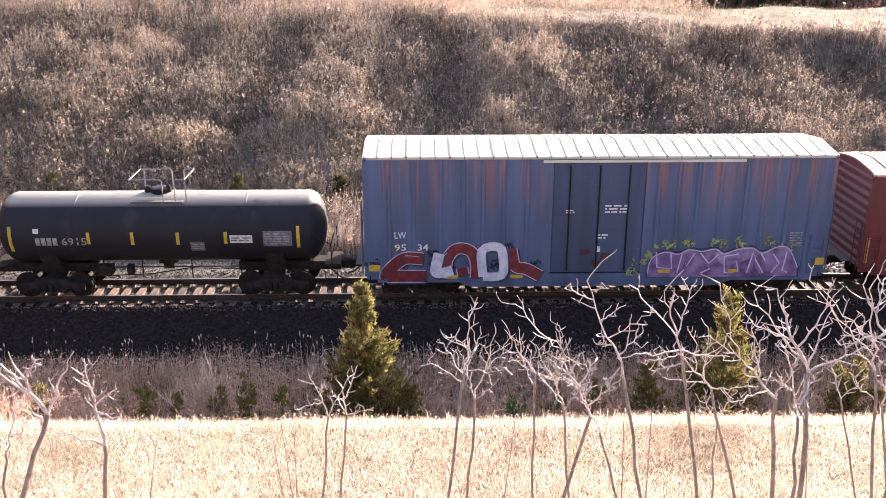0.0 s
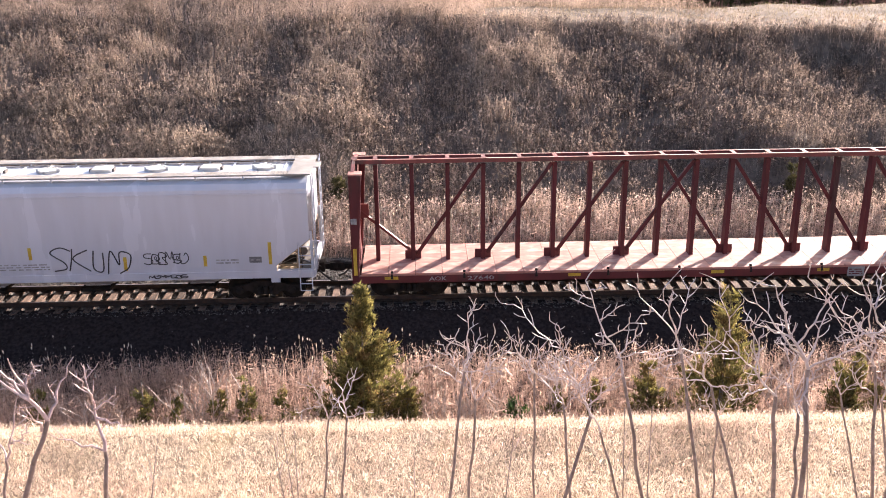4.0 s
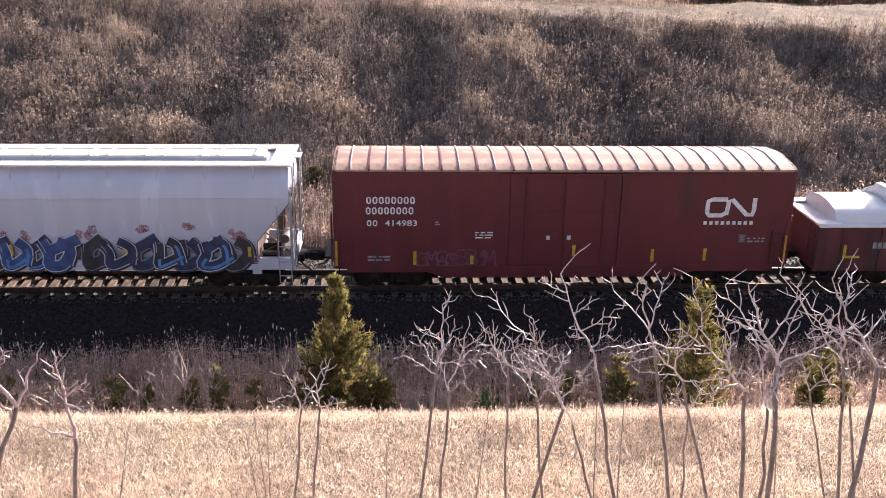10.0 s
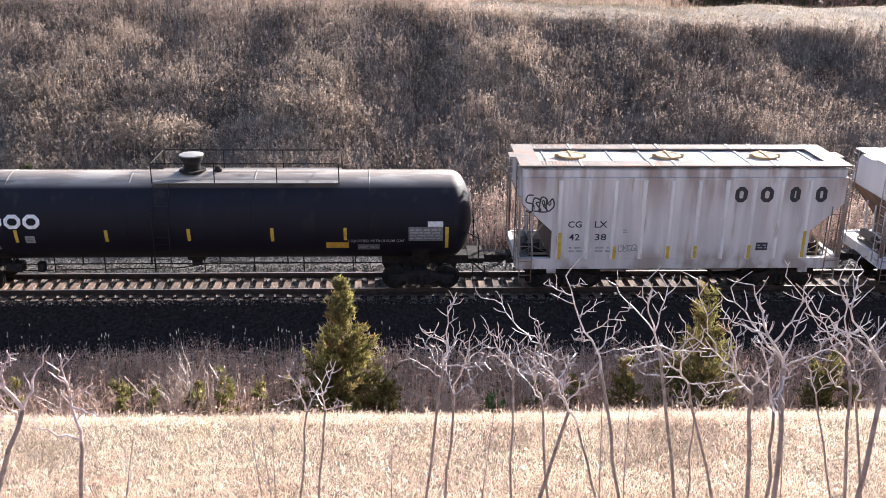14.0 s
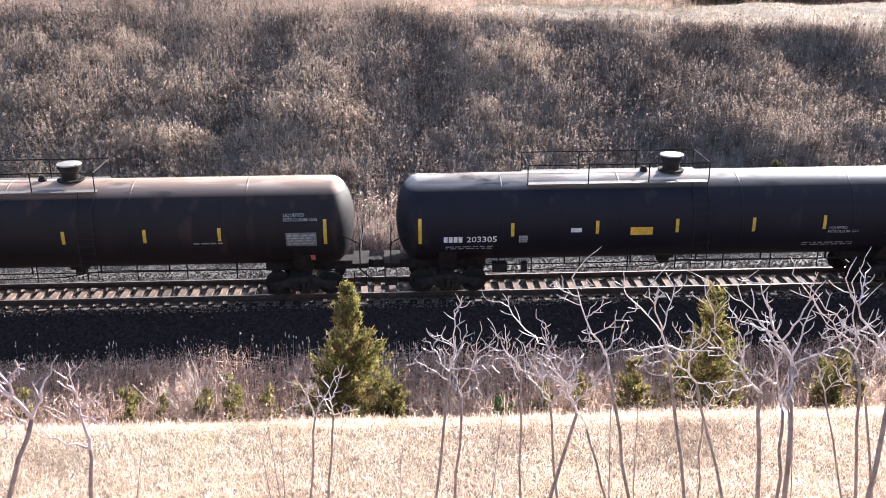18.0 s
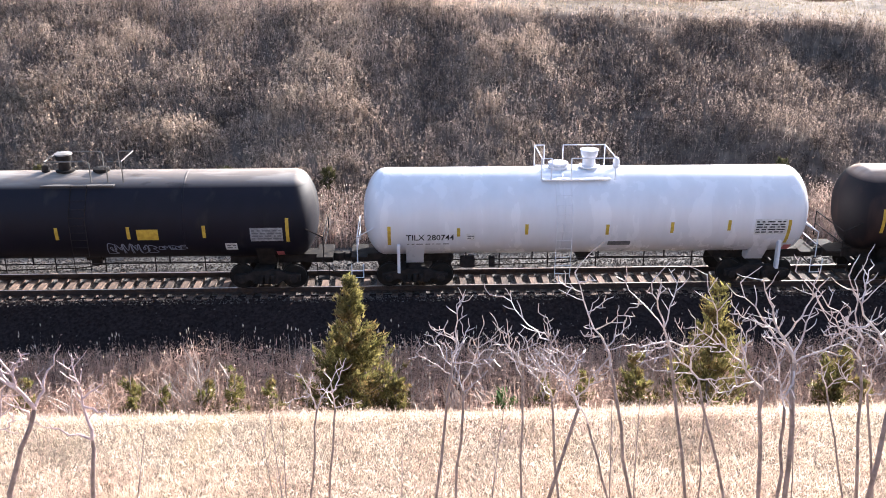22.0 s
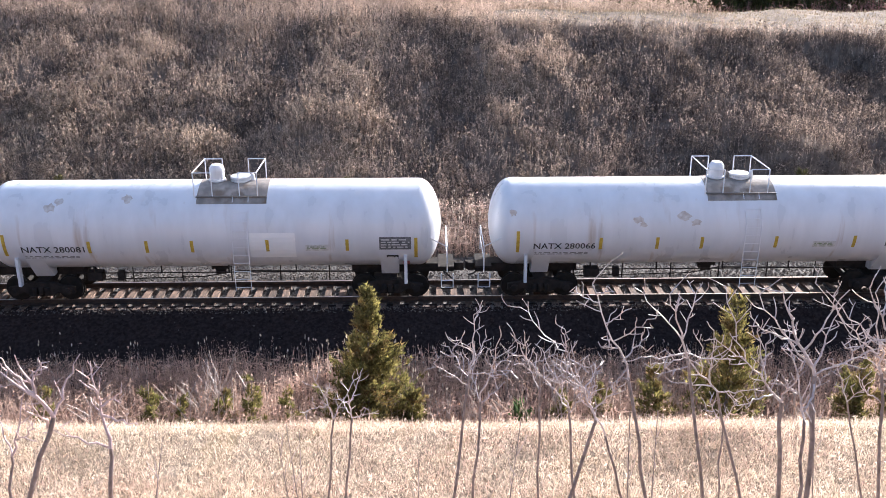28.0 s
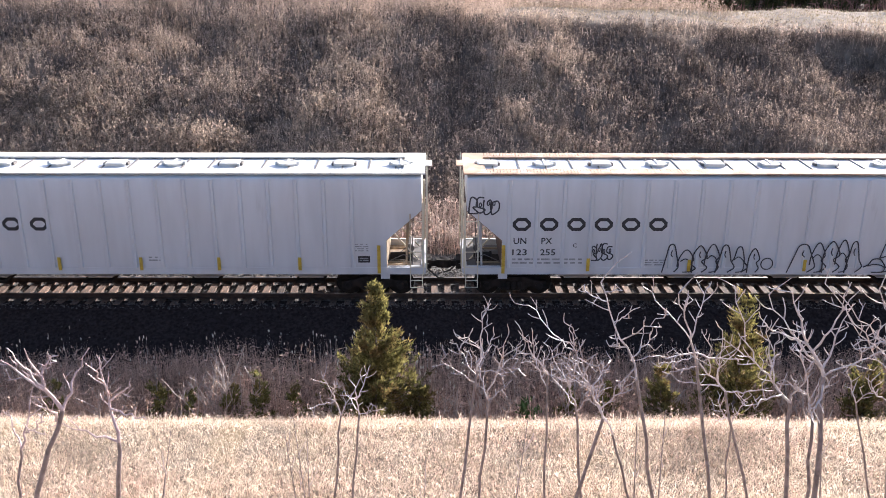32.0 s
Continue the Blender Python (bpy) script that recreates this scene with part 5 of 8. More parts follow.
def hopper_car(label, u, h, cut, prof, paintwork, walk_m, walk_z, walk_y, hatches, ribs, bays, sill, eave_beam, brackets=True, hatch_kind="oval", slope=(M["slope_shaded"], M["slope"]), posts=None, rib_dark=False, frame_paint=None):
    """cut: (height of the slope at the end, its foot's distance from the middle, height of the foot)."""
    root = rolling_stock("hopper_car", label, "hopper car", u)
    zc, xf, zf = cut
    frame_paint = frame_paint or paintwork
    xe = lambda z: h - .12 if z >= zc else (xf + (h - .12 - xf) * max((z - zf) / (zc - zf), 0) if z > zf else xf)
    zs = sorted({z for _, z in prof} | {zc, zf})
    pz, py = [z for _, z in prof], [y for y, _ in prof]
    full = [(float(np.interp(z, pz, py)), z) for z in zs]
    bm = bmesh.new()
    hull(bm, full, xe)
    part("hopper_body", bm, paintwork, root, smooth=22)
    Y = max(y for y, _ in prof)
    z0, z1 = sill
    for s in (-1, 1):
        a, b = sorted((s * (Y - .07), s * (Y + .015)))
        boxes("side_sill", [(-h + .05, h - .05, a, b, z0, z1)], paintwork, root)
        if eave_beam:
            boxes("top_chord", [(-h + .1, h - .1, a, b + (0 if s < 0 else 0), eave_beam[0], eave_beam[1])], paintwork, root)
        for x in ribs:
            top = (eave_beam[0] if eave_beam else prof[-1][1] - .1)
            lo = z1 if abs(x) < xf else zf + (abs(x) - xf) / (h - xf) * (zc - zf)
            bm = bmesh.new()
            prism(bm, [(x - .075, s * Y), (x - .045, s * (Y + .055)), (x + .045, s * (Y + .055)), (x + .075, s * Y)], lo, top, "z")
            part("side_post", bm, posts or paintwork, root)
        # end: frame, platform, ladders, bracing
        k = s * (h - .06)
        boxes("end_sill", [(min(s * xf, k), max(s * xf, k), -Y + .1, -Y + .2, z0, z1), (k - .08, k + .08, -Y, Y, z0 + .02, z1)], paintwork, root)
        boxes("end_platform", [(min(k, k - s * .42), max(k, k - s * .42), -Y + .15, Y - .15, z1 - .06, z1 - .02)], M["grate"], root, "narrow slotted end platform")
        for y in (-Y + .06, Y - .06):
            boxes("end_post", [(k - .05, k + .03, y - .03, y + .03, z1 - .02, zc + .25)], frame_paint, root)
        # the sloping sheet under the body, with its posts, braces and brake gear
        bm = bmesh.new()
        xt = h - .12
        nx, nz = (zc - zf), -(xt - xf)
        q = .012 / math.hypot(nx, nz)
        prism(bm, [(s * (xf + nx * q), zf + nz * q), (s * (xt + nx * q), zc + nz * q), (s * (xt + nx * q * 2), zc + nz * q * 2), (s * (xf + nx * q * 2), zf + nz * q * 2)], -Y + .03, Y - .03, "y")
        # west end takes the shaded tone, east end the second of the pair
        part("slope_sheet", bm, slope[0 if s < 0 else 1], root, "soiled sloping end sheet in a sunlit or shaded tone")
        boxes("end_bulkhead", [(min(s * xf, s * (xf + .02)), max(s * xf, s * (xf + .02)), -Y + .05, Y - .05, z1, zf + .05)], slope[0 if s < 0 else 1], root)
        boxes("shear_plate", [(min(s * (xf - .1), k - s * .1), max(s * (xf - .1), k - s * .1), -Y + .12, Y - .12, z0 - .02, z0 + .02)], M["grate"] if s < 0 else slope[1], root, "soiled steel end deck in a sunlit or shaded tone")
        for y in (-1.0, -.35, .35, 1.0):
            xm = xf + (h - .12 - xf) * .55
            bars("slope_post", [[(s * xm, y, z1 - .1), (s * (xm + .05), y, zf + (zc - zf) * .55)]], .035, slope[1] if s > 0 else paintwork, root)
        for y in (-.7, .7):
            bars("slope_brace", [[(s * (xf + .12), y, zf + .1), (s * (h - .25), y, z1)]], .03, frame_paint, root)
            bars("sill_stringer", [[(s * (xf - .1), y, z1 - .1), (s * h, y, z1 - .1)]], .045, slope[1], root)
        bm = bmesh.new()
        lathe(bm, [(-.42, .02), (-.4, .13), (.1, .13), (.14, .16), (.2, .16), (.22, .03)], 14, "x", (s * (xf + .5), -.75, z1 + .16))
        part("brake_cylinder", bm, M["iron"], root, smooth=40)
        bm = bmesh.new()
        lathe(bm, [(-.5, .02), (-.47, .15), (.4, .15), (.43, .02)], 14, "y", (s * (xf + .75), .35, z1 + .2))
        part("air_reservoir", bm, M["grate"], root, smooth=40)
        bars("brake_pipe", [[(s * xf, -1.1, z1 + .05), (s * (xf + .55), -1.05, z1 + .3), (s * (h - .2), -.95, z1 + .06), (s * (h + .1), -.5, z0)], [(s * (xf + .3), -.75, z1 + .16), (s * (xf + .75), .3, z1 + .2)],
                            [(s * (h - .45), -1.2, z1), (s * (h - .4), -1.15, zc - .1)]], .018, M["grate"], root)
        ladder(root, k + s * .1, -Y + .05, -Y + .5, z0 + .1, walk_z, 11, frame_paint)
        ladder(root, k + s * .1, Y - .5, Y - .05, z0 + .1, walk_z, 11, frame_paint)
        ladder(root, -Y - .03, s * (h - .5), s * (h - .06), z0, zc - .1, 4, frame_paint, "x")
        stirrup(root, s * (h - .3), -Y, z0 + .02, frame_paint)
        boxes("jacking_pad", [(s * (xf - .05) - .15, s * (xf - .05) + .15, -Y - .01, -Y + .1, z0 - .16, z0)], paintwork, root)
        boxes("draft_sill", [(min(s * (xf - .5), s * (h + .2)), max(s * (xf - .5), s * (h + .2)), -.3, .3, .74, z0 + .06)], M["iron"], root)
        # running boards along and across the roof
        a, b = sorted((s * walk_y[0], s * walk_y[1]))
        bm = bmesh.new()
        n = int(2 * h / .11)
        for i in range(n):
            x = -h + 2 * h * (i + .5) / n
            box(bm, x - .047, x + .047, a, b, walk_z - .03, walk_z)
        for y in (a, (a + b) / 2, b):
            box(bm, -h, h, y - .012, y + .012, walk_z - .045, walk_z - .005)
        part("running_board", bm, walk_m, root, "slatted steel running board along the roof edge")
        a, b = sorted((s * (h - .72), s * h))
        boxes("end_running_board", [(a, b, -walk_y[1], walk_y[1], walk_z - .035, walk_z + .002), (min(s * h, s * (h + .22)), max(s * h, s * (h + .22)), -.35, .35, walk_z - .03, walk_z)], walk_m, root)
        if brackets:
            for x in np.arange(-h + 1.2, h - .8, 1.55):
                bars("board_bracket", [[(x, s * (walk_y[1] - .05), walk_z - .04), (x, s * (walk_y[1] - .12), walk_z - .28), (x, s * float(np.interp(walk_z - .5, pz, py)), walk_z - .5)]], .026, paintwork, root)
    # roof hatches
    zt = prof[-1][1]
    if hatch_kind == "trough":
        boxes("hatch_coaming", [(-h + .9, h - .9, -.36, .36, zt - .02, zt + .1)], paintwork, root)
        n = 8
        w = (2 * h - 1.9) / n
        for i in range(n):
            x = -h + .95 + i * w
            hc = boxes("hatch_cover", [(x + .02, x + w - .02, -.42, .42, zt + .1, zt + .17)], M["hatch"], root, "long pale hatch cover")
            for q in (.3, w - .3):
                boxes("latch", [(x + q - .05, x + q + .05, -.5, .5, zt + .17, zt + .22)], M["hatch"], hc)
    else:
        r = .3 if hatch_kind == "oval" else .4
        for i, x in enumerate(hatches):
            if hatch_kind == "oval" and i % 2 == 0:
                hc = boxes("roof_hatch", [(x - .34, x + .34, -.24, .24, zt - .01, zt + .09), (x - .29, x + .29, -.28, .28, zt + .09, zt + .12)], M["hatch"], root, "box-shaped roof hatch")
                boxes("hatch_clamp", [(x - .42, x - .345, -.12, .12, zt, zt + .1), (x + .345, x + .42, -.12, .12, zt, zt + .1)], M["grate"], hc)
                continue
            bm = bmesh.new()
            lathe(bm, [(zt - .02, r), (zt + .06, r), (zt + .065, r * 1.12), (zt + .1, r * 1.12), (zt + .105, r * .92), (zt + .085, r * .86), (zt + .095, .05)], 20, "z", (x, 0, 0))
            hc = part("roof_hatch", bm, M["hatch"] if hatch_kind == "oval" else M["hatch_tan"], root, "round roof hatch", smooth=40)
            boxes("hatch_clamp", [(x - .03, x + .03, -r * 1.3, r * 1.3, zt + .1, zt + .125), (x - r * 1.35, x - r * 1.05, -.06, .06, zt, zt + .13), (x + r * 1.05, x + r * 1.35, -.06, .06, zt, zt + .13)], M["hatch"] if hatch_kind == "oval" else M["hatch_tan"], hc)
        for x in np.linspace(-h + 1, h - 1, 20 if hatch_kind == "oval" else 9):
            boxes("roof_rib", [(x - .02, x + .02, -walk_y[0], walk_y[0], zt, zt + .035)], M["grate"] if rib_dark else paintwork, root)
    # discharge bays
    for x in bays:
        bm = bmesh.new()
        w = xf / len(bays) * .82
        v = []
        for k, yy, z in ((w, 1.15, z0 + .05), (.42, .45, .5), (.42, .45, .38)):
            v.append([bm.verts.new(p) for p in ((x - k, -yy, z), (x + k, -yy, z), (x + k, yy, z), (x - k, yy, z))])
        for a, b in zip(v, v[1:]):
            for j in range(4):
                bm.faces.new((a[j], a[(j + 1) % 4], b[(j + 1) % 4], b[j]))
        bm.faces.new(v[0])
        bm.faces.new(v[-1])
        bay = part("discharge_bay", bm, paintwork, root)
        boxes("outlet_gate", [(x - .5, x + .5, -.75, .75, .36, .46), (x - .04, x + .04, -1.1, -.7, .38, .44)], M["iron"], bay)
    boxes("center_sill", [(-xf, xf, -.18, .18, .72, z0 + .02)], M["iron"], root)
    running_gear(root, h, 1.75, .62, u)
    return root, -Y


# smooth-sided pale grey hopper
grey, Y = hopper_car("pale grey smooth-sided covered hopper car with sprayed black tags", 95.685, 9.45, (2.38, 8.18, 1.47),
                     [(1.5, 1.12), (1.53, 1.5), (1.53, 3.92), (1.5, 4.1), (1.38, 4.28), (1.1, 4.37), (.5, 4.42)], M["grey_lilac"], M["board_grey"], 4.54, (.8, 1.27),
                     [-8.51 + 1.81 * i for i in range(10)], [], (-5.4, -1.8, 1.8, 5.4), (1.03, 1.28), (3.92, 3.99))
lettering(grey, "NCLX", -7.01, -6.11, 2.41, 2.63, LB, Y)
lettering(grey, "3418", -7.01, -6.26, 1.98, 2.2, LB, Y)
decal("painted_patch", grey, -5.46, -5.19, 2.16, 2.42, LF, Y, "grey overpainted square")
reflectors(grey, [(-8.02, 1.47, 2.29), (-4.8, 1.44, 1.84), (-1.93, 1.47, 1.85), (.12, 1.83, 2.25), (3.2, 1.38, 1.87), (5.84, 1.49, 1.87), (8.0, 1.52, 2.3)], Y)
bm = bmesh.new()
ribbon(bm, [(-4.72, 1.42), (-4.4, 1.75), (-4.14, 1.42)], .14, Y - .006)
ribbon(bm, [(-4.55, 1.62), (-4.2, 1.84)], .08, Y - .007)
part("emblem", bm, M["graf_blue"], grey, "blue angular emblem")
small_print(grey, -7.0, -5.18, 1.5, 1.72, 2, LF, Y, 1)
small_print(grey, -3.1, -2.1, 1.48, 1.7, 2, LF, Y, 2)
small_print(grey, -.97, .7, 1.45, 1.7, 3, LF, Y, 3)
small_print(grey, 6.2, 6.95, 1.55, 1.75, 2, LF, Y, 4)
data_panel(grey, 7.3, 7.71, 1.59, 1.8, Y, M["placard"], LF, 1)
stroke("sprayed_scrawl", [curve_through(ln, 5) for ln in ([(1.45, 2.12), (1.1, 2.24), (.78, 2.05), (1.2, 1.72), (1.25, 1.5), (.85, 1.42)], [(1.5, 2.2), (1.46, 1.85), (1.35, 1.42)], [(2.0, 2.15), (1.5, 1.85), (2.05, 1.4)], [(2.2, 2.12), (2.15, 1.5), (2.45, 1.4), (2.5, 2.05)],
                                                           [(2.6, 1.25), (2.75, 2.1), (3.0, 1.6), (3.05, 2.05), (3.4, 1.95), (3.3, 1.5), (3.0, 1.28), (3.5, 1.2)])], .045, Y - .006, M["graf_black"], grey, "black sprayed scrawl")
tag(grey, 3.84, 5.27, 1.58, 2.05, Y - .006, M["graf_black"], 6, .035, 13)
tag(grey, 3.95, 5.2, 1.1, 1.22, Y - .03, M["graf_black"], 7, .03, 14)

# bulging hopper with a long trough of hatches
bulge = [(1.0, 1.0), (1.38, 1.3), (1.5, 1.75), (1.53, 2.2), (1.53, 2.9), (1.515, 3.3), (1.46, 3.62), (1.36, 3.95), (1.22, 4.2), (1.08, 4.33), (.6, 4.38)]
pale, Y = hopper_car("light blue-grey rounded covered hopper car with a blue mural", 42.88, 8.2, (3.22, 7.0, 1.9), bulge, M["grey_lilac"], M["roof_pale"], 4.48, (.85, 1.4),
                     [], [], (-4.6, 0, 4.6), (.92, 1.3), None, brackets=True, hatch_kind="trough", slope=(M["slope_shaded"], M["slope_shaded"]), frame_paint=M["iron_pale"])
for s in (-1, 1):
    boxes("side_band", [(-7.95, 7.95, min(s * 1.46, s * 1.528), max(s * 1.46, s * 1.528), 3.32, 3.4)], M["grey_lilac"], pale, "welded seam along the side")
lettering(pale, "ACFX", -6.41, -5.55, 2.26, 2.49, LB, Y)
lettering(pale, "59453", -6.4, -5.16, 1.85, 2.08, LB, Y)
reflectors(pale, [(-6.82, 1.41, 2.11), (-4.4, 1.42, 1.83), (2.67, 1.37, 1.79), (5.18, 1.41, 1.79), (6.74, 1.4, 1.74)], Y - .035)
W = Y - .016
puffs(pale, [(-3.6, 1.5, .3), (-2.4, 2.15, .28), (-1.2, 2.2, .3), (-.5, 2.12, .3), (.9, 1.6, .35), (1.5, 2.2, .35), (3.4, 2.35, .3), (4.7, 2.4, .32), (6.4, 2.15, .35), (6.9, 1.3, .35)], W, M["mist_pink"], 21, "pink overspray behind the mural")
BL, NV, WS = M["graf_blue"], M["graf_navy"], M["graf_white"]
g = random.Random(12)
x = -3.45
for i in range(13):
    if i == 6:
        x = 1.35
    w = g.uniform(.72, .98)
    lean = g.uniform(-.2, .2)
    forms = [[(.0 + lean, g.uniform(.75, 1.1)), (g.uniform(.1, .3), .45), (g.uniform(.0, .2), .0), (.55, g.uniform(-.05, .15)), (1.0 + lean, g.uniform(.3, .5))],
             [(g.uniform(.45, .6), 1.0), (.9, g.uniform(.55, .8)), (g.uniform(.6, 1.1), .05)]]
    if g.random() < .6:
        forms.append([(g.uniform(.1, .3), .62), (g.uniform(.8, 1.25), g.uniform(.95, 1.2))])
    fill = (M["graf_royal"] if i % 2 else NV) if i < 6 else (NV if i % 3 else M["graf_black"])
    block_shape(pale, forms, x, w, 1.12, .84, W - .004 - .019 * (i % 2), fill, WS if i < 6 or i % 2 else M["graf_haze"], M["graf_black"], g.uniform(.26, .36), BL if i in (0, 3, 4, 9, 11) else None)
    x += w * .86
decal("reflector", pale, -1.1, -.92, 1.45, 1.84, M["yellow"], Y - .035, "yellow reflective strip, partly sprayed over")
small_print(pale, -6.35, -5.2, 1.45, 1.68, 2, LF, Y, 1)
small_print(pale, -4.3, -3.8, 1.4, 1.6, 2, LF, Y - .01, 2)

# short dirty two-bay hopper
ribs = [-4.17, -3.22, -2.33, -1.36, -.43, .48, 1.41, 2.33, 3.24, 4.2]
short, Y = hopper_car("short dirty grey two-bay covered hopper car with rusty stains", 27.68, 5.55, (3.28, 4.4, 2.32),
                      [(1.5, 1.34), (1.5, 4.12), (1.4, 4.15), (1.4, 4.42), (1.3, 4.47), (.5, 4.49)], M["grey_dirty"], M["board_brown"], 4.58, (.85, 1.46), [-3.65, -.28, 3.1], ribs, (-2.0, 2.0), (.98, 1.34), (4.1, 4.17),
                      brackets=False, hatch_kind="round", posts=M["post_pale"], frame_paint=M["rusty_frame"])
for text, a, b, z in (("CG", -3.87, -3.41, 2.45), ("LX", -2.97, -2.54, 2.45), ("42", -3.82, -3.45, 2.0), ("38", -2.94, -2.55, 2.0)):
    lettering(short, text, a, b, z, z + .23, LB, Y)
for x in (-3.5, -1.15, -.35, 2.2, 3.0):
    for s in (-1, 1):
        boxes("board_strap", [(x - .035, x + .035, min(s * .82, s * 1.48), max(s * .82, s * 1.48), 4.582, 4.6)], M["post_pale"], short, "pale strap across the running board")
for a, b in ((1.67, 2.1), (2.54, 2.98), (3.54, 3.89), (4.41, 4.8)):
    letter_blocks(short, 1, a, b, 3.32, 3.87, LB, Y, gap=0, ring=.15, label="bold dark letter shape")
reflectors(short, [(-4.13, 1.34, 2.29), (-2.26, 1.34, 1.8), (-.43, 1.35, 1.8), (.5, 1.36, 1.81), (2.35, 1.36, 1.83), (4.21, 1.38, 2.33)], Y - .055)
data_panel(short, 2.6, 3.0, 1.62, 1.9, Y, LB, LF, 1)
small_print(short, -3.8, -3.3, 1.55, 1.8, 2, LF, Y, 1)
small_print(short, -2.9, -2.4, 1.55, 1.8, 2, LF, Y, 2)
data_panel(short, -2.05, -1.75, 2.2, 2.45, Y, M["grey_dirty"], LF, 3)
tag(short, -5.3, -4.4, 3.0, 3.6, Y - .006, M["graf_black"], 4, .05, 31, "brown-black sprayed scrawl")
tag(short, -2.1, -1.5, 1.6, 1.85, Y - .006, LF, 4, .03, 32)

# two long ribbed hoppers
for u, num, seed in ((-134.42, True, 41), (-154.68, False, 51)):
    ribs = [-7.98 + .905 * i for i in range(19)] if num else [-7.48 + .91 * i for i in range(17)]
    far, Y = hopper_car("long pale grey ribbed hopper car with rusty roof walks" if num else "long light grey ribbed hopper car with a white roof", u, 9.5, (3.24, 8.2, 2.2),
                        [(1.5, 1.2), (1.5, 4.2), (1.46, 4.32), (1.3, 4.37), (.5, 4.4)], M["grey"], M["grate_rust"] if num else M["roof_pale"], 4.48, (.8, 1.38),
                        [-8.66 + 1.925 * i for i in range(10)], ribs, (-5.5, -1.85, 1.85, 5.5), (1.0, 1.24), None, brackets=False, rib_dark=True, frame_paint=M["cream_frame"])
    o = 0 if num else -.2
    for i in range(6):
        a = -7.87 + .906 * i + o
        letter_blocks(far, 1, a, a + .62, 2.54, 3.0, LB, Y, gap=0, ring=.12, label="bold dark letter shape")
    if num:
        for text, a, b, z in (("UN", -7.82, -7.39, 2.08), ("123", -7.85, -7.36, 1.68), ("PX", -6.89, -6.53, 2.08), ("255", -6.92, -6.41, 1.68), ("C", -5.83, -5.7, 1.96)):
            lettering(far, text, a, b, z, z + (.22 if len(text) > 1 else .15), LB, Y)
        tag(far, -9.3, -8.35, 3.1, 3.7, Y - .006, M["graf_black"], 4, .05, 42)
        tag(far, -5.2, -4.5, 1.5, 2.1, Y - .006, M["graf_black"], 4, .045, 43)
        throw_up(far, ((-2.75, .5, 1.0), (-2.25, .5, .8), (-1.75, .4, .95), (-1.35, .45, 1.0), (-.95, .5, .98), (-.45, .45, .92), (.1, .35, .85)), 1.08, Y - .058, M["graf_black"], .045, "large black outline scrawl")
        ring_mark(far, .72, 1.4, .2, .2, Y - .06, M["graf_black"], .04)
        throw_up(far, ((1.5, .85, 1.0), (2.2, .45, 1.05), (2.65, .45, 1.1), (3.05, .4, 1.15), (3.4, .45, 1.1), (4.05, .75, .5)), 1.08, Y - .058, M["graf_black"], .045, "large black outline scrawl")
        stroke("sprayed_scrawl", [[(4.5, 1.6), (4.62, 2.1), (5.15, 2.15), (4.95, 2.02), (5.25, 1.95), (4.85, 1.72), (4.5, 1.6)]], .045, Y - .06, M["graf_black"], far, "black sprayed arrow shape")
        ring_mark(far, 5.95, 1.62, .42, .45, Y - .058, M["graf_black"], .035, 12, .08)
        tag(far, 5.68, 6.25, 1.4, 1.9, Y - .062, M["graf_black"], 4, .04, 46)
        ring_mark(far, 7.85, 1.38, .5, .3, Y - .058, M["graf_black"], .03, 12, .07)
        tag(far, 7.3, 8.2, 1.15, 1.7, Y - .06, M["graf_black"], 5, .045, 47)
        small_print(far, -7.85, -5.5, 1.35, 1.6, 2, LF, Y, 3)
        small_print(far, -3.4, -2.7, 1.3, 1.55, 3, LF, Y, 4)
        small_print(far, 7.45, 8.15, 1.8, 2.1, 4, LF, Y, 5)
        data_panel(far, 6.54, 6.98, 1.4, 1.78, Y - .055, LB, LF, 1)
        reflectors(far, [(-8.15, 1.05, 2.06), (-5.3, 1.13, 1.59), (-1.9, 1.13, 1.55), (2.0, 1.13, 1.55), (5.6, 1.13, 1.55), (8.3, 1.16, 2.14)], Y - .06)
    else:
        reflectors(far, [(-5.3, 1.15, 1.6), (-2.72, 1.16, 1.62), (.0, 1.16, 1.62), (2.6, 1.16, 1.62), (5.3, 1.16, 1.62), (7.95, 1.05, 2.05)], Y - .06)
        data_panel(far, 7.25, 7.65, 1.42, 1.65, Y, LB, LF, 2)
        small_print(far, 7.1, 7.6, 1.8, 2.1, 4, LF, Y, 9)
        small_print(far, .25, .7, 1.45, 1.65, 2, LF, Y, 8)

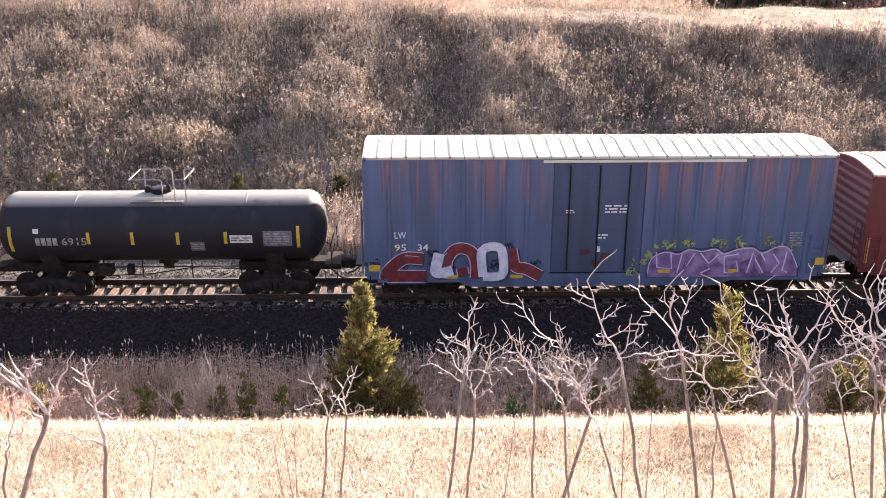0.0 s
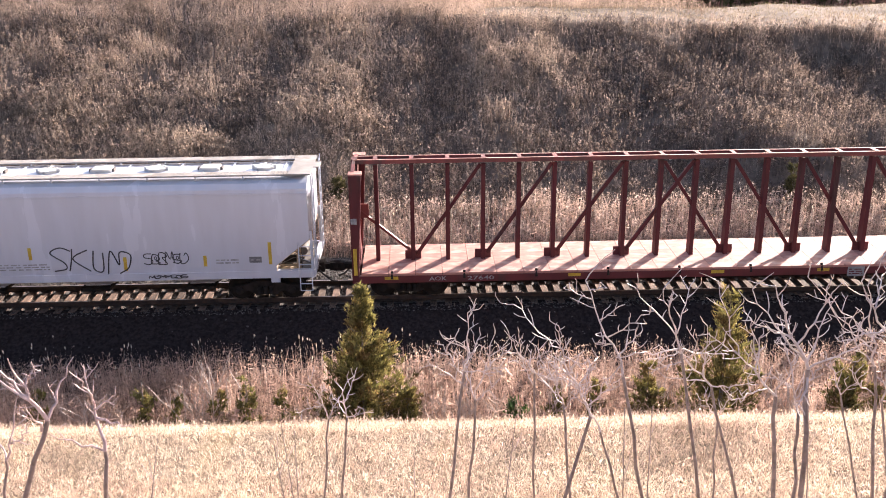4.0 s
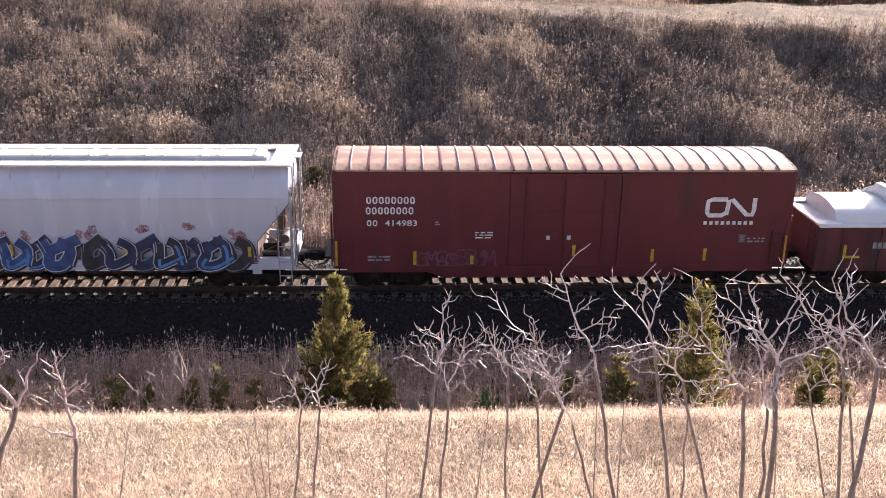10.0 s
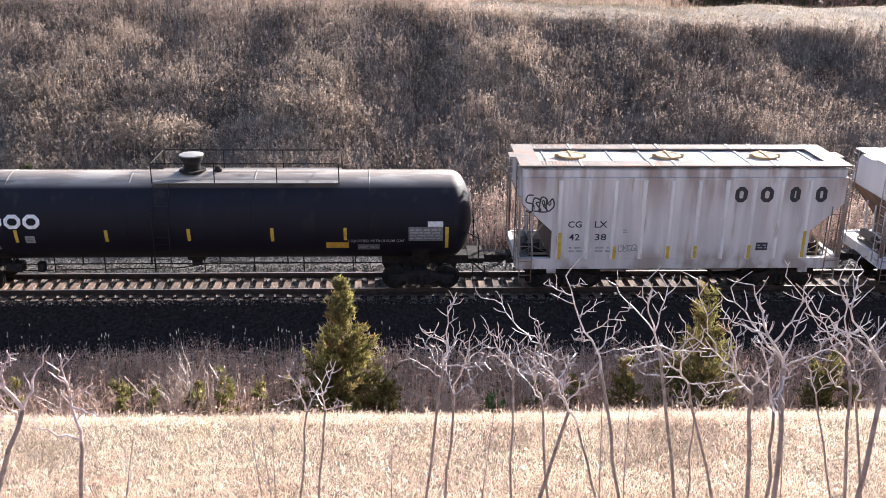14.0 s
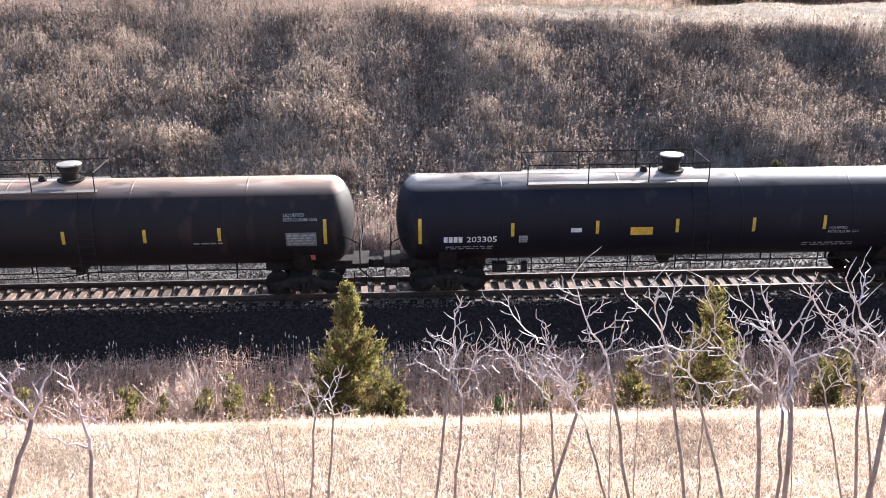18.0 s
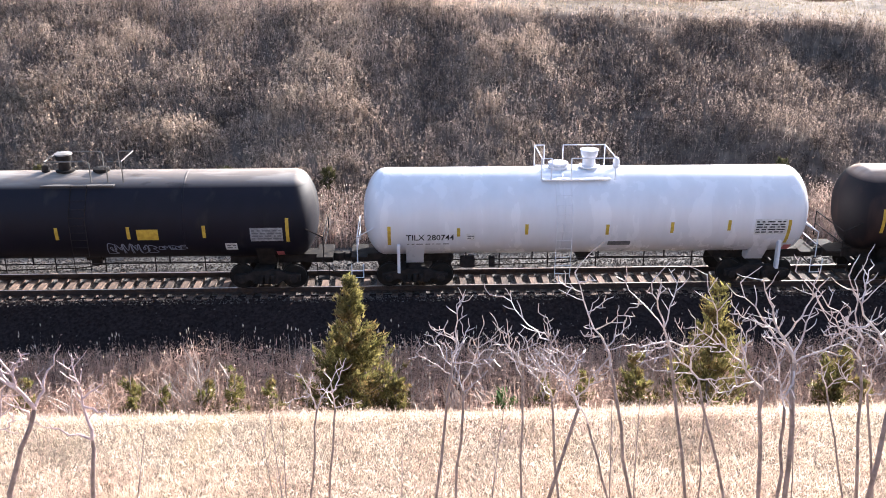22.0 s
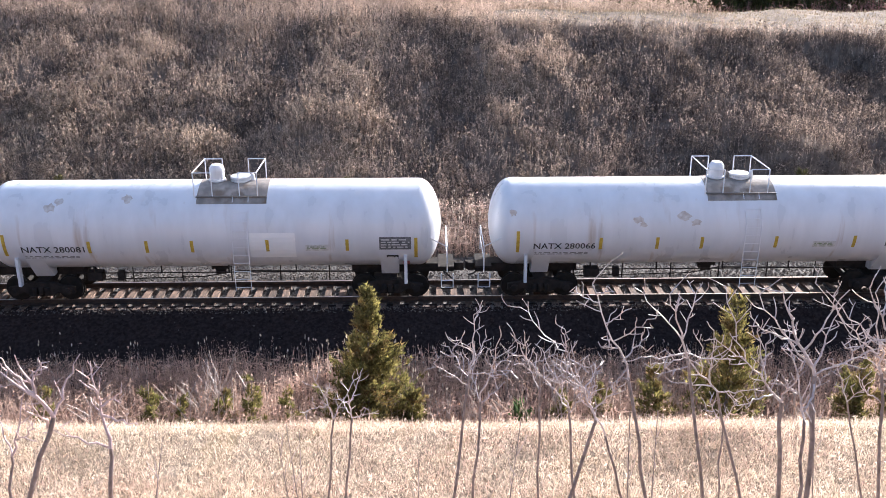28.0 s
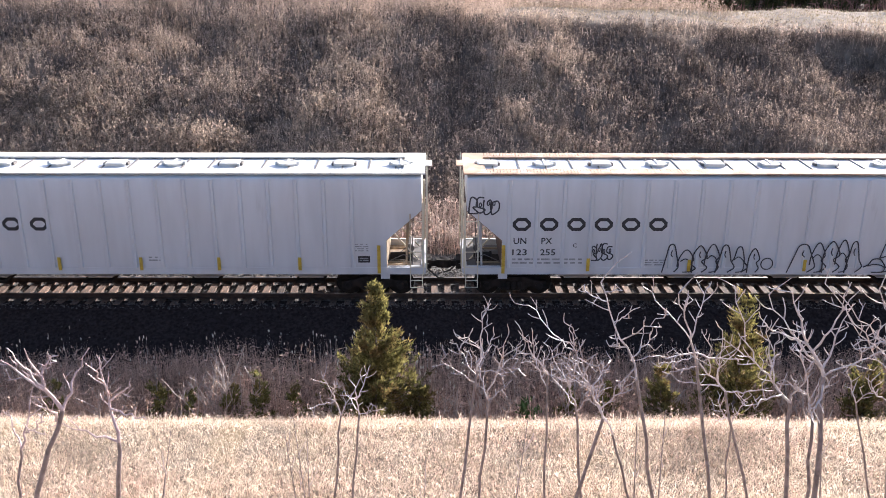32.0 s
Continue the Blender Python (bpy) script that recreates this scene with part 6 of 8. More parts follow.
# ---- gondola with white coil covers ----
gond = rolling_stock("gondola_car", "oxide-red gondola car carrying long white rounded covers", "gondola car", 77.22)
h = 8.37
for s in (-1, 1):
    a, b = sorted((s * 1.42, s * 1.5))
    boxes("side_wall", [(-h, h, a, b, .75, 2.36)], M["maroon_dark"], gond)
    a, b = sorted((s * 1.3, s * 1.56))
    boxes("top_rim", [(-h, h, a, b, 2.36, 2.44)], M["cover"], gond, "white painted rim")
    for x in np.linspace(-h + .9, h - .9, 12):
        boxes("side_stake", [(x - .05, x + .05, min(s * 1.5, s * 1.54), max(s * 1.5, s * 1.54), .8, 2.34)], M["maroon_dark"], gond)
    boxes("end_wall", [(min(s * (h - .1), s * h), max(s * (h - .1), s * h), -1.42, 1.42, .8, 2.4)], M["maroon"], gond)
    boxes("end_deck", [(min(s * (h - .75), s * (h + .1)), max(s * (h - .75), s * (h + .1)), -1.5, -1.1, 2.44, 2.5), (min(s * (h - .75), s * (h + .1)), max(s * (h - .75), s * (h + .1)), 1.1, 1.5, 2.44, 2.5),
                       (min(s * (h - .1), s * (h + .1)), max(s * (h - .1), s * (h + .1)), -1.1, 1.1, 2.44, 2.5), (min(s * (h - .8), s * (h - .1)), max(s * (h - .8), s * (h - .1)), -1.1, 1.1, 2.38, 2.42)], M["cover"], gond, "cream painted end ledge")
    ladder(gond, s * (h + .08), -1.4, -1.0, .9, 2.35, 5, M["maroon"])
    stirrup(gond, s * (h - .4), -1.52, .8, M["iron"])
boxes("floor", [(-h, h, -1.42, 1.42, .95, 1.05)], M["maroon"], gond)
boxes("underframe", [(-h + .3, h - .3, -.4, .4, .72, .95)], M["iron"], gond)
running_gear(gond, h, 1.85, .72, 77.22)


def hood(x0, x1, r, zc):
    bm = bmesh.new()
    arc = [(r * math.cos(a), zc + r * .44 * math.sin(a) ** .75) for a in np.linspace(0, math.pi, 21)]
    prism(bm, arc + [(q[0] * .96, max(q[1] - .05, zc - .02)) for q in reversed(arc)], x0, x1)
    for x in (x0, x1):
        prism(bm, [(q[0] * .97, q[1] - .02) for q in arc], x - .012, x + .012)
    return part("coil_cover", bm, M["cover"], gond, "white rounded steel cover", smooth=30)


covers = [hood(-7.72, -5.75, 1.3, 2.44), hood(-5.45, 4.85, 1.3, 2.44), hood(5.2, 7.6, 1.3, 2.44)]
for x in (-5.6, 5.02):
    bm = bmesh.new()
    prism(bm, [(-1.5, 2.42), (1.5, 2.42), (1.5, 2.7), (1.36, 2.78), (.95, 3.06), (.4, 3.3), (.28, 3.44), (-.28, 3.44), (-.4, 3.3), (-.95, 3.06), (-1.36, 2.78), (-1.5, 2.7)], x - .1, x + .1)
    box(bm, x - .24, x + .24, -1.53, -1.2, 2.445, 2.78)
    box(bm, x - .24, x + .24, 1.2, 1.53, 2.445, 2.78)
    part("saddle_frame", bm, M["cover"], gond, "tall white saddle between the covers")
for x in (-4.23, -1.6, 1.06, 3.69):
    for y in (-1.5, 1.4):
        boxes("cover_post", [(x - .04, x + .04, y, y + .1, 2.44, 2.74)], M["cover"], gond)
for x in (-4.72, 4.15):
    for y in (-1.4, 1.2):
        bm = bmesh.new()
        lathe(bm, [(2.42, .12), (2.5, .12), (2.52, .07), (2.82, .07), (2.84, .09), (2.93, .05)], 10, "z", (x, y, 0))
        part("lifting_bollard", bm, M["maroon"] if y > 0 else M["iron"], gond, "dark upright bollard")
for x, y in ((-4.1, -.4), (3.2, -.3)):
    bars("lifting_bail", [[(x, y, 3.1), (x + .35, y + .1, 3.36), (x + .1, y + .5, 3.24), (x, y, 3.1)]], .025, M["cover"], gond)
badge = decal("label_plate", covers[1], -3.95, -3.05, 2.6, 2.87, M["placard"], -1.25, "framed maker's plate")
decal("plate_field", badge, -3.91, -3.09, 2.625, 2.845, M["cover"], -1.252)
bm = bmesh.new()
ribbon(bm, [(-3.5 + .3 * math.cos(a), 2.735 + .06 * math.sin(a)) for a in (6.283 * k / 16 for k in range(16))], .045, -1.27, True)
part("plate_oval", bm, M["placard"], badge, "dark oval mark")
decal("label_plate", covers[1], 4.35, 4.7, 2.6, 2.85, M["orange"], -1.25, "tan panel on the cover")
letter_blocks(gond, 4, -6.43, -5.71, 1.6, 1.82, LF, -1.545)
letter_blocks(gond, 4, -5.49, -4.81, 1.6, 1.78, LF, -1.545)
bm = bmesh.new()
ribbon(bm, [(4.0, 2.2), (3.5, 2.2), (3.36, 2.12), (3.35, 1.8), (3.42, 1.68), (3.85, 1.68), (4.0, 1.76)], .14, -1.552)
ribbon(bm, [(4.0, 1.7), (4.06, 2.14), (4.18, 2.18), (4.68, 1.7), (4.86, 1.7), (4.9, 1.86), (4.9, 2.24)], .14, -1.552)
part("emblem", bm, LF, gond, "grey rounded line emblem")
letter_blocks(gond, 9, 3.1, 5.04, 1.35, 1.48, LF, -1.545, gap=.4)
data_panel(gond, 5.35, 5.77, 1.33, 1.66, -1.545, M["placard"], LF, 2)
for x in (-5.3, -1.9, 1.39, 4.69):
    decal("reflector", gond, x - .23, x + .23, .98, 1.08, M["yellow"], -1.545, "yellow reflective strip")
for x, s in ((-7.43, 1), (6.86, -1)):
    a, b = sorted((x, x + s * .6))
    decal("reflector", gond, a, b, 1.25, 1.34, M["yellow"], -1.545, "yellow reflective strip")
    a, b = sorted((x, x + s * .1))
    decal("reflector", gond, a, b, 1.34, 1.72, M["yellow"], -1.545, "yellow reflective strip")

# ---- centre-beam flat car ----
beam = rolling_stock("centerbeam_flatcar", "empty red center-beam flat car with trussed spine and bulkheads", "flat car", 117.66)
h = 11.28
n = 24
bm = bmesh.new()
box(bm, 0, 2 * (h - .3) / n - .012, -1.46, 1.46, .99, 1.07)
plate = mesh_of("deck_plate", bm, M["deck"])
for i in range(n):
    put("deck_plate", plate, beam, pose(-h + .3 + i * 2 * (h - .3) / n, 0, 0))
for s in (-1, 1):
    a, b = sorted((s * 1.4, s * 1.48))
    boxes("side_sill", [(-h, h, a, b, .74, .985)], M["maroon"], beam, "dark red side sill")
boxes("center_sill", [(-h, h, -.3, .3, .6, .985)], M["maroon"], beam)
for x in np.linspace(-h + 1, h - 1, 14):
    boxes("crossbearer", [(x - .06, x + .06, -1.4, 1.4, .8, .985)], M["maroon"], beam)
# bulkheads with pierced plates
for s in (-1, 1):
    k = s * (h - .12)
    bm = bmesh.new()
    for y in (-1.5, 1.34):
        prism(bm, [(k + s * .12, .8), (k + s * .12, 4.5), (k - s * .3, 4.5), (k - s * .08, .8)], y, y + .16, "y")
    box(bm, k - .1, k + .1, -.16, .16, .8, 4.72)
    box(bm, k - .105, k + .105, -1.3, 1.3, .82, 1.1)
    part("bulkhead", bm, M["beam_shaded_red"], beam, "tall red end bulkhead")
    # cap plates in the pale deck colour, to look sunlit
    for y in (-1.52, 1.12):
        boxes("bulkhead_cap", [(min(k + s * .13, k - s * .31), max(k + s * .13, k - s * .31), y, y + .4, 4.503, 4.56)], M["deck"], beam, "cap plate coloured pale for its sunlit top")
    boxes("bulkhead_sheet", [(min(k - s * .04, k - s * .06), max(k - s * .04, k - s * .06), -1.34, 1.34, 1.1, 4.5)], M["red"], beam, "scuffed red end sheet")
    for y0, y1 in ((-1.28, -.18), (.18, 1.28)):
        ym = (y0 + y1) / 2
        boxes("lattice_post", [(k - .07, k + .07, ym - .055, ym + .055, 1.1, 4.5)], M["maroon"], beam)
        for i in range(6):
            z = 1.5 + .54 * i
            boxes("lattice_rung", [(k - .03, k + .03, y0, ym - .055, z, z + .05)], M["beam_shaded_red"], beam)
            boxes("lattice_rung", [(k - .03, k + .03, ym + .055, y1, z + .1, z + .15)], M["beam_shaded_red"], beam)
        e = 1 if y0 > 0 else -1
        bm = bmesh.new()
        tube(bm, [(k, e * 1.3, 4.5), (k, e * .16, 4.68)], .075, 4)
        part("bulkhead_header", bm, M["red"], beam)
        bm = bmesh.new()
        tube(bm, [(k - s * .09, e * 1.25, 1.2), (k - s * .09, e * .2, 3.4)], .04, 4)
        part("bulkhead_brace", bm, M["maroon"], beam)
    decal("label_plate", beam, k - .1, k + .1, 2.85, 3.05, LF, -1.51, "small framed mark")
    decal("reflector", beam, k - .06, k + .06, 1.05, 2.0, M["yellow"], -1.51, "yellow reflective strip")
cols = [-10.45 + 1.222 * i for i in range(18)]
for i, x in enumerate(cols):
    bm = bmesh.new()
    w = .07
    v = []
    for yy, z in ((.19, 1.07), (.13, 4.5)):
        v.append([bm.verts.new(p) for p in ((x - w, -yy, z), (x + w, -yy, z), (x + w, yy, z), (x - w, yy, z))])
    for j in range(4):
        bm.faces.new((v[0][j], v[0][(j + 1) % 4], v[1][(j + 1) % 4], v[1][j]))
    bm.faces.new(v[0])
    bm.faces.new(v[1])
    part("column", bm, M["beam_shaded_red"], beam)
for i in (1, 3, 5, 7, 10, 12, 14, 16):
    x, s = cols[i], 1 if i < 9 else -1
    boxes("gusset", [(x - .28, x + .28, -.03, .03, 1.07, 1.38)], M["maroon"], beam)
    bm = bmesh.new()
    tube(bm, [(x + s * .15, 0, 1.25), (cols[i + 2 * s] - s * .1, 0, 4.45)], .085, 4)
    part("diagonal_brace", bm, M["beam_shaded_red"], beam)
for s in (-1, 1):
    bm = bmesh.new()
    tube(bm, [(s * 9.1, 0, 1.2), (s * (h - .2), 0, 2.9)], .06, 4)
    part("diagonal_brace", bm, M["red"], beam)
    boxes("gusset", [(s * (h - .35) - .2, s * (h - .35) + .2, -.03, .03, 2.6, 3.1)], M["red"], beam)
for s in (-1, 1):
    a, b = sorted((s * .22, s * .3))
    boxes("top_chord", [(-h + .1, h - .1, a, b, 4.58, 4.72)], M["red"], beam)
    # thin pale strip paints the sunlit top of each chord rail
    boxes("lit_chord_top", [(-h + .1, h - .1, a, b, 4.72, 4.726)], M["deck"], beam, "thin strip coloured pale for the sunlit top of the rail")
boxes("chord_web", [(-h + .1, h - .1, -.22, .22, 4.6, 4.64)], M["red"], beam, "recessed web between the top rails")
for x in cols + [h - .5]:
    boxes("chord_tie", [(x - .07, x + .07, -.24, .24, 4.6, 4.73)], M["red"], beam)
for a, b in ((-10.2, -9.74), (-3.98, -3.56), (.9, 1.35), (4.55, 4.97), (9.27, 9.7)):
    decal("reflector", beam, a, b, .86, .97, M["yellow"], -1.48, "yellow reflective strip")
lettering(beam, "AOK", -8.7, -8.1, .8, .95, LF, -1.48)
lettering(beam, "27640", -7.4, -6.5, .8, .95, LF, -1.48)
data_panel(beam, 5.6, 6.18, .66, 1.0, -1.485, LF, M["maroon"], 1)
for x in cols[::2]:
    bars("lashing_winch", [[(x + .5, -1.5, .88), (x + .5, -1.38, 1.13)]], .045, M["iron"], beam)
running_gear(beam, h, 1.9, .62, 117.66)


# ---- track: ties, plates, stones ----
bm = bmesh.new()
box(bm, -.115, .115, -1.3, 1.3, -.36, -.18)
bmesh.ops.bevel(bm, geom=bm.edges[:], offset=.012, segments=1)
TIE = mesh_of("tie", bm, M["tie"])
bm = bmesh.new()
box(bm, -.1, .1, -.18, .18, -.18, -.165)
for sx in (-.07, .07):
    for sy in (-.1, .1):
        box(bm, sx - .012, sx + .012, sy - .012, sy + .012, -.166, -.14)
PLATE = mesh_of("tie_plate", bm, M["steel_rail"])
r = random.Random(3)
far_ties = bmesh.new()
for i in range(-655, 656):
    x = i * .495 + r.uniform(-.03, .03)
    if abs(x) < 36:
        t = put("tie", TIE, ballast, pose(x, r.uniform(-.04, .04), r.uniform(-.012, .004), 0, 0, r.uniform(-1.2, 1.2)))
        if abs(x) < 24:
            for s in (-1, 1):
                put("tie_plate", PLATE, t, pose(0, s * .7525, 0))
    else:
        box(far_ties, x - .115, x + .115, -1.3, 1.3, -.36, -.18)
part("tie_run", far_ties, M["tie"], ballast)["kind"] = "stuff"

OCTA = np.array([(1, 0, 0), (-1, 0, 0), (0, 1, 0), (0, -1, 0), (0, 0, 1), (0, 0, -1)], float)
OCTF = np.array([(0, 2, 4), (2, 1, 4), (1, 3, 4), (3, 0, 4), (2, 0, 5), (1, 2, 5), (3, 1, 5), (0, 3, 5)])


def stones(name, n, x0, x1, y0, y1, zf, lo, hi, material, label, skip_ties=False):
    x, y = rng.uniform(x0, x1, n), rng.uniform(y0, y1, n)
    if skip_ties:
        off = np.abs((x / .495) - np.round(x / .495)) * .495
        keep = (off > .12) & (np.abs(np.abs(y) - .7525) > .08)
        x, y = x[keep], y[keep]
        n = len(x)
    k = rng.uniform(lo, hi, (n, 1, 1)) * rng.uniform(.6, 1.2, (n, 1, 3))
    v = OCTA[None] * k + rng.normal(0, .18, (n, 6, 3)) * k
    a = rng.uniform(0, 6.28, n)
    c, s = np.cos(a)[:, None], np.sin(a)[:, None]
    vx, vy = v[..., 0] * c - v[..., 1] * s, v[..., 0] * s + v[..., 1] * c
    z = zf(x, y)
    out = np.stack([vx + x[:, None], vy + y[:, None], v[..., 2] * .8 + z[:, None]], -1).reshape(-1, 3)
    f = (OCTF[None] + 6 * np.arange(n)[:, None, None]).reshape(-1, 3)
    return tagged(put(name, soup(name, out, f, material), at=ON_GRADE), label, "gravel", kind="stuff")


BED_Y, BED_Z = [-6.3, -5.0, -3.15, -1.62, -1.4, -1.2, -.92], [-1.16, -1.18, -1.12, -.33, -.225, -.188, -.235]
M["stone"] = surf("ballast_stone", (0.05, 0.042, 0.037), (0.125, 0.106, 0.094), 9, 0.9, bump=0.3, rnd=0.4, isle=True)
# near-black stone colour for the near shoulder, darker than the other ballast
M["stone_dark"] = surf("near_black_stone", (0.019, 0.0145, 0.014), (0.038, 0.029, 0.028), 9, 0.98, bump=0.3, rnd=0.35, isle=True, spec=0.0)
stones("ballast_stones", 24000, -30, 30, -.95, 1.35, lambda x, y: -.275 + 0 * x, .022, .05, M["stone"], "loose grey crushed stones between the ties", True)
stones("ballast_stones", 30000, -32, 34, 1.3, 4.7, lambda x, y: np.interp(y, [1.3, 1.75, 3.2, 4.6], [-.21, -.2, -.36, -.5]), .022, .055, M["stone"], "loose grey crushed stones beside the track")
stones("ballast_stones", 25000, -30, 30, -6.2, -.92, lambda x, y: np.interp(y, BED_Y, BED_Z), .02, .05, M["stone_dark"], "near-black ballast stones on the shoulder")
stones("ballast_stones", 260, -30, 30, -4.4, -1.6, lambda x, y: np.interp(y, BED_Y, BED_Z) + .02, .025, .05, M["stone"], "scattered pale stones on the shoulder")
stones("ballast_stones", 2600, -30, 30, -1.52, -1.2, lambda x, y: np.interp(y, BED_Y, BED_Z) + .012, .02, .045, M["stone"], "grey crushed stones along the near tie ends")
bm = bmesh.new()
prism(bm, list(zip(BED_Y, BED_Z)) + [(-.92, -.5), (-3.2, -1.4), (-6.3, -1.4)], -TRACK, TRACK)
sh = part("ballast_shoulder", bm, M["stone_dark"], None, at=ON_GRADE)
tagged(sh, "near-black stone shoulder sloping down from the track", "ballast", kind="structure")


# ---- dry plants ----
def blades(x, y, z, h, w, lean, heads=0, head=.05, head_n=4, leaf=0):
    """Stalks as bent slivers, with leaves and seed heads of small triangles."""
    n = len(x)
    a = rng.uniform(0, 6.283, n)
    dx, dy = np.cos(a) * w / 2, np.sin(a) * w / 2
    b = rng.uniform(0, 6.283, n)
    lx, ly = np.cos(b) * lean * h, np.sin(b) * lean * h
    p0 = np.stack([x - dx, y - dy, z], 1)
    p1 = np.stack([x + dx, y + dy, z], 1)
    m0 = np.stack([x + lx * .35 - dx * .7, y + ly * .35 - dy * .7, z + h * .55], 1)
    m1 = np.stack([x + lx * .35 + dx * .7, y + ly * .35 + dy * .7, z + h * .55], 1)
    tp = np.stack([x + lx, y + ly, z + h * (1 - .3 * np.abs(lean))], 1)
    v = np.stack([p0, p1, m0, m1, tp], 1).reshape(-1, 3)
    k = 5 * np.arange(n)[:, None, None]
    f = (np.array([(0, 1, 2), (1, 3, 2), (2, 3, 4)])[None] + k).reshape(-1, 3)
    vs, fs, base = [v], [f], len(v)
    if heads:
        pick = np.where(rng.random(n) < heads)[0]
        for _ in range(head_n):
            c = tp[pick] + rng.normal(0, head * .55, (len(pick), 3)) - np.array([0, 0, 1]) * rng.uniform(0, head * 2.2, (len(pick), 1))
            t = c[:, None] + rng.normal(0, head * .62, (len(pick), 3, 3)) * np.array([.8, .8, .95])
            vs.append(t.reshape(-1, 3))
            fs.append(np.arange(len(pick) * 3).reshape(-1, 3) + base)
            base += len(pick) * 3
    for _ in range(leaf):
        g = rng.uniform(.15, .8, (n, 1))
        c = np.stack([x, y, z], 1) * (1 - g) + tp * g
        d = rng.normal(0, 1, (n, 3)) * np.array([1, 1, .5])
        d = d / np.linalg.norm(d, axis=1, keepdims=True) * (h * rng.uniform(.12, .3, n))[:, None]
        q = rng.normal(0, 1, (n, 3)) * w[:, None] * .6
        t = np.stack([c - q, c + q, c + d], 1)
        vs.append(t.reshape(-1, 3))
        fs.append(np.arange(n * 3).reshape(-1, 3) + base)
        base += n * 3
    return np.concatenate(vs), np.concatenate(fs)


def field(name, label, category, n, x0, x1, y0, y1, h, w, lean, material, density=None, clump=0, **kw):
    x, y = rng.uniform(x0, x1, n), rng.uniform(y0, y1, n)
    if clump:
        m = n // 7
        i = rng.integers(0, m, n)
        x, y = x[i] + rng.normal(0, clump, n), y[i] + rng.normal(0, clump, n)
    if density is not None:
        keep = rng.random(n) < density(x, y)
        x, y = x[keep], y[keep]
    n = len(x)
    z = land(x, y) - .02
    hh = rng.uniform(*h, n) * (1 + .35 * fbm(x, y, 2.2, 2, 9))
    v, f = blades(x, y, z, hh, rng.uniform(*w, n), rng.uniform(*lean, n), **kw)
    return tagged(put(name, soup(name, v, f, material)), label, category, kind="stuff")


def cattails(name, label, n, x0, x1, y0, y1, h, seed):
    """Thin stalks, each with one upright spindle-shaped head."""
    x, y = rng.uniform(x0, x1, n), rng.uniform(y0, y1, n)
    keep = rng.random(n) < np.clip(.5 + .9 * fbm(x, y, 3, 2, seed), .1, 1)
    x, y = x[keep], y[keep]
    n = len(x)
    z, hh = land(x, y) - .02, rng.uniform(*h, n)
    v, f = blades(x, y, z, hh, rng.uniform(.009, .013, n), rng.uniform(0, .1, n))
    tip = v.reshape(-1, 5, 3)[:, 4]
    k = np.stack([rng.uniform(.014, .024, n)] * 2 + [rng.uniform(.05, .085, n)], 1)[:, None]
    hv = (OCTA[None] * k + tip[:, None]).reshape(-1, 3)
    hf = (OCTF[None] + 6 * np.arange(n)[:, None, None]).reshape(-1, 3) + len(v)
    return tagged(put(name, soup(name, np.concatenate([v, hv]), np.concatenate([f, hf]), M["reed_fluff"])), label, "reeds", kind="stuff")


def straw(name, c1, c2, tr=.35, rnd=.45):
    return surf(name, c1, c2, 2.2, .85, bump=0, rnd=rnd, isle=True, translucent=tr, c3=tuple(.78 * q for q in c1), c3scale=.35, c3cut=.56, spec=.2)


M["straw"] = straw("pale_straw", (.63, .52, .41), (.80, .69, .56), .45, .42)
M["straw_pink"] = straw("pinkish_straw", (.52, .385, .315), (.68, .53, .445), .45)
M["weed"] = straw("dead_weed", (.25, .188, .15), (.455, .353, .288), .5)
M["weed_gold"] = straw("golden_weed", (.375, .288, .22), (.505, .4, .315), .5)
M["crest_straw"] = straw("pink_brown_straw", (.38, .285, .235), (.52, .40, .335), .4)
M["bench_straw"] = straw("golden_bench_straw", (.275, .21, .135), (.385, .30, .205), .25)
# darker copy of the weed colour, for the shaded parts of the hill
M["weed_shaded"] = straw("shaded_weed", (.115, .09, .078), (.195, .15, .128), .3)
M["reed"] = straw("dry_reed", (.46, .32, .255), (.66, .48, .39), .55)
M["reed_fluff"] = straw("reed_fluff", (.72, .64, .54), (.85, .78, .68), .5, .2)
M["twig_red"] = straw("red_brown_twig", (.17, .09, .075), (.28, .16, .13), .1)

hillside = lambda x, y: np.clip(.8 + .4 * fbm(x, y, 2.6, 3, 4) - .4 * np.clip((x - 4) / 10, 0, 1), .3, 1) * np.where(y > 22.6 + .4 * fbm(x, y, 2, 2, 77), x < 2, 1)
field("dry_weeds", "brown dead goldenrod and grass covering the far hillside", "dry grass", 74000, -29, 29, 6.2, 30, (.35, .9), (.008, .015), (0, .45), M["weed"], hillside,
      clump=.15, heads=.9, head=.036, head_n=12, leaf=5)
# shade of the gullies and the east knoll, put into darker weeds
field("dry_weeds", "dead weeds coloured darker for the shade in the hillside hollows", "dry grass", 38000, -27, 29, 6.2, 22.4, (.35, .8), (.012, .025), (0, .4), M["weed_shaded"],
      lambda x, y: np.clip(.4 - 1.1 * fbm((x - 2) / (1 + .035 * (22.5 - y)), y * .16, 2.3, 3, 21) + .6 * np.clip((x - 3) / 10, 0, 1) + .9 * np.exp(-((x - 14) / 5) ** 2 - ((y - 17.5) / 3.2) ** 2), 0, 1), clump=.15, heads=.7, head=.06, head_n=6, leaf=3)
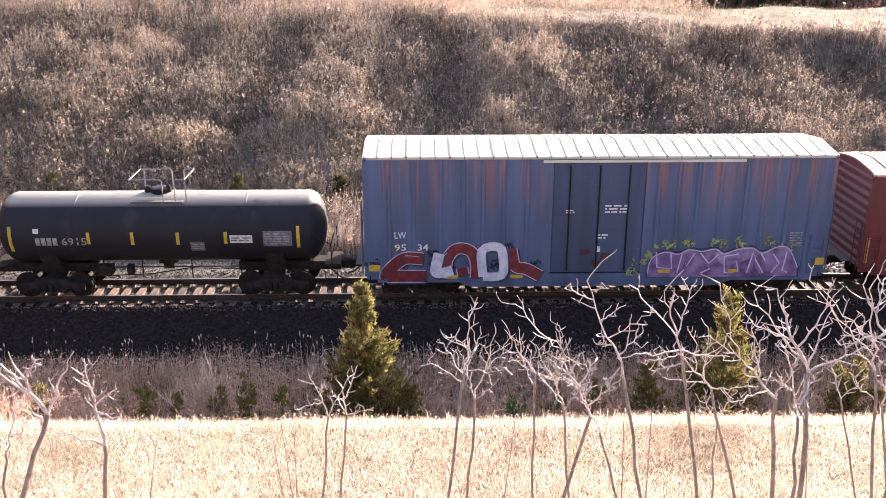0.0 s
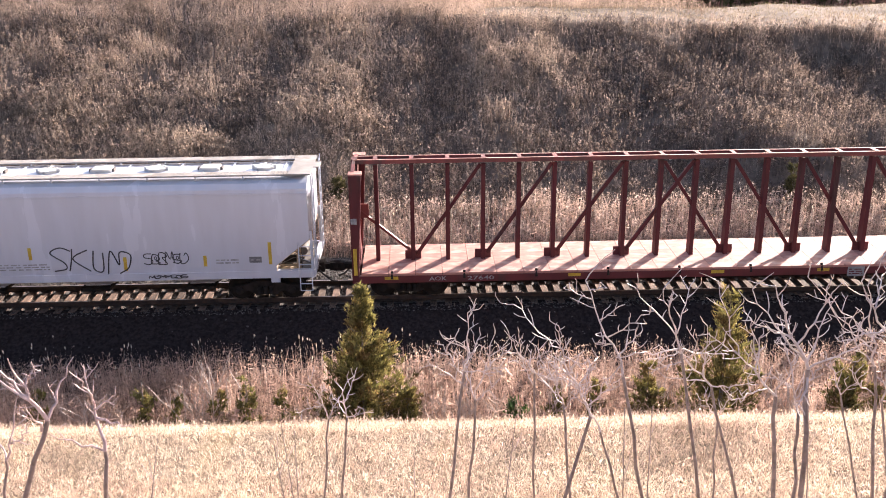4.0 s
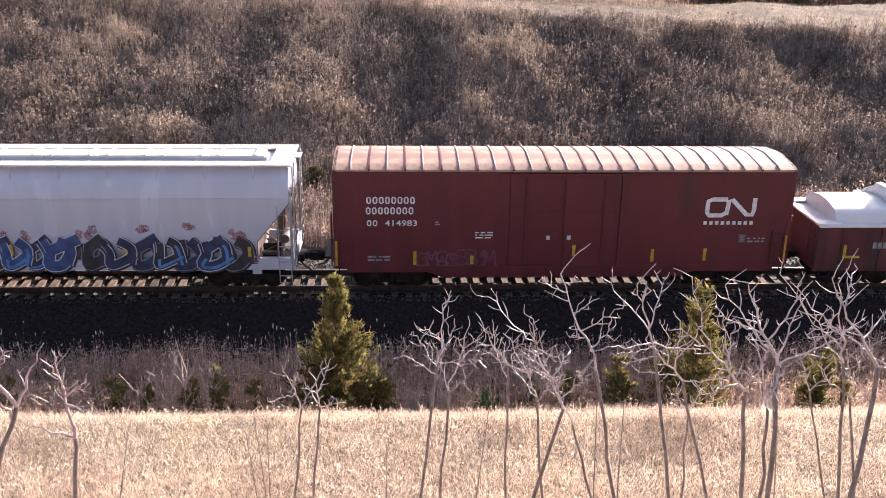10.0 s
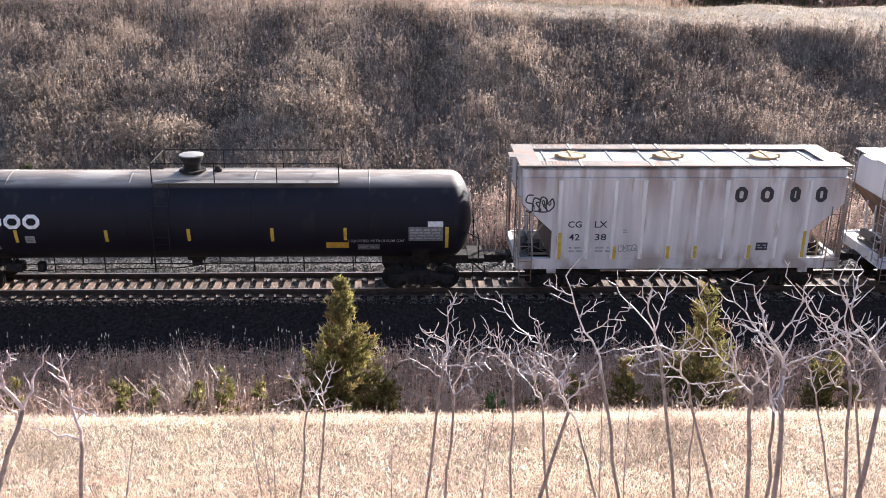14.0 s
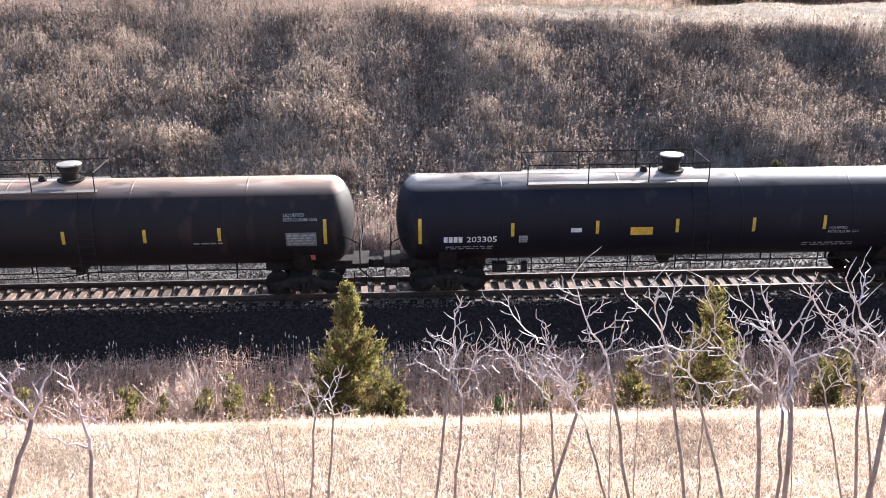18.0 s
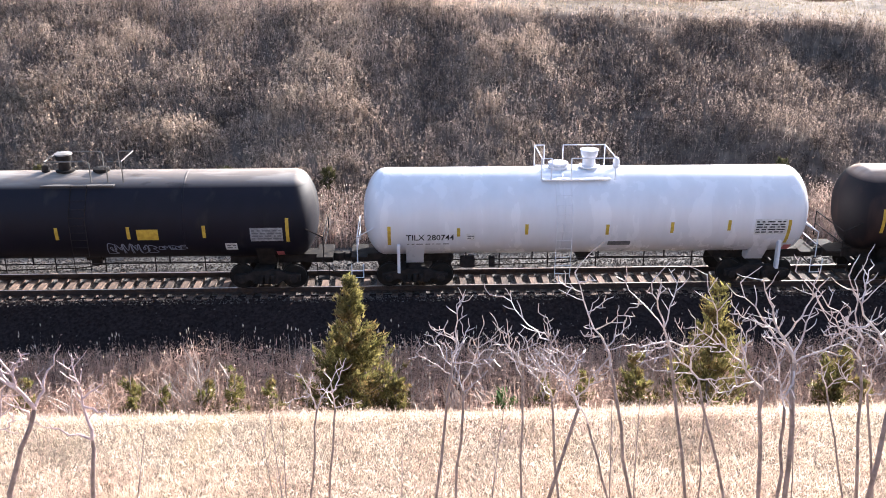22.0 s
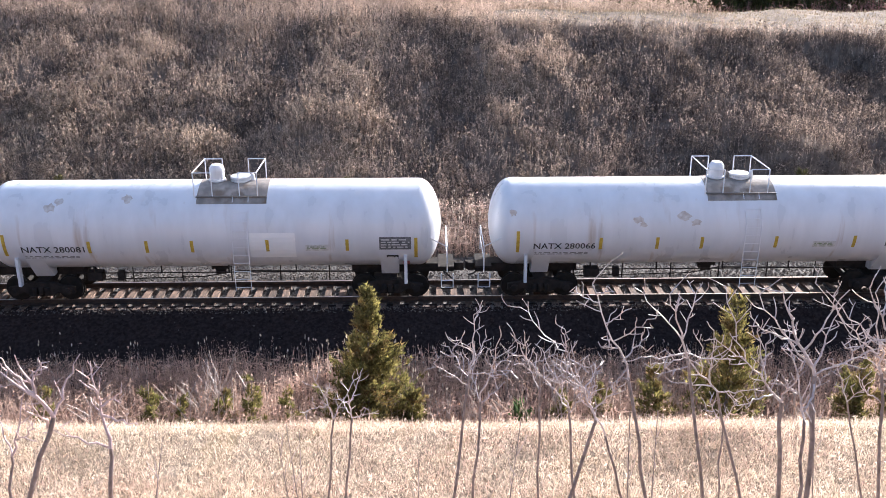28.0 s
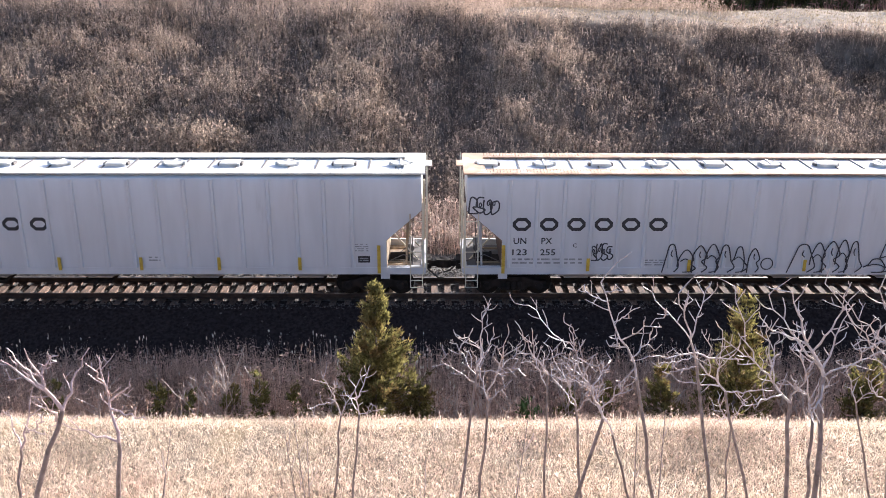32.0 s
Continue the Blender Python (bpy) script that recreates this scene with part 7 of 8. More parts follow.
field("dry_weeds", "golden seed heads scattered over the hillside", "dry grass", 15000, -27, 29, 6.0, 22.8, (.45, .95), (.008, .014), (0, .4), M["weed_gold"],
      lambda x, y: np.clip(.16 + 1.2 * fbm(x, y, 2.2, 3, 6), .05, 1) * np.clip(1 - (x - 4) / 12, .25, 1), clump=.12, heads=.95, head=.036, head_n=9, leaf=3)
# sunlit ridges put into colour: paler tufts where the gully relief rises
field("weed_tufts", "tufts of dead grass coloured paler for sunlit streaks down the hillside", "dry grass", 30000, -27, 29, 7, 22.8, (.35, .8), (.012, .024), (.1, .5), M["weed_gold"],
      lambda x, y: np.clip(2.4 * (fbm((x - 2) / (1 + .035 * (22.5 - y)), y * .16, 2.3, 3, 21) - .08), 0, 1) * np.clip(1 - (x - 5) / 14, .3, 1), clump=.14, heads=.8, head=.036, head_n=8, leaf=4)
# golden tufts that brighten the low west slope by colour
field("weed_tufts", "fluffy seed heads coloured paler for the sunlit low hillside", "dry grass", 30000, -27, 3, 6.3, 15, (.4, .95), (.008, .015), (0, .45), M["weed_gold"],
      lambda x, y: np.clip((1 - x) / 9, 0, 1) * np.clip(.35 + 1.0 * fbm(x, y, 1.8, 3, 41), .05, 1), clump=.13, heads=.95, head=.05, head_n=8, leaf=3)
field("plateau_grass", "pale dry grass on the level ground above the bank", "dry grass", 60000, -30, 42, 21.5, 48, (.1, .3), (.012, .03), (.3, 1.1), M["bench_straw"],
      lambda x, y: np.clip((y - 20.5) / 4, 0, 1) * np.clip((x - 1) / 8, 0.0, 1) * np.where(y < 27 + .24 * x, 1, .05), heads=.2, head=.05, head_n=2)
field("meadow_grass", "sunlit pale straw-coloured dry grass on the near bench", "dry grass", 210000, -11, 13, -18.9, -14.5, (.07, .22), (.006, .013), (.3, 1.1), M["straw"],
      lambda x, y: np.clip(.8 + .3 * fbm(x, y, 1.5, 2, 2), .3, 1), heads=.12, head=.03, head_n=2)
field("meadow_grass", "pinkish dry grass tufts mixed into the meadow", "dry grass", 60000, -11, 13, -18.9, -14.5, (.1, .3), (.006, .012), (.1, .8), M["straw_pink"],
      lambda x, y: np.clip(.35 + .9 * fbm(x, y, 1.8, 2, 7) + .5 * np.clip((-16.6 - y) / 1.5, 0, 1), .05, 1), heads=.3, head=.035, head_n=2)
field("bank_grass", "dry grass on the back of the near bench", "dry grass", 9000, -18, 21, -14.6, -9.6, (.2, .5), (.012, .026), (.1, .6), M["straw_pink"], leaf=1)
field("dry_weeds", "brown dead weeds on the rising ground past the crest", "dry grass", 12000, -8, 18, 27, 64, (.5, 1.1), (.02, .04), (0, .4), M["weed"], heads=.8, head=.09, head_n=4, leaf=3)
field("plateau_edge", "pinkish dry grass on the upper part of the hillside", "dry grass", 80000, -32, 32, 15.5, 36, (.3, .7), (.012, .025), (.05, .5), M["crest_straw"],
      lambda x, y: np.clip((y - 16.5) / 6 * (.45 + .9 * fbm(x, y, 3.2, 3, 13) + .5 * np.clip((4 - x) / 12, 0, 1)), 0, .95) * np.where(y > 22.8, x < 4, 1), heads=.4, head=.05, head_n=3)
field("bank_grass", "dry grass on the steep bank below the viewpoint", "dry grass", 24000, -22, 24, -34, -18.6, (.12, .3), (.015, .03), (.1, .7), M["straw"], leaf=1)
field("near_reeds", "dry pinkish-brown reeds and stems filling the near ditch", "reeds", 30000, -20, 23, -9.6, -4.6, (.8, 1.6), (.011, .022), (0, .3), M["reed"],
      lambda x, y: np.clip(.8 + .5 * fbm(x, y, 2.5, 2, 3), .2, 1), heads=.25, head=.045, head_n=3, leaf=3)
cattails("near_cattails", "pale cattail heads standing above the near ditch", 1100, -22, 25, -8.8, -4.4, (1.2, 1.85), 8)
field("ditch_brush", "red-brown twiggy brush along the ditch edge", "brush", 13000, -22, 25, -10.6, -7.0, (.5, 1.3), (.008, .016), (.05, .5), M["twig_red"],
      lambda x, y: np.clip(.3 + .9 * fbm(x, y, 2, 2, 11), .03, 1), leaf=2)
field("far_reeds", "sunlit dry reeds at the foot of the far bank", "reeds", 15000, -26, 28, 4.3, 6.9, (.75, 1.35), (.012, .024), (0, .35), M["straw_pink"], heads=.35, head=.05, head_n=3, leaf=3)
cattails("far_cattails", "pale cattail heads along the far ditch", 1100, -26, 28, 4.5, 6.6, (1.1, 1.6), 18)

for x0, x1 in ((-75, -27), (29, 75)):
    field("dry_weeds", "dead weeds further along the hillside", "dry grass", 14000, x0, x1, 6.2, 26, (.5, 1.1), (.02, .04), (0, .4), M["weed"], heads=.8, head=.09, head_n=4, leaf=2)
    field("near_reeds", "dry reeds further along the near ditch", "reeds", 5000, x0, x1, -9.6, -4.6, (.8, 1.6), (.02, .04), (0, .3), M["reed"], leaf=2)
    field("meadow_grass", "dry grass further along the near bench", "dry grass", 9000, x0, x1, -19, -10, (.15, .4), (.02, .04), (.1, .8), M["straw"])

# ---- cedars ----
M["cedar"] = surf("cedar_leaf", (.115, .108, .036), (.235, .20, .072), 2.5, .8, bump=0, rnd=.55, isle=True, translucent=.6, c3=(.19, .13, .054), c3scale=1.6, c3cut=.5)
M["cedar_young"] = surf("young_cedar_leaf", (.13, .125, .04), (.26, .23, .08), 2.5, .8, bump=0, rnd=.5, isle=True, translucent=.6, c3=(.22, .16, .07), c3scale=2, c3cut=.52)
M["cedar_dark"] = surf("cedar_leaf_dark", (.028, .04, .01), (.07, .075, .018), 2.5, .8, bump=0, rnd=.5, isle=True, translucent=.25)
M["cedar_far"] = surf("dull_cedar_leaf", (.06, .055, .02), (.12, .105, .04), 2.5, .8, bump=0, rnd=.5, isle=True, translucent=.35)
M["pine"] = surf("young_pine_leaf", (.06, .12, .03), (.13, .2, .06), 2.5, .8, bump=0, rnd=.4, isle=True, translucent=.3)
M["bark"] = surf("grey_bark", (.12, .095, .08), (.26, .215, .19), 18, .85, bump=.5, bscale=60, stretch=(1, 1, .3))


def sprays(n, h, r, seed, base=.04, power=.85, size=.09):
    """Feathery boughs: each one an upswept plume of small leaf sprays."""
    g = np.random.default_rng(seed)
    m = max(int(n / 34), 14)
    t = base + (1 - base) * (1 - np.sqrt(g.random(m))) ** .9
    ang = g.uniform(0, 6.283, m)
    lobe = 1 + .22 * np.sin(ang * 3 + seed + 5 * t)
    tip = r * ((1 - t) ** power) * lobe * g.uniform(.6, 1.2, m) + .05
    rise = .12 * h * g.uniform(.5, 1.3, m) * (1 - .4 * t)
    i = g.integers(0, m, n)
    q = g.random(n) ** .7
    rad = tip[i] * q
    c = np.stack([np.cos(ang[i]) * rad, np.sin(ang[i]) * rad, np.minimum(t[i] * h + rise[i] * q ** 1.6, h)], 1)
    w = size * (1.5 - .9 * q)
    c += g.normal(0, 1, (n, 3)) * w[:, None] * np.array([.8, .8, .6])
    vs = []
    for _ in range(3):
        up = np.stack([np.cos(ang[i]) * .5, np.sin(ang[i]) * .5, np.full(n, .85)], 1) + g.normal(0, .4, (n, 3))
        up *= (size * g.uniform(.7, 1.9, n))[:, None]
        sd = g.normal(0, size * .26, (n, 3))
        o = c + g.normal(0, size * .5, (n, 3))
        vs.append(np.stack([o - sd, o + sd, o + up], 1).reshape(-1, 3))
    v = np.concatenate(vs)
    v[:, 2] = np.maximum(v[:, 2], .02)
    return v, np.arange(len(v)).reshape(-1, 3)


def conifer(name, label, x, y, h, r, seed, n, leaf, base=.03, size=.09, power=.85):
    z = float(land(x, y)) - .03
    root = new(name)
    root.matrix_basis = pose(x, y, z)
    tagged(root, label, "tree", "evergreens along the line" if name == "cedar_tree" else "")
    bm = bmesh.new()
    g = random.Random(seed)
    tube(bm, [(0, 0, -.1), (g.uniform(-.03, .03), 0, h * .4), (g.uniform(-.04, .04), 0, h * .94)], .02 + .013 * h, 7, .008)
    part("trunk", bm, M["bark"], root, smooth=60)
    bm = bmesh.new()
    for i in range(int(6 + 5 * h)):
        t = g.uniform(.06, .9)
        a = g.uniform(0, 6.28)
        q = r * (1 - t) ** power * .8
        tube(bm, [(0, 0, t * h), (math.cos(a) * q * .6, math.sin(a) * q * .6, t * h + .1 * q), (math.cos(a) * q, math.sin(a) * q, t * h + .35 * q)], .012, 4, .004)
    part("bough_tangle", bm, M["bark"], root)
    v, f = sprays(n, h, r, seed, base, power, size)
    put("crown", soup("crown", v, f, leaf), root)
    return root


cedar = "olive-green bushy cedar tree at the edge of the ditch"
conifer("cedar_tree", cedar, -1.5, -8.9, 4.6, 1.55, 5, 9500, M["cedar"], size=.062, power=1.0)
conifer("cedar_tree", "low spreading cedar bush beside the taller cedar", -.35, -8.9, 1.9, .8, 15, 2600, M["cedar"], size=.06)
conifer("cedar_tree", cedar, 8.0, -8.9, 4.5, 1.25, 6, 5200, M["cedar"], size=.064, power=.95)
conifer("cedar_tree", "small olive-green cedar at the ditch edge", 6.05, -8.9, 2.4, .75, 7, 2400, M["cedar"], size=.058)
conifer("cedar_tree", "small olive-green cedar at the ditch edge", 11.5, -8.9, 2.7, .85, 8, 2400, M["cedar"], size=.06)
conifer("cedar_tree", "low cedar bush in the grass", 12.3, -8.9, 1.5, .5, 9, 1300, M["cedar"], size=.058)
for i, (x, h) in enumerate(((-7.3, 2.25), (-5.35, 1.9), (-4.6, 2.15), (-3.6, 1.75), (-6.5, 1.7), (-10.1, 1.9), (3.6, 1.7), (4.7, 1.8))):
    conifer("cedar_tree", "small olive cedar seedling at the ditch edge", x, -8.8, h, .52, 10 + i, 1000, M["cedar_young"], size=.055)
conifer("pine_sapling", "bright green pine sapling in the dry grass", 2.5, -9.0, 1.3, .36, 16, 480, M["pine"], size=.1, power=.7)
for i, (x, y, h) in enumerate(((-7.65, 7.3, 1.75), (-15.45, 7.4, 1.8), (16.1, 7.4, 1.9), (-3.4, 7.8, 1.2), (-23.5, 7.5, 1.6), (22.5, 7.6, 1.7))):
    conifer("cedar_tree", "small slender cedar at the foot of the far bank", x, y, h, .36, 20 + i, 420, M["cedar_far"], size=.075)
g = random.Random(44)
for i in range(30):
    x = 22 + 2.4 * (i % 20) + g.uniform(-.8, .8) + (1.3 if i >= 20 else 0)
    y = 70 + .3 * x + g.uniform(-2, 2) + (7 if i >= 20 else 0)
    conifer("spruce_tree", "dark green spruce in the woods beyond the bank", x, y, g.uniform(8, 11.5), g.uniform(1.9, 2.5), 40 + i, 1900, M["cedar_dark"], size=.26, base=.01)
field("wood_edge_brush", "red-brown brush along the edge of the woods", "brush", 8000, 15, 76, 56, 88, (1.2, 3.2), (.04, .09), (.05, .4), M["twig_red"], lambda x, y: np.clip(1 - np.abs(y - 64 - .3 * x) / 6, 0, 1), leaf=3)

# ---- sumacs and other bare shrubs ----
M["sumac"] = surf("sumac_bark", (.13, .098, .096), (.27, .215, .21), 14, .5, bump=.4, bscale=70)
M["sumac_twig"] = surf("sumac_twig", (.33, .265, .265), (.56, .475, .47), 14, .34, bump=.3, bscale=80, spec=.9)
M["sumac_red"] = surf("red_sumac_twig", (.32, .225, .23), (.58, .45, .455), 14, .34, bump=.3, bscale=80, spec=.9)


def crooked(g, p, d, length, n, bend, lift):
    """A wandering line that turns upward."""
    pts, d = [p.copy()], d.normalized()
    for _ in range(n):
        d = (d + Vector((g.uniform(-bend, bend), g.uniform(-bend, bend) * .6, g.uniform(-bend, bend) * .5 + lift))).normalized()
        pts.append(pts[-1] + d * length / n)
    return pts


def sumac(xb, y, zb, xf, zf, lx, lz, limbs, seed, thick=.034, red=False):
    """xb, zb: a point low on the stem; xf, zf: its fork; lx, lz: from there to the leader's tip.
    limbs: (start, dx, dz); start 0 to 1 along the stem, 1 to 2 along the leader; dx, dz from the fork to the limb's tip."""
    g = random.Random(seed * 7 + 1)
    z0 = float(land(xb, y))
    k = (z0 - zb) / (zf - zb)
    foot = Vector((xb + (xf - xb) * max(k, -1.2), y, z0 - .1))
    root = new("sumac_shrub")
    root.matrix_basis = Matrix.Translation(foot)
    tagged(root, "bare leafless sumac shrub with pale forked antler-like branches", "shrub", "sumac shrubs on the bank")
    fork = Vector((xf, y, zf)) - foot
    low = Vector((xb, y, zb)) - foot
    tip = fork + Vector((lx, g.uniform(-.15, .15), lz))
    t0 = thick * .43
    twig = M["sumac_red"] if red else M["sumac_twig"]
    bm = bmesh.new()
    line = [Vector((0, 0, 0)), low * .5 + Vector((g.uniform(-.02, .02), 0, 0)), low]
    line += [low.lerp(fork, q) + Vector((g.uniform(-.012, .012), g.uniform(-.03, .03), 0)) for q in (.3, .55, .8)] + [fork]
    tube(bm, line, t0, 9, t0 * .74)
    part("trunk", bm, M["sumac"], root, smooth=60)

    def reach(a, b, n, sag, wobble):
        """A crooked way from a to b that sags first and then turns up."""
        d = b - a
        out = [a.lerp(b, i / n) - Vector((0, 0, sag * d.length * math.sin(math.pi * i / n))) for i in range(n + 1)]
        for q in out[1:-1]:
            q += Vector((g.uniform(-1, 1), g.uniform(-1, 1), g.uniform(-1, 1))) * wobble * d.length
        return out

    leader = reach(fork, tip, 7, g.uniform(-.03, .06), .035)
    ways = [(leader, t0 * (.78 if red else .62))]
    for f, dx, dz in limbs:
        if f <= 1:
            start, r0 = low.lerp(fork, f), t0 * .42
        else:
            q = (f - 1) * 7
            i = min(int(q), 6)
            start, r0 = leader[i].lerp(leader[i + 1], q - i), t0 * (.48 - .2 * (f - 1))
        end = fork + Vector((dx, g.uniform(-.25, .25), dz))
        ways.append((reach(start, end, 7, g.uniform(-.03, .05) if red else g.uniform(-.02, .08), .04), max(r0 * (1.3 if red else .92), .0052)))
    for pts, r0 in ways:
        bm = bmesh.new()
        tube(bm, pts, r0, 7, .0032)
        limb = part("limb", bm, twig, root, smooth=60)
        span = (pts[-1] - pts[0]).length
        side = g.choice((-1, 1))
        for k in range(2, 8):
            if g.random() < (.66 if red else .28):
                continue
            side = -side
            d = (pts[min(k + 1, 7)] - pts[k - 1]).normalized()
            e = d * g.uniform(.3, .9) + Vector((-d.z, g.uniform(-.7, .7), d.x)) * side * g.uniform(.5, 1)
            tw = crooked(g, pts[k], e, span * g.uniform(.08, .28) + .03, 4, .26, .1)
            bm = bmesh.new()
            tube(bm, tw, min(.0048, r0 * .8), 6, .0026)
            if g.random() < .65:
                tube(bm, crooked(g, tw[g.randint(2, 4)], Vector((g.uniform(-1, 1), g.uniform(-.8, .8), .5)), g.uniform(.04, .1), 3, .4, .2), .0038, 5, .0024)
            part("twig", bm, twig, limb, smooth=60)
    return root


sumac(-2.87, -25.0, 8.45, -2.60, 9.13, -0.16, 0.52, ((1.25, -0.49, 0.41), (1, 0.19, 0.42), (1.6, 0.0, 0.44), (1.45, -0.30, 0.50), (.86, -.02, .26)), 1, 0.05, True)
sumac(-2.44, -24.6, 8.17, -2.39, 8.63, -0.12, 0.66, ((1, -0.37, 0.20), (1.4, 0.31, 0.33), (1.55, -0.02, 0.71), (1.5, 0.12, 0.45)), 2, 0.046, True)
sumac(-3.20, -24.6, 8.17, -3.14, 8.56, 0.17, 0.56, ((1, -0.15, 0.22), (1.3, 0.29, 0.34)), 28, 0.03, True)
sumac(-0.95, -23.2, 7.08, -0.85, 8.06, -0.16, 0.48, ((1, 0.18, 0.30), (1.3, -0.27, 0.19), (1.5, -0.02, 0.39),), 5, 0.028)
sumac(-0.79, -23.0, 6.93, -0.70, 7.96, -0.02, 0.35, ((1, 0.21, 0.18), (1.1, -0.15, 0.17), (1.5, 0.11, 0.48),), 6, 0.03)
sumac(0.22, -24.2, 7.77, 0.35, 9.04, 0.02, 0.50, ((1, 0.31, 0.09), (0.96, -0.16, 0.14), (0.92, -0.29, 0.18), (1.4, -0.12, 0.43), (1.1, 0.14, 0.22), (1.9, 0.08, 0.51),), 7, 0.032)
sumac(0.41, -23.8, 7.48, 0.46, 8.57, 0.15, 0.67, ((0.98, 0.22, 0.12), (1, -0.09, 0.27), (1.5, 0.31, 0.38), (1.7, 0.06, 0.58),), 8, 0.032)
sumac(1.11, -23.0, 6.90, 1.07, 8.39, -0.25, 0.39, ((1, -0.24, 0.23), (1.3, 0.13, 0.21), (1, 0.19, -0.06), (1.5, -0.18, 0.52), (0.9, -0.15, 0.15),), 10, 0.03)
sumac(1.29, -24.0, 7.61, 1.18, 8.62, -0.12, 0.32, ((1, -0.26, 0.26), (0.95, 0.13, 0.21), (1.5, -0.06, 0.53), (1.7, -0.22, 0.46),), 12, 0.03)
sumac(1.10, -24.6, 8.04, 1.29, 8.85, -0.29, 0.64, ((1.9, -0.58, 0.83), (1.5, -0.35, 0.48), (1.4, 0.06, 0.37), (1.1, 0.12, 0.35), (1.8, -0.12, 0.54), (1.9, -0.28, 0.77),), 13, 0.038)
sumac(1.72, -24.0, 7.60, 1.50, 8.35, -0.23, 0.47, ((1.9, -0.44, 0.59), (1.9, -0.32, 0.80), (1.6, -0.08, 0.48),), 14, 0.03)
sumac(1.75, -24.6, 8.03, 1.51, 9.20, -0.30, 0.73, ((1.4, 0.11, 0.57), (1.8, -0.40, 0.64), (1.6, -0.06, 0.55), (1.3, -0.20, 0.28), (1.1, -0.14, -0.08), (1.2, 0.15, 0.24), (1.9, -0.18, 0.69),), 15, 0.036)
sumac(2.26, -24.4, 7.88, 2.00, 9.26, -0.22, 0.59, ((1.1, -0.40, 0.09), (1.3, 0.04, 0.55), (1.1, 0.37, -0.01), (1.3, -0.41, 0.52), (0.95, -0.20, -0.13), (1.7, -0.12, 0.54),), 16, 0.036)
sumac(2.74, -24.0, 7.59, 2.40, 8.76, -0.35, 0.38, ((1, 0.33, 0.06), (1.2, -0.12, 0.60), (1.1, -0.31, -0.04), (1.8, -0.61, 0.33), (1.4, -0.24, 0.60),), 17, 0.034)
sumac(2.96, -22.8, 6.74, 2.92, 7.75, -0.20, 0.32, ((1, 0.05, 0.32),), 18, 0.024)
sumac(2.78, -24.6, 8.01, 2.69, 8.99, -0.36, 0.38, ((1.9, -0.49, 0.90), (1.5, -0.10, 0.50), (1, 0.02, 0.44), (1.2, -0.43, 0.11), (1.9, -0.60, 0.58), (1.4, -0.25, 0.63),), 19, 0.044)
sumac(2.80, -25.0, 8.29, 2.72, 9.42, -0.30, 0.63, ((1.1, -0.41, 0.56), (1, 0.37, 0.25), (1.3, 0.12, 0.67), (0.95, -0.14, -0.20), (1.5, -0.14, 0.39), (1.1, 0.13, 0.44), (1.4, -0.44, 0.38),), 20, 0.05)
sumac(2.93, -24.6, 8.01, 2.88, 8.85, -0.19, 0.58, ((1.2, 0.10, 0.39), (1.4, -0.31, 0.39), (1.8, -0.15, 0.72),), 21, 0.036)
sumac(4.36, -23.0, 6.86, 4.01, 8.10, -0.14, 0.37, ((1, 0.07, 0.30),), 22, 0.026)
sumac(3.81, -24.2, 7.71, 3.63, 9.02, -0.23, 0.75, ((1, -0.40, 0.50), (1.2, -0.70, 0.83), (0.8, -0.23, 0.01), (1.4, 0.17, 0.37), (1.3, -0.53, 0.70), (1.6, -0.07, 0.56),), 23, 0.036)
sumac(3.32, -25.2, 8.43, 3.33, 9.50, -0.47, 0.69, ((1, 0.13, 0.21), (1.4, 0.11, 0.33), (1.5, -0.51, 0.22), (1.2, -0.21, 0.22), (1.7, -0.23, 0.64),), 24, 0.048)
sumac(4.43, -23.4, 7.14, 4.19, 8.26, -0.05, 0.59, ((1, 0.25, 0.07), (1.2, -0.22, 0.58), (1.6, 0.08, 0.52),), 25, 0.032)
sumac(4.6, -24.0, 7.5, 4.5, 8.6, -.25, .7, ((1, .35, .45), (1.3, -.45, .3), (1.6, .1, .65),), 27, .034)


def switch(x, y, x2, z2, seed):
    """A thin bare sapling."""
    g = random.Random(seed)
    z0 = float(land(x, y))
    root = new("bare_sapling")
    root.matrix_basis = pose(x, y, z0 - .05)
    tagged(root, "thin bare sapling stem standing in dry grass", "sapling", "bare saplings on the bank")
    bm = bmesh.new()
    end = Vector((x2 - x, 0, z2 - z0))
    tube(bm, [Vector((0, 0, 0)), end * .5 + Vector((g.uniform(-.04, .04), 0, 0)), end], .011, 6, .004)
    part("stem", bm, M["sumac"], root, smooth=60)
    for i in range(3):
        p = end * g.uniform(.5, .9)
        bm = bmesh.new()
        tube(bm, crooked(g, p, Vector((g.uniform(-.6, .6), 0, 1)), .25, 3, .15, .1), .006, 5, .003)
        part("twig", bm, M["sumac_twig"], root)


for i, v in enumerate(((-3.0, -22.5, -2.66, 7.52), (-1.5, -21.5, -1.69, 6.92), (-1.48, -21.5, -1.58, 7.1), (-1.46, -21.4, -1.45, 6.92), (-.09, -22, -.08, 6.92), (2.3, -22, 2.19, 7.49), (2.6, -22, 2.49, 7.5), (.9, -22, 1.02, 7.37), (4.4, -22, 4.18, 7.55))):
    switch(*v, 60 + i)


M["pale_twig"] = surf("pale_twig", (.36, .29, .25), (.55, .46, .41), 14, .5, bump=.2, bscale=60)


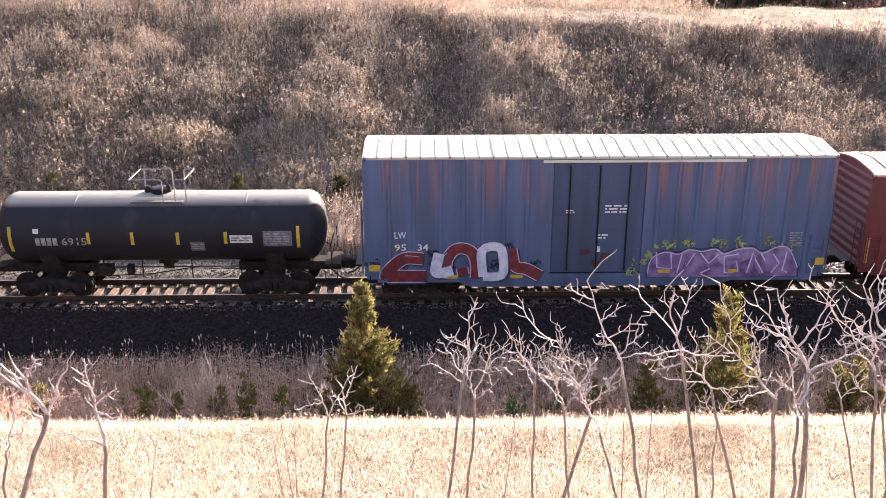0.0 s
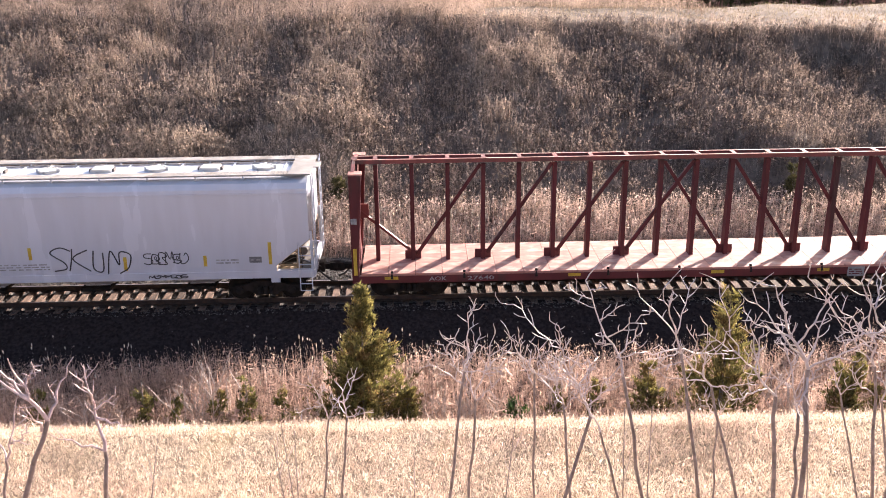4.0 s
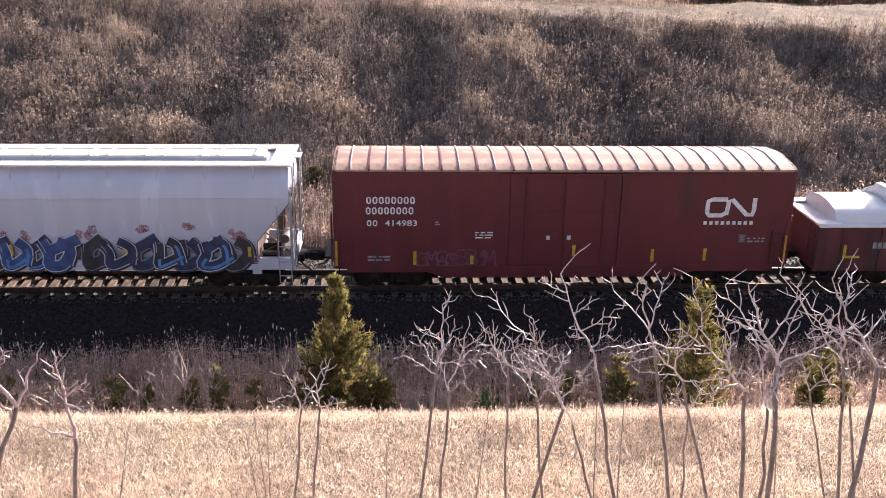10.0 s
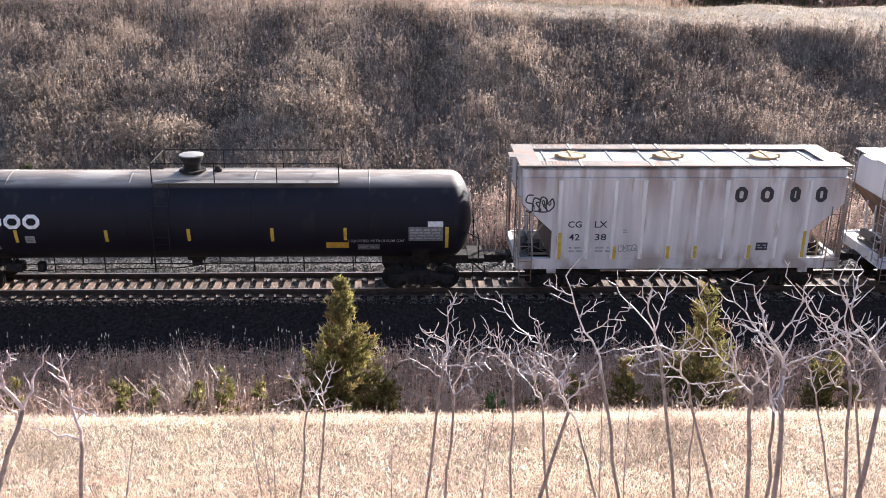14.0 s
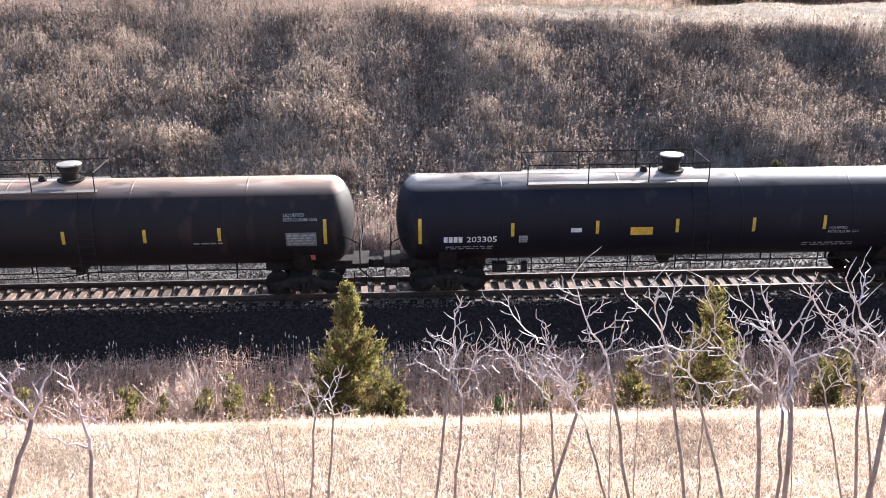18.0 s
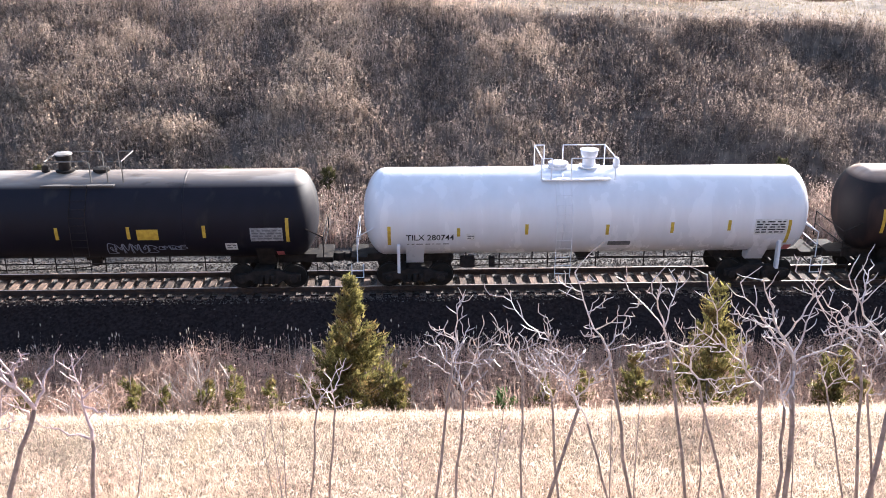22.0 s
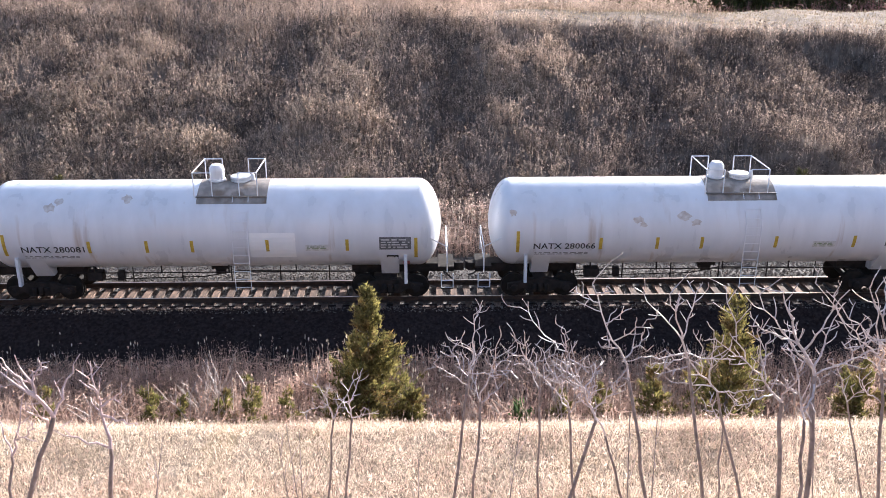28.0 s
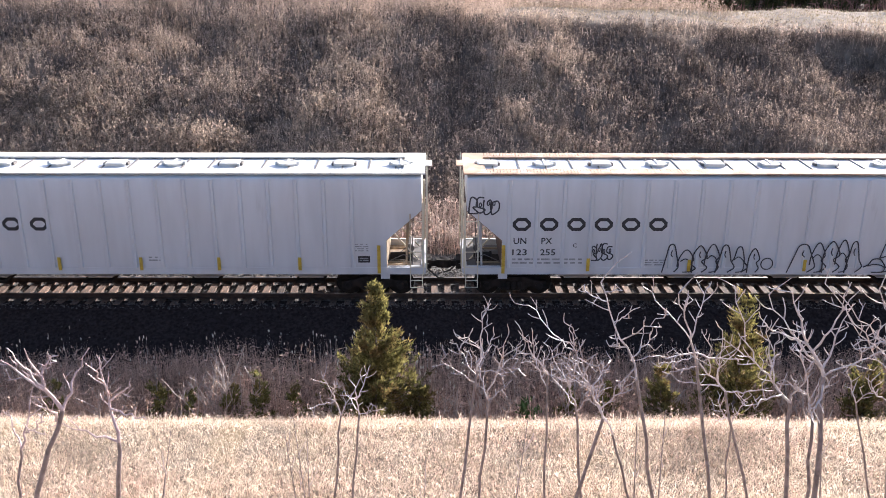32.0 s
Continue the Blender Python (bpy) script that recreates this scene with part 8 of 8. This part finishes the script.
def bare_bush(x, y, h, seed):
    g = random.Random(seed)
    root = new("bare_bush")
    root.matrix_basis = pose(x, y, float(land(x, y)) - .05)
    tagged(root, "leafless grey twiggy bush at the ditch edge", "bush", "leafless bushes by the ditch")
    for i in range(6):
        a = g.uniform(0, 6.28)
        pts = crooked(g, Vector((0, 0, 0)), Vector((math.cos(a) * .5, math.sin(a) * .4, 1)), h * g.uniform(.75, 1.05), 6, .2, .05)
        bm = bmesh.new()
        tube(bm, pts, .024, 6, .01)
        st = part("stem", bm, M["pale_twig"], root, smooth=60)
        for j in range(9):
            bm = bmesh.new()
            tube(bm, crooked(g, pts[g.randint(1, 5)], Vector((g.uniform(-1, 1), g.uniform(-1, 1), 1)), h * g.uniform(.15, .4), 3, .2, .1), .013, 4, .007)
            part("twig", bm, M["pale_twig"], st)


for i, (x, y, h) in enumerate(((-5.8, -8.9, 2.6), (-5.3, -8.85, 2.3), (.9, -8.8, 1.9), (1.7, -8.8, 1.6), (-2.4, -8.7, 1.5), (3.8, -8.7, 1.8), (9.8, -8.8, 2.0), (-8.7, -8.8, 1.8), (7.0, -8.7, 1.8))):
    bare_bush(x, y, h, 80 + i)


def motions():
    # the train runs at 9.084 m/s, a little slower at first, with one short check after 18 s
    lean = -math.degrees(math.atan(GRADE))
    for root, u in THINGS:
        rows = []
        for k in range(65):
            t = k / 2
            x = u + 9.084 * (t - 16) - (0.32 if t > 18.25 else 0) + float(np.interp(t, (0, 4, 12, 18, 22), (.74, .40, 0, 0, -.12)))
            rows.append((t, pose(x, 0, GRADE * (x - PIVOT), 0, lean, 0)))
        walk(root, rows)
    # wheels turn while they are near; 0.42 m radius at 9.084 m/s
    for w, x, u in WHEELS:
        t0 = 16 + (-22 - u) / 9.084
        t1 = 16 + (22 - u) / 9.084
        k0, k1 = max(int(t0 * 15), 0), min(int(t1 * 15) + 1, 480)
        spin = lambda k: pose(x, 0, .42, 0, math.degrees((k - k0) / 15 * 9.084 / .42), 0)
        rows = [(k / 15, spin(k)) for k in range(k0, k1 + 1)]
        if k0 > 0:
            rows = [(0, spin(k0))] + rows
        if k1 < 480:
            rows = rows + [(32.0, spin(k1))]
        walk(w, rows)


motions()
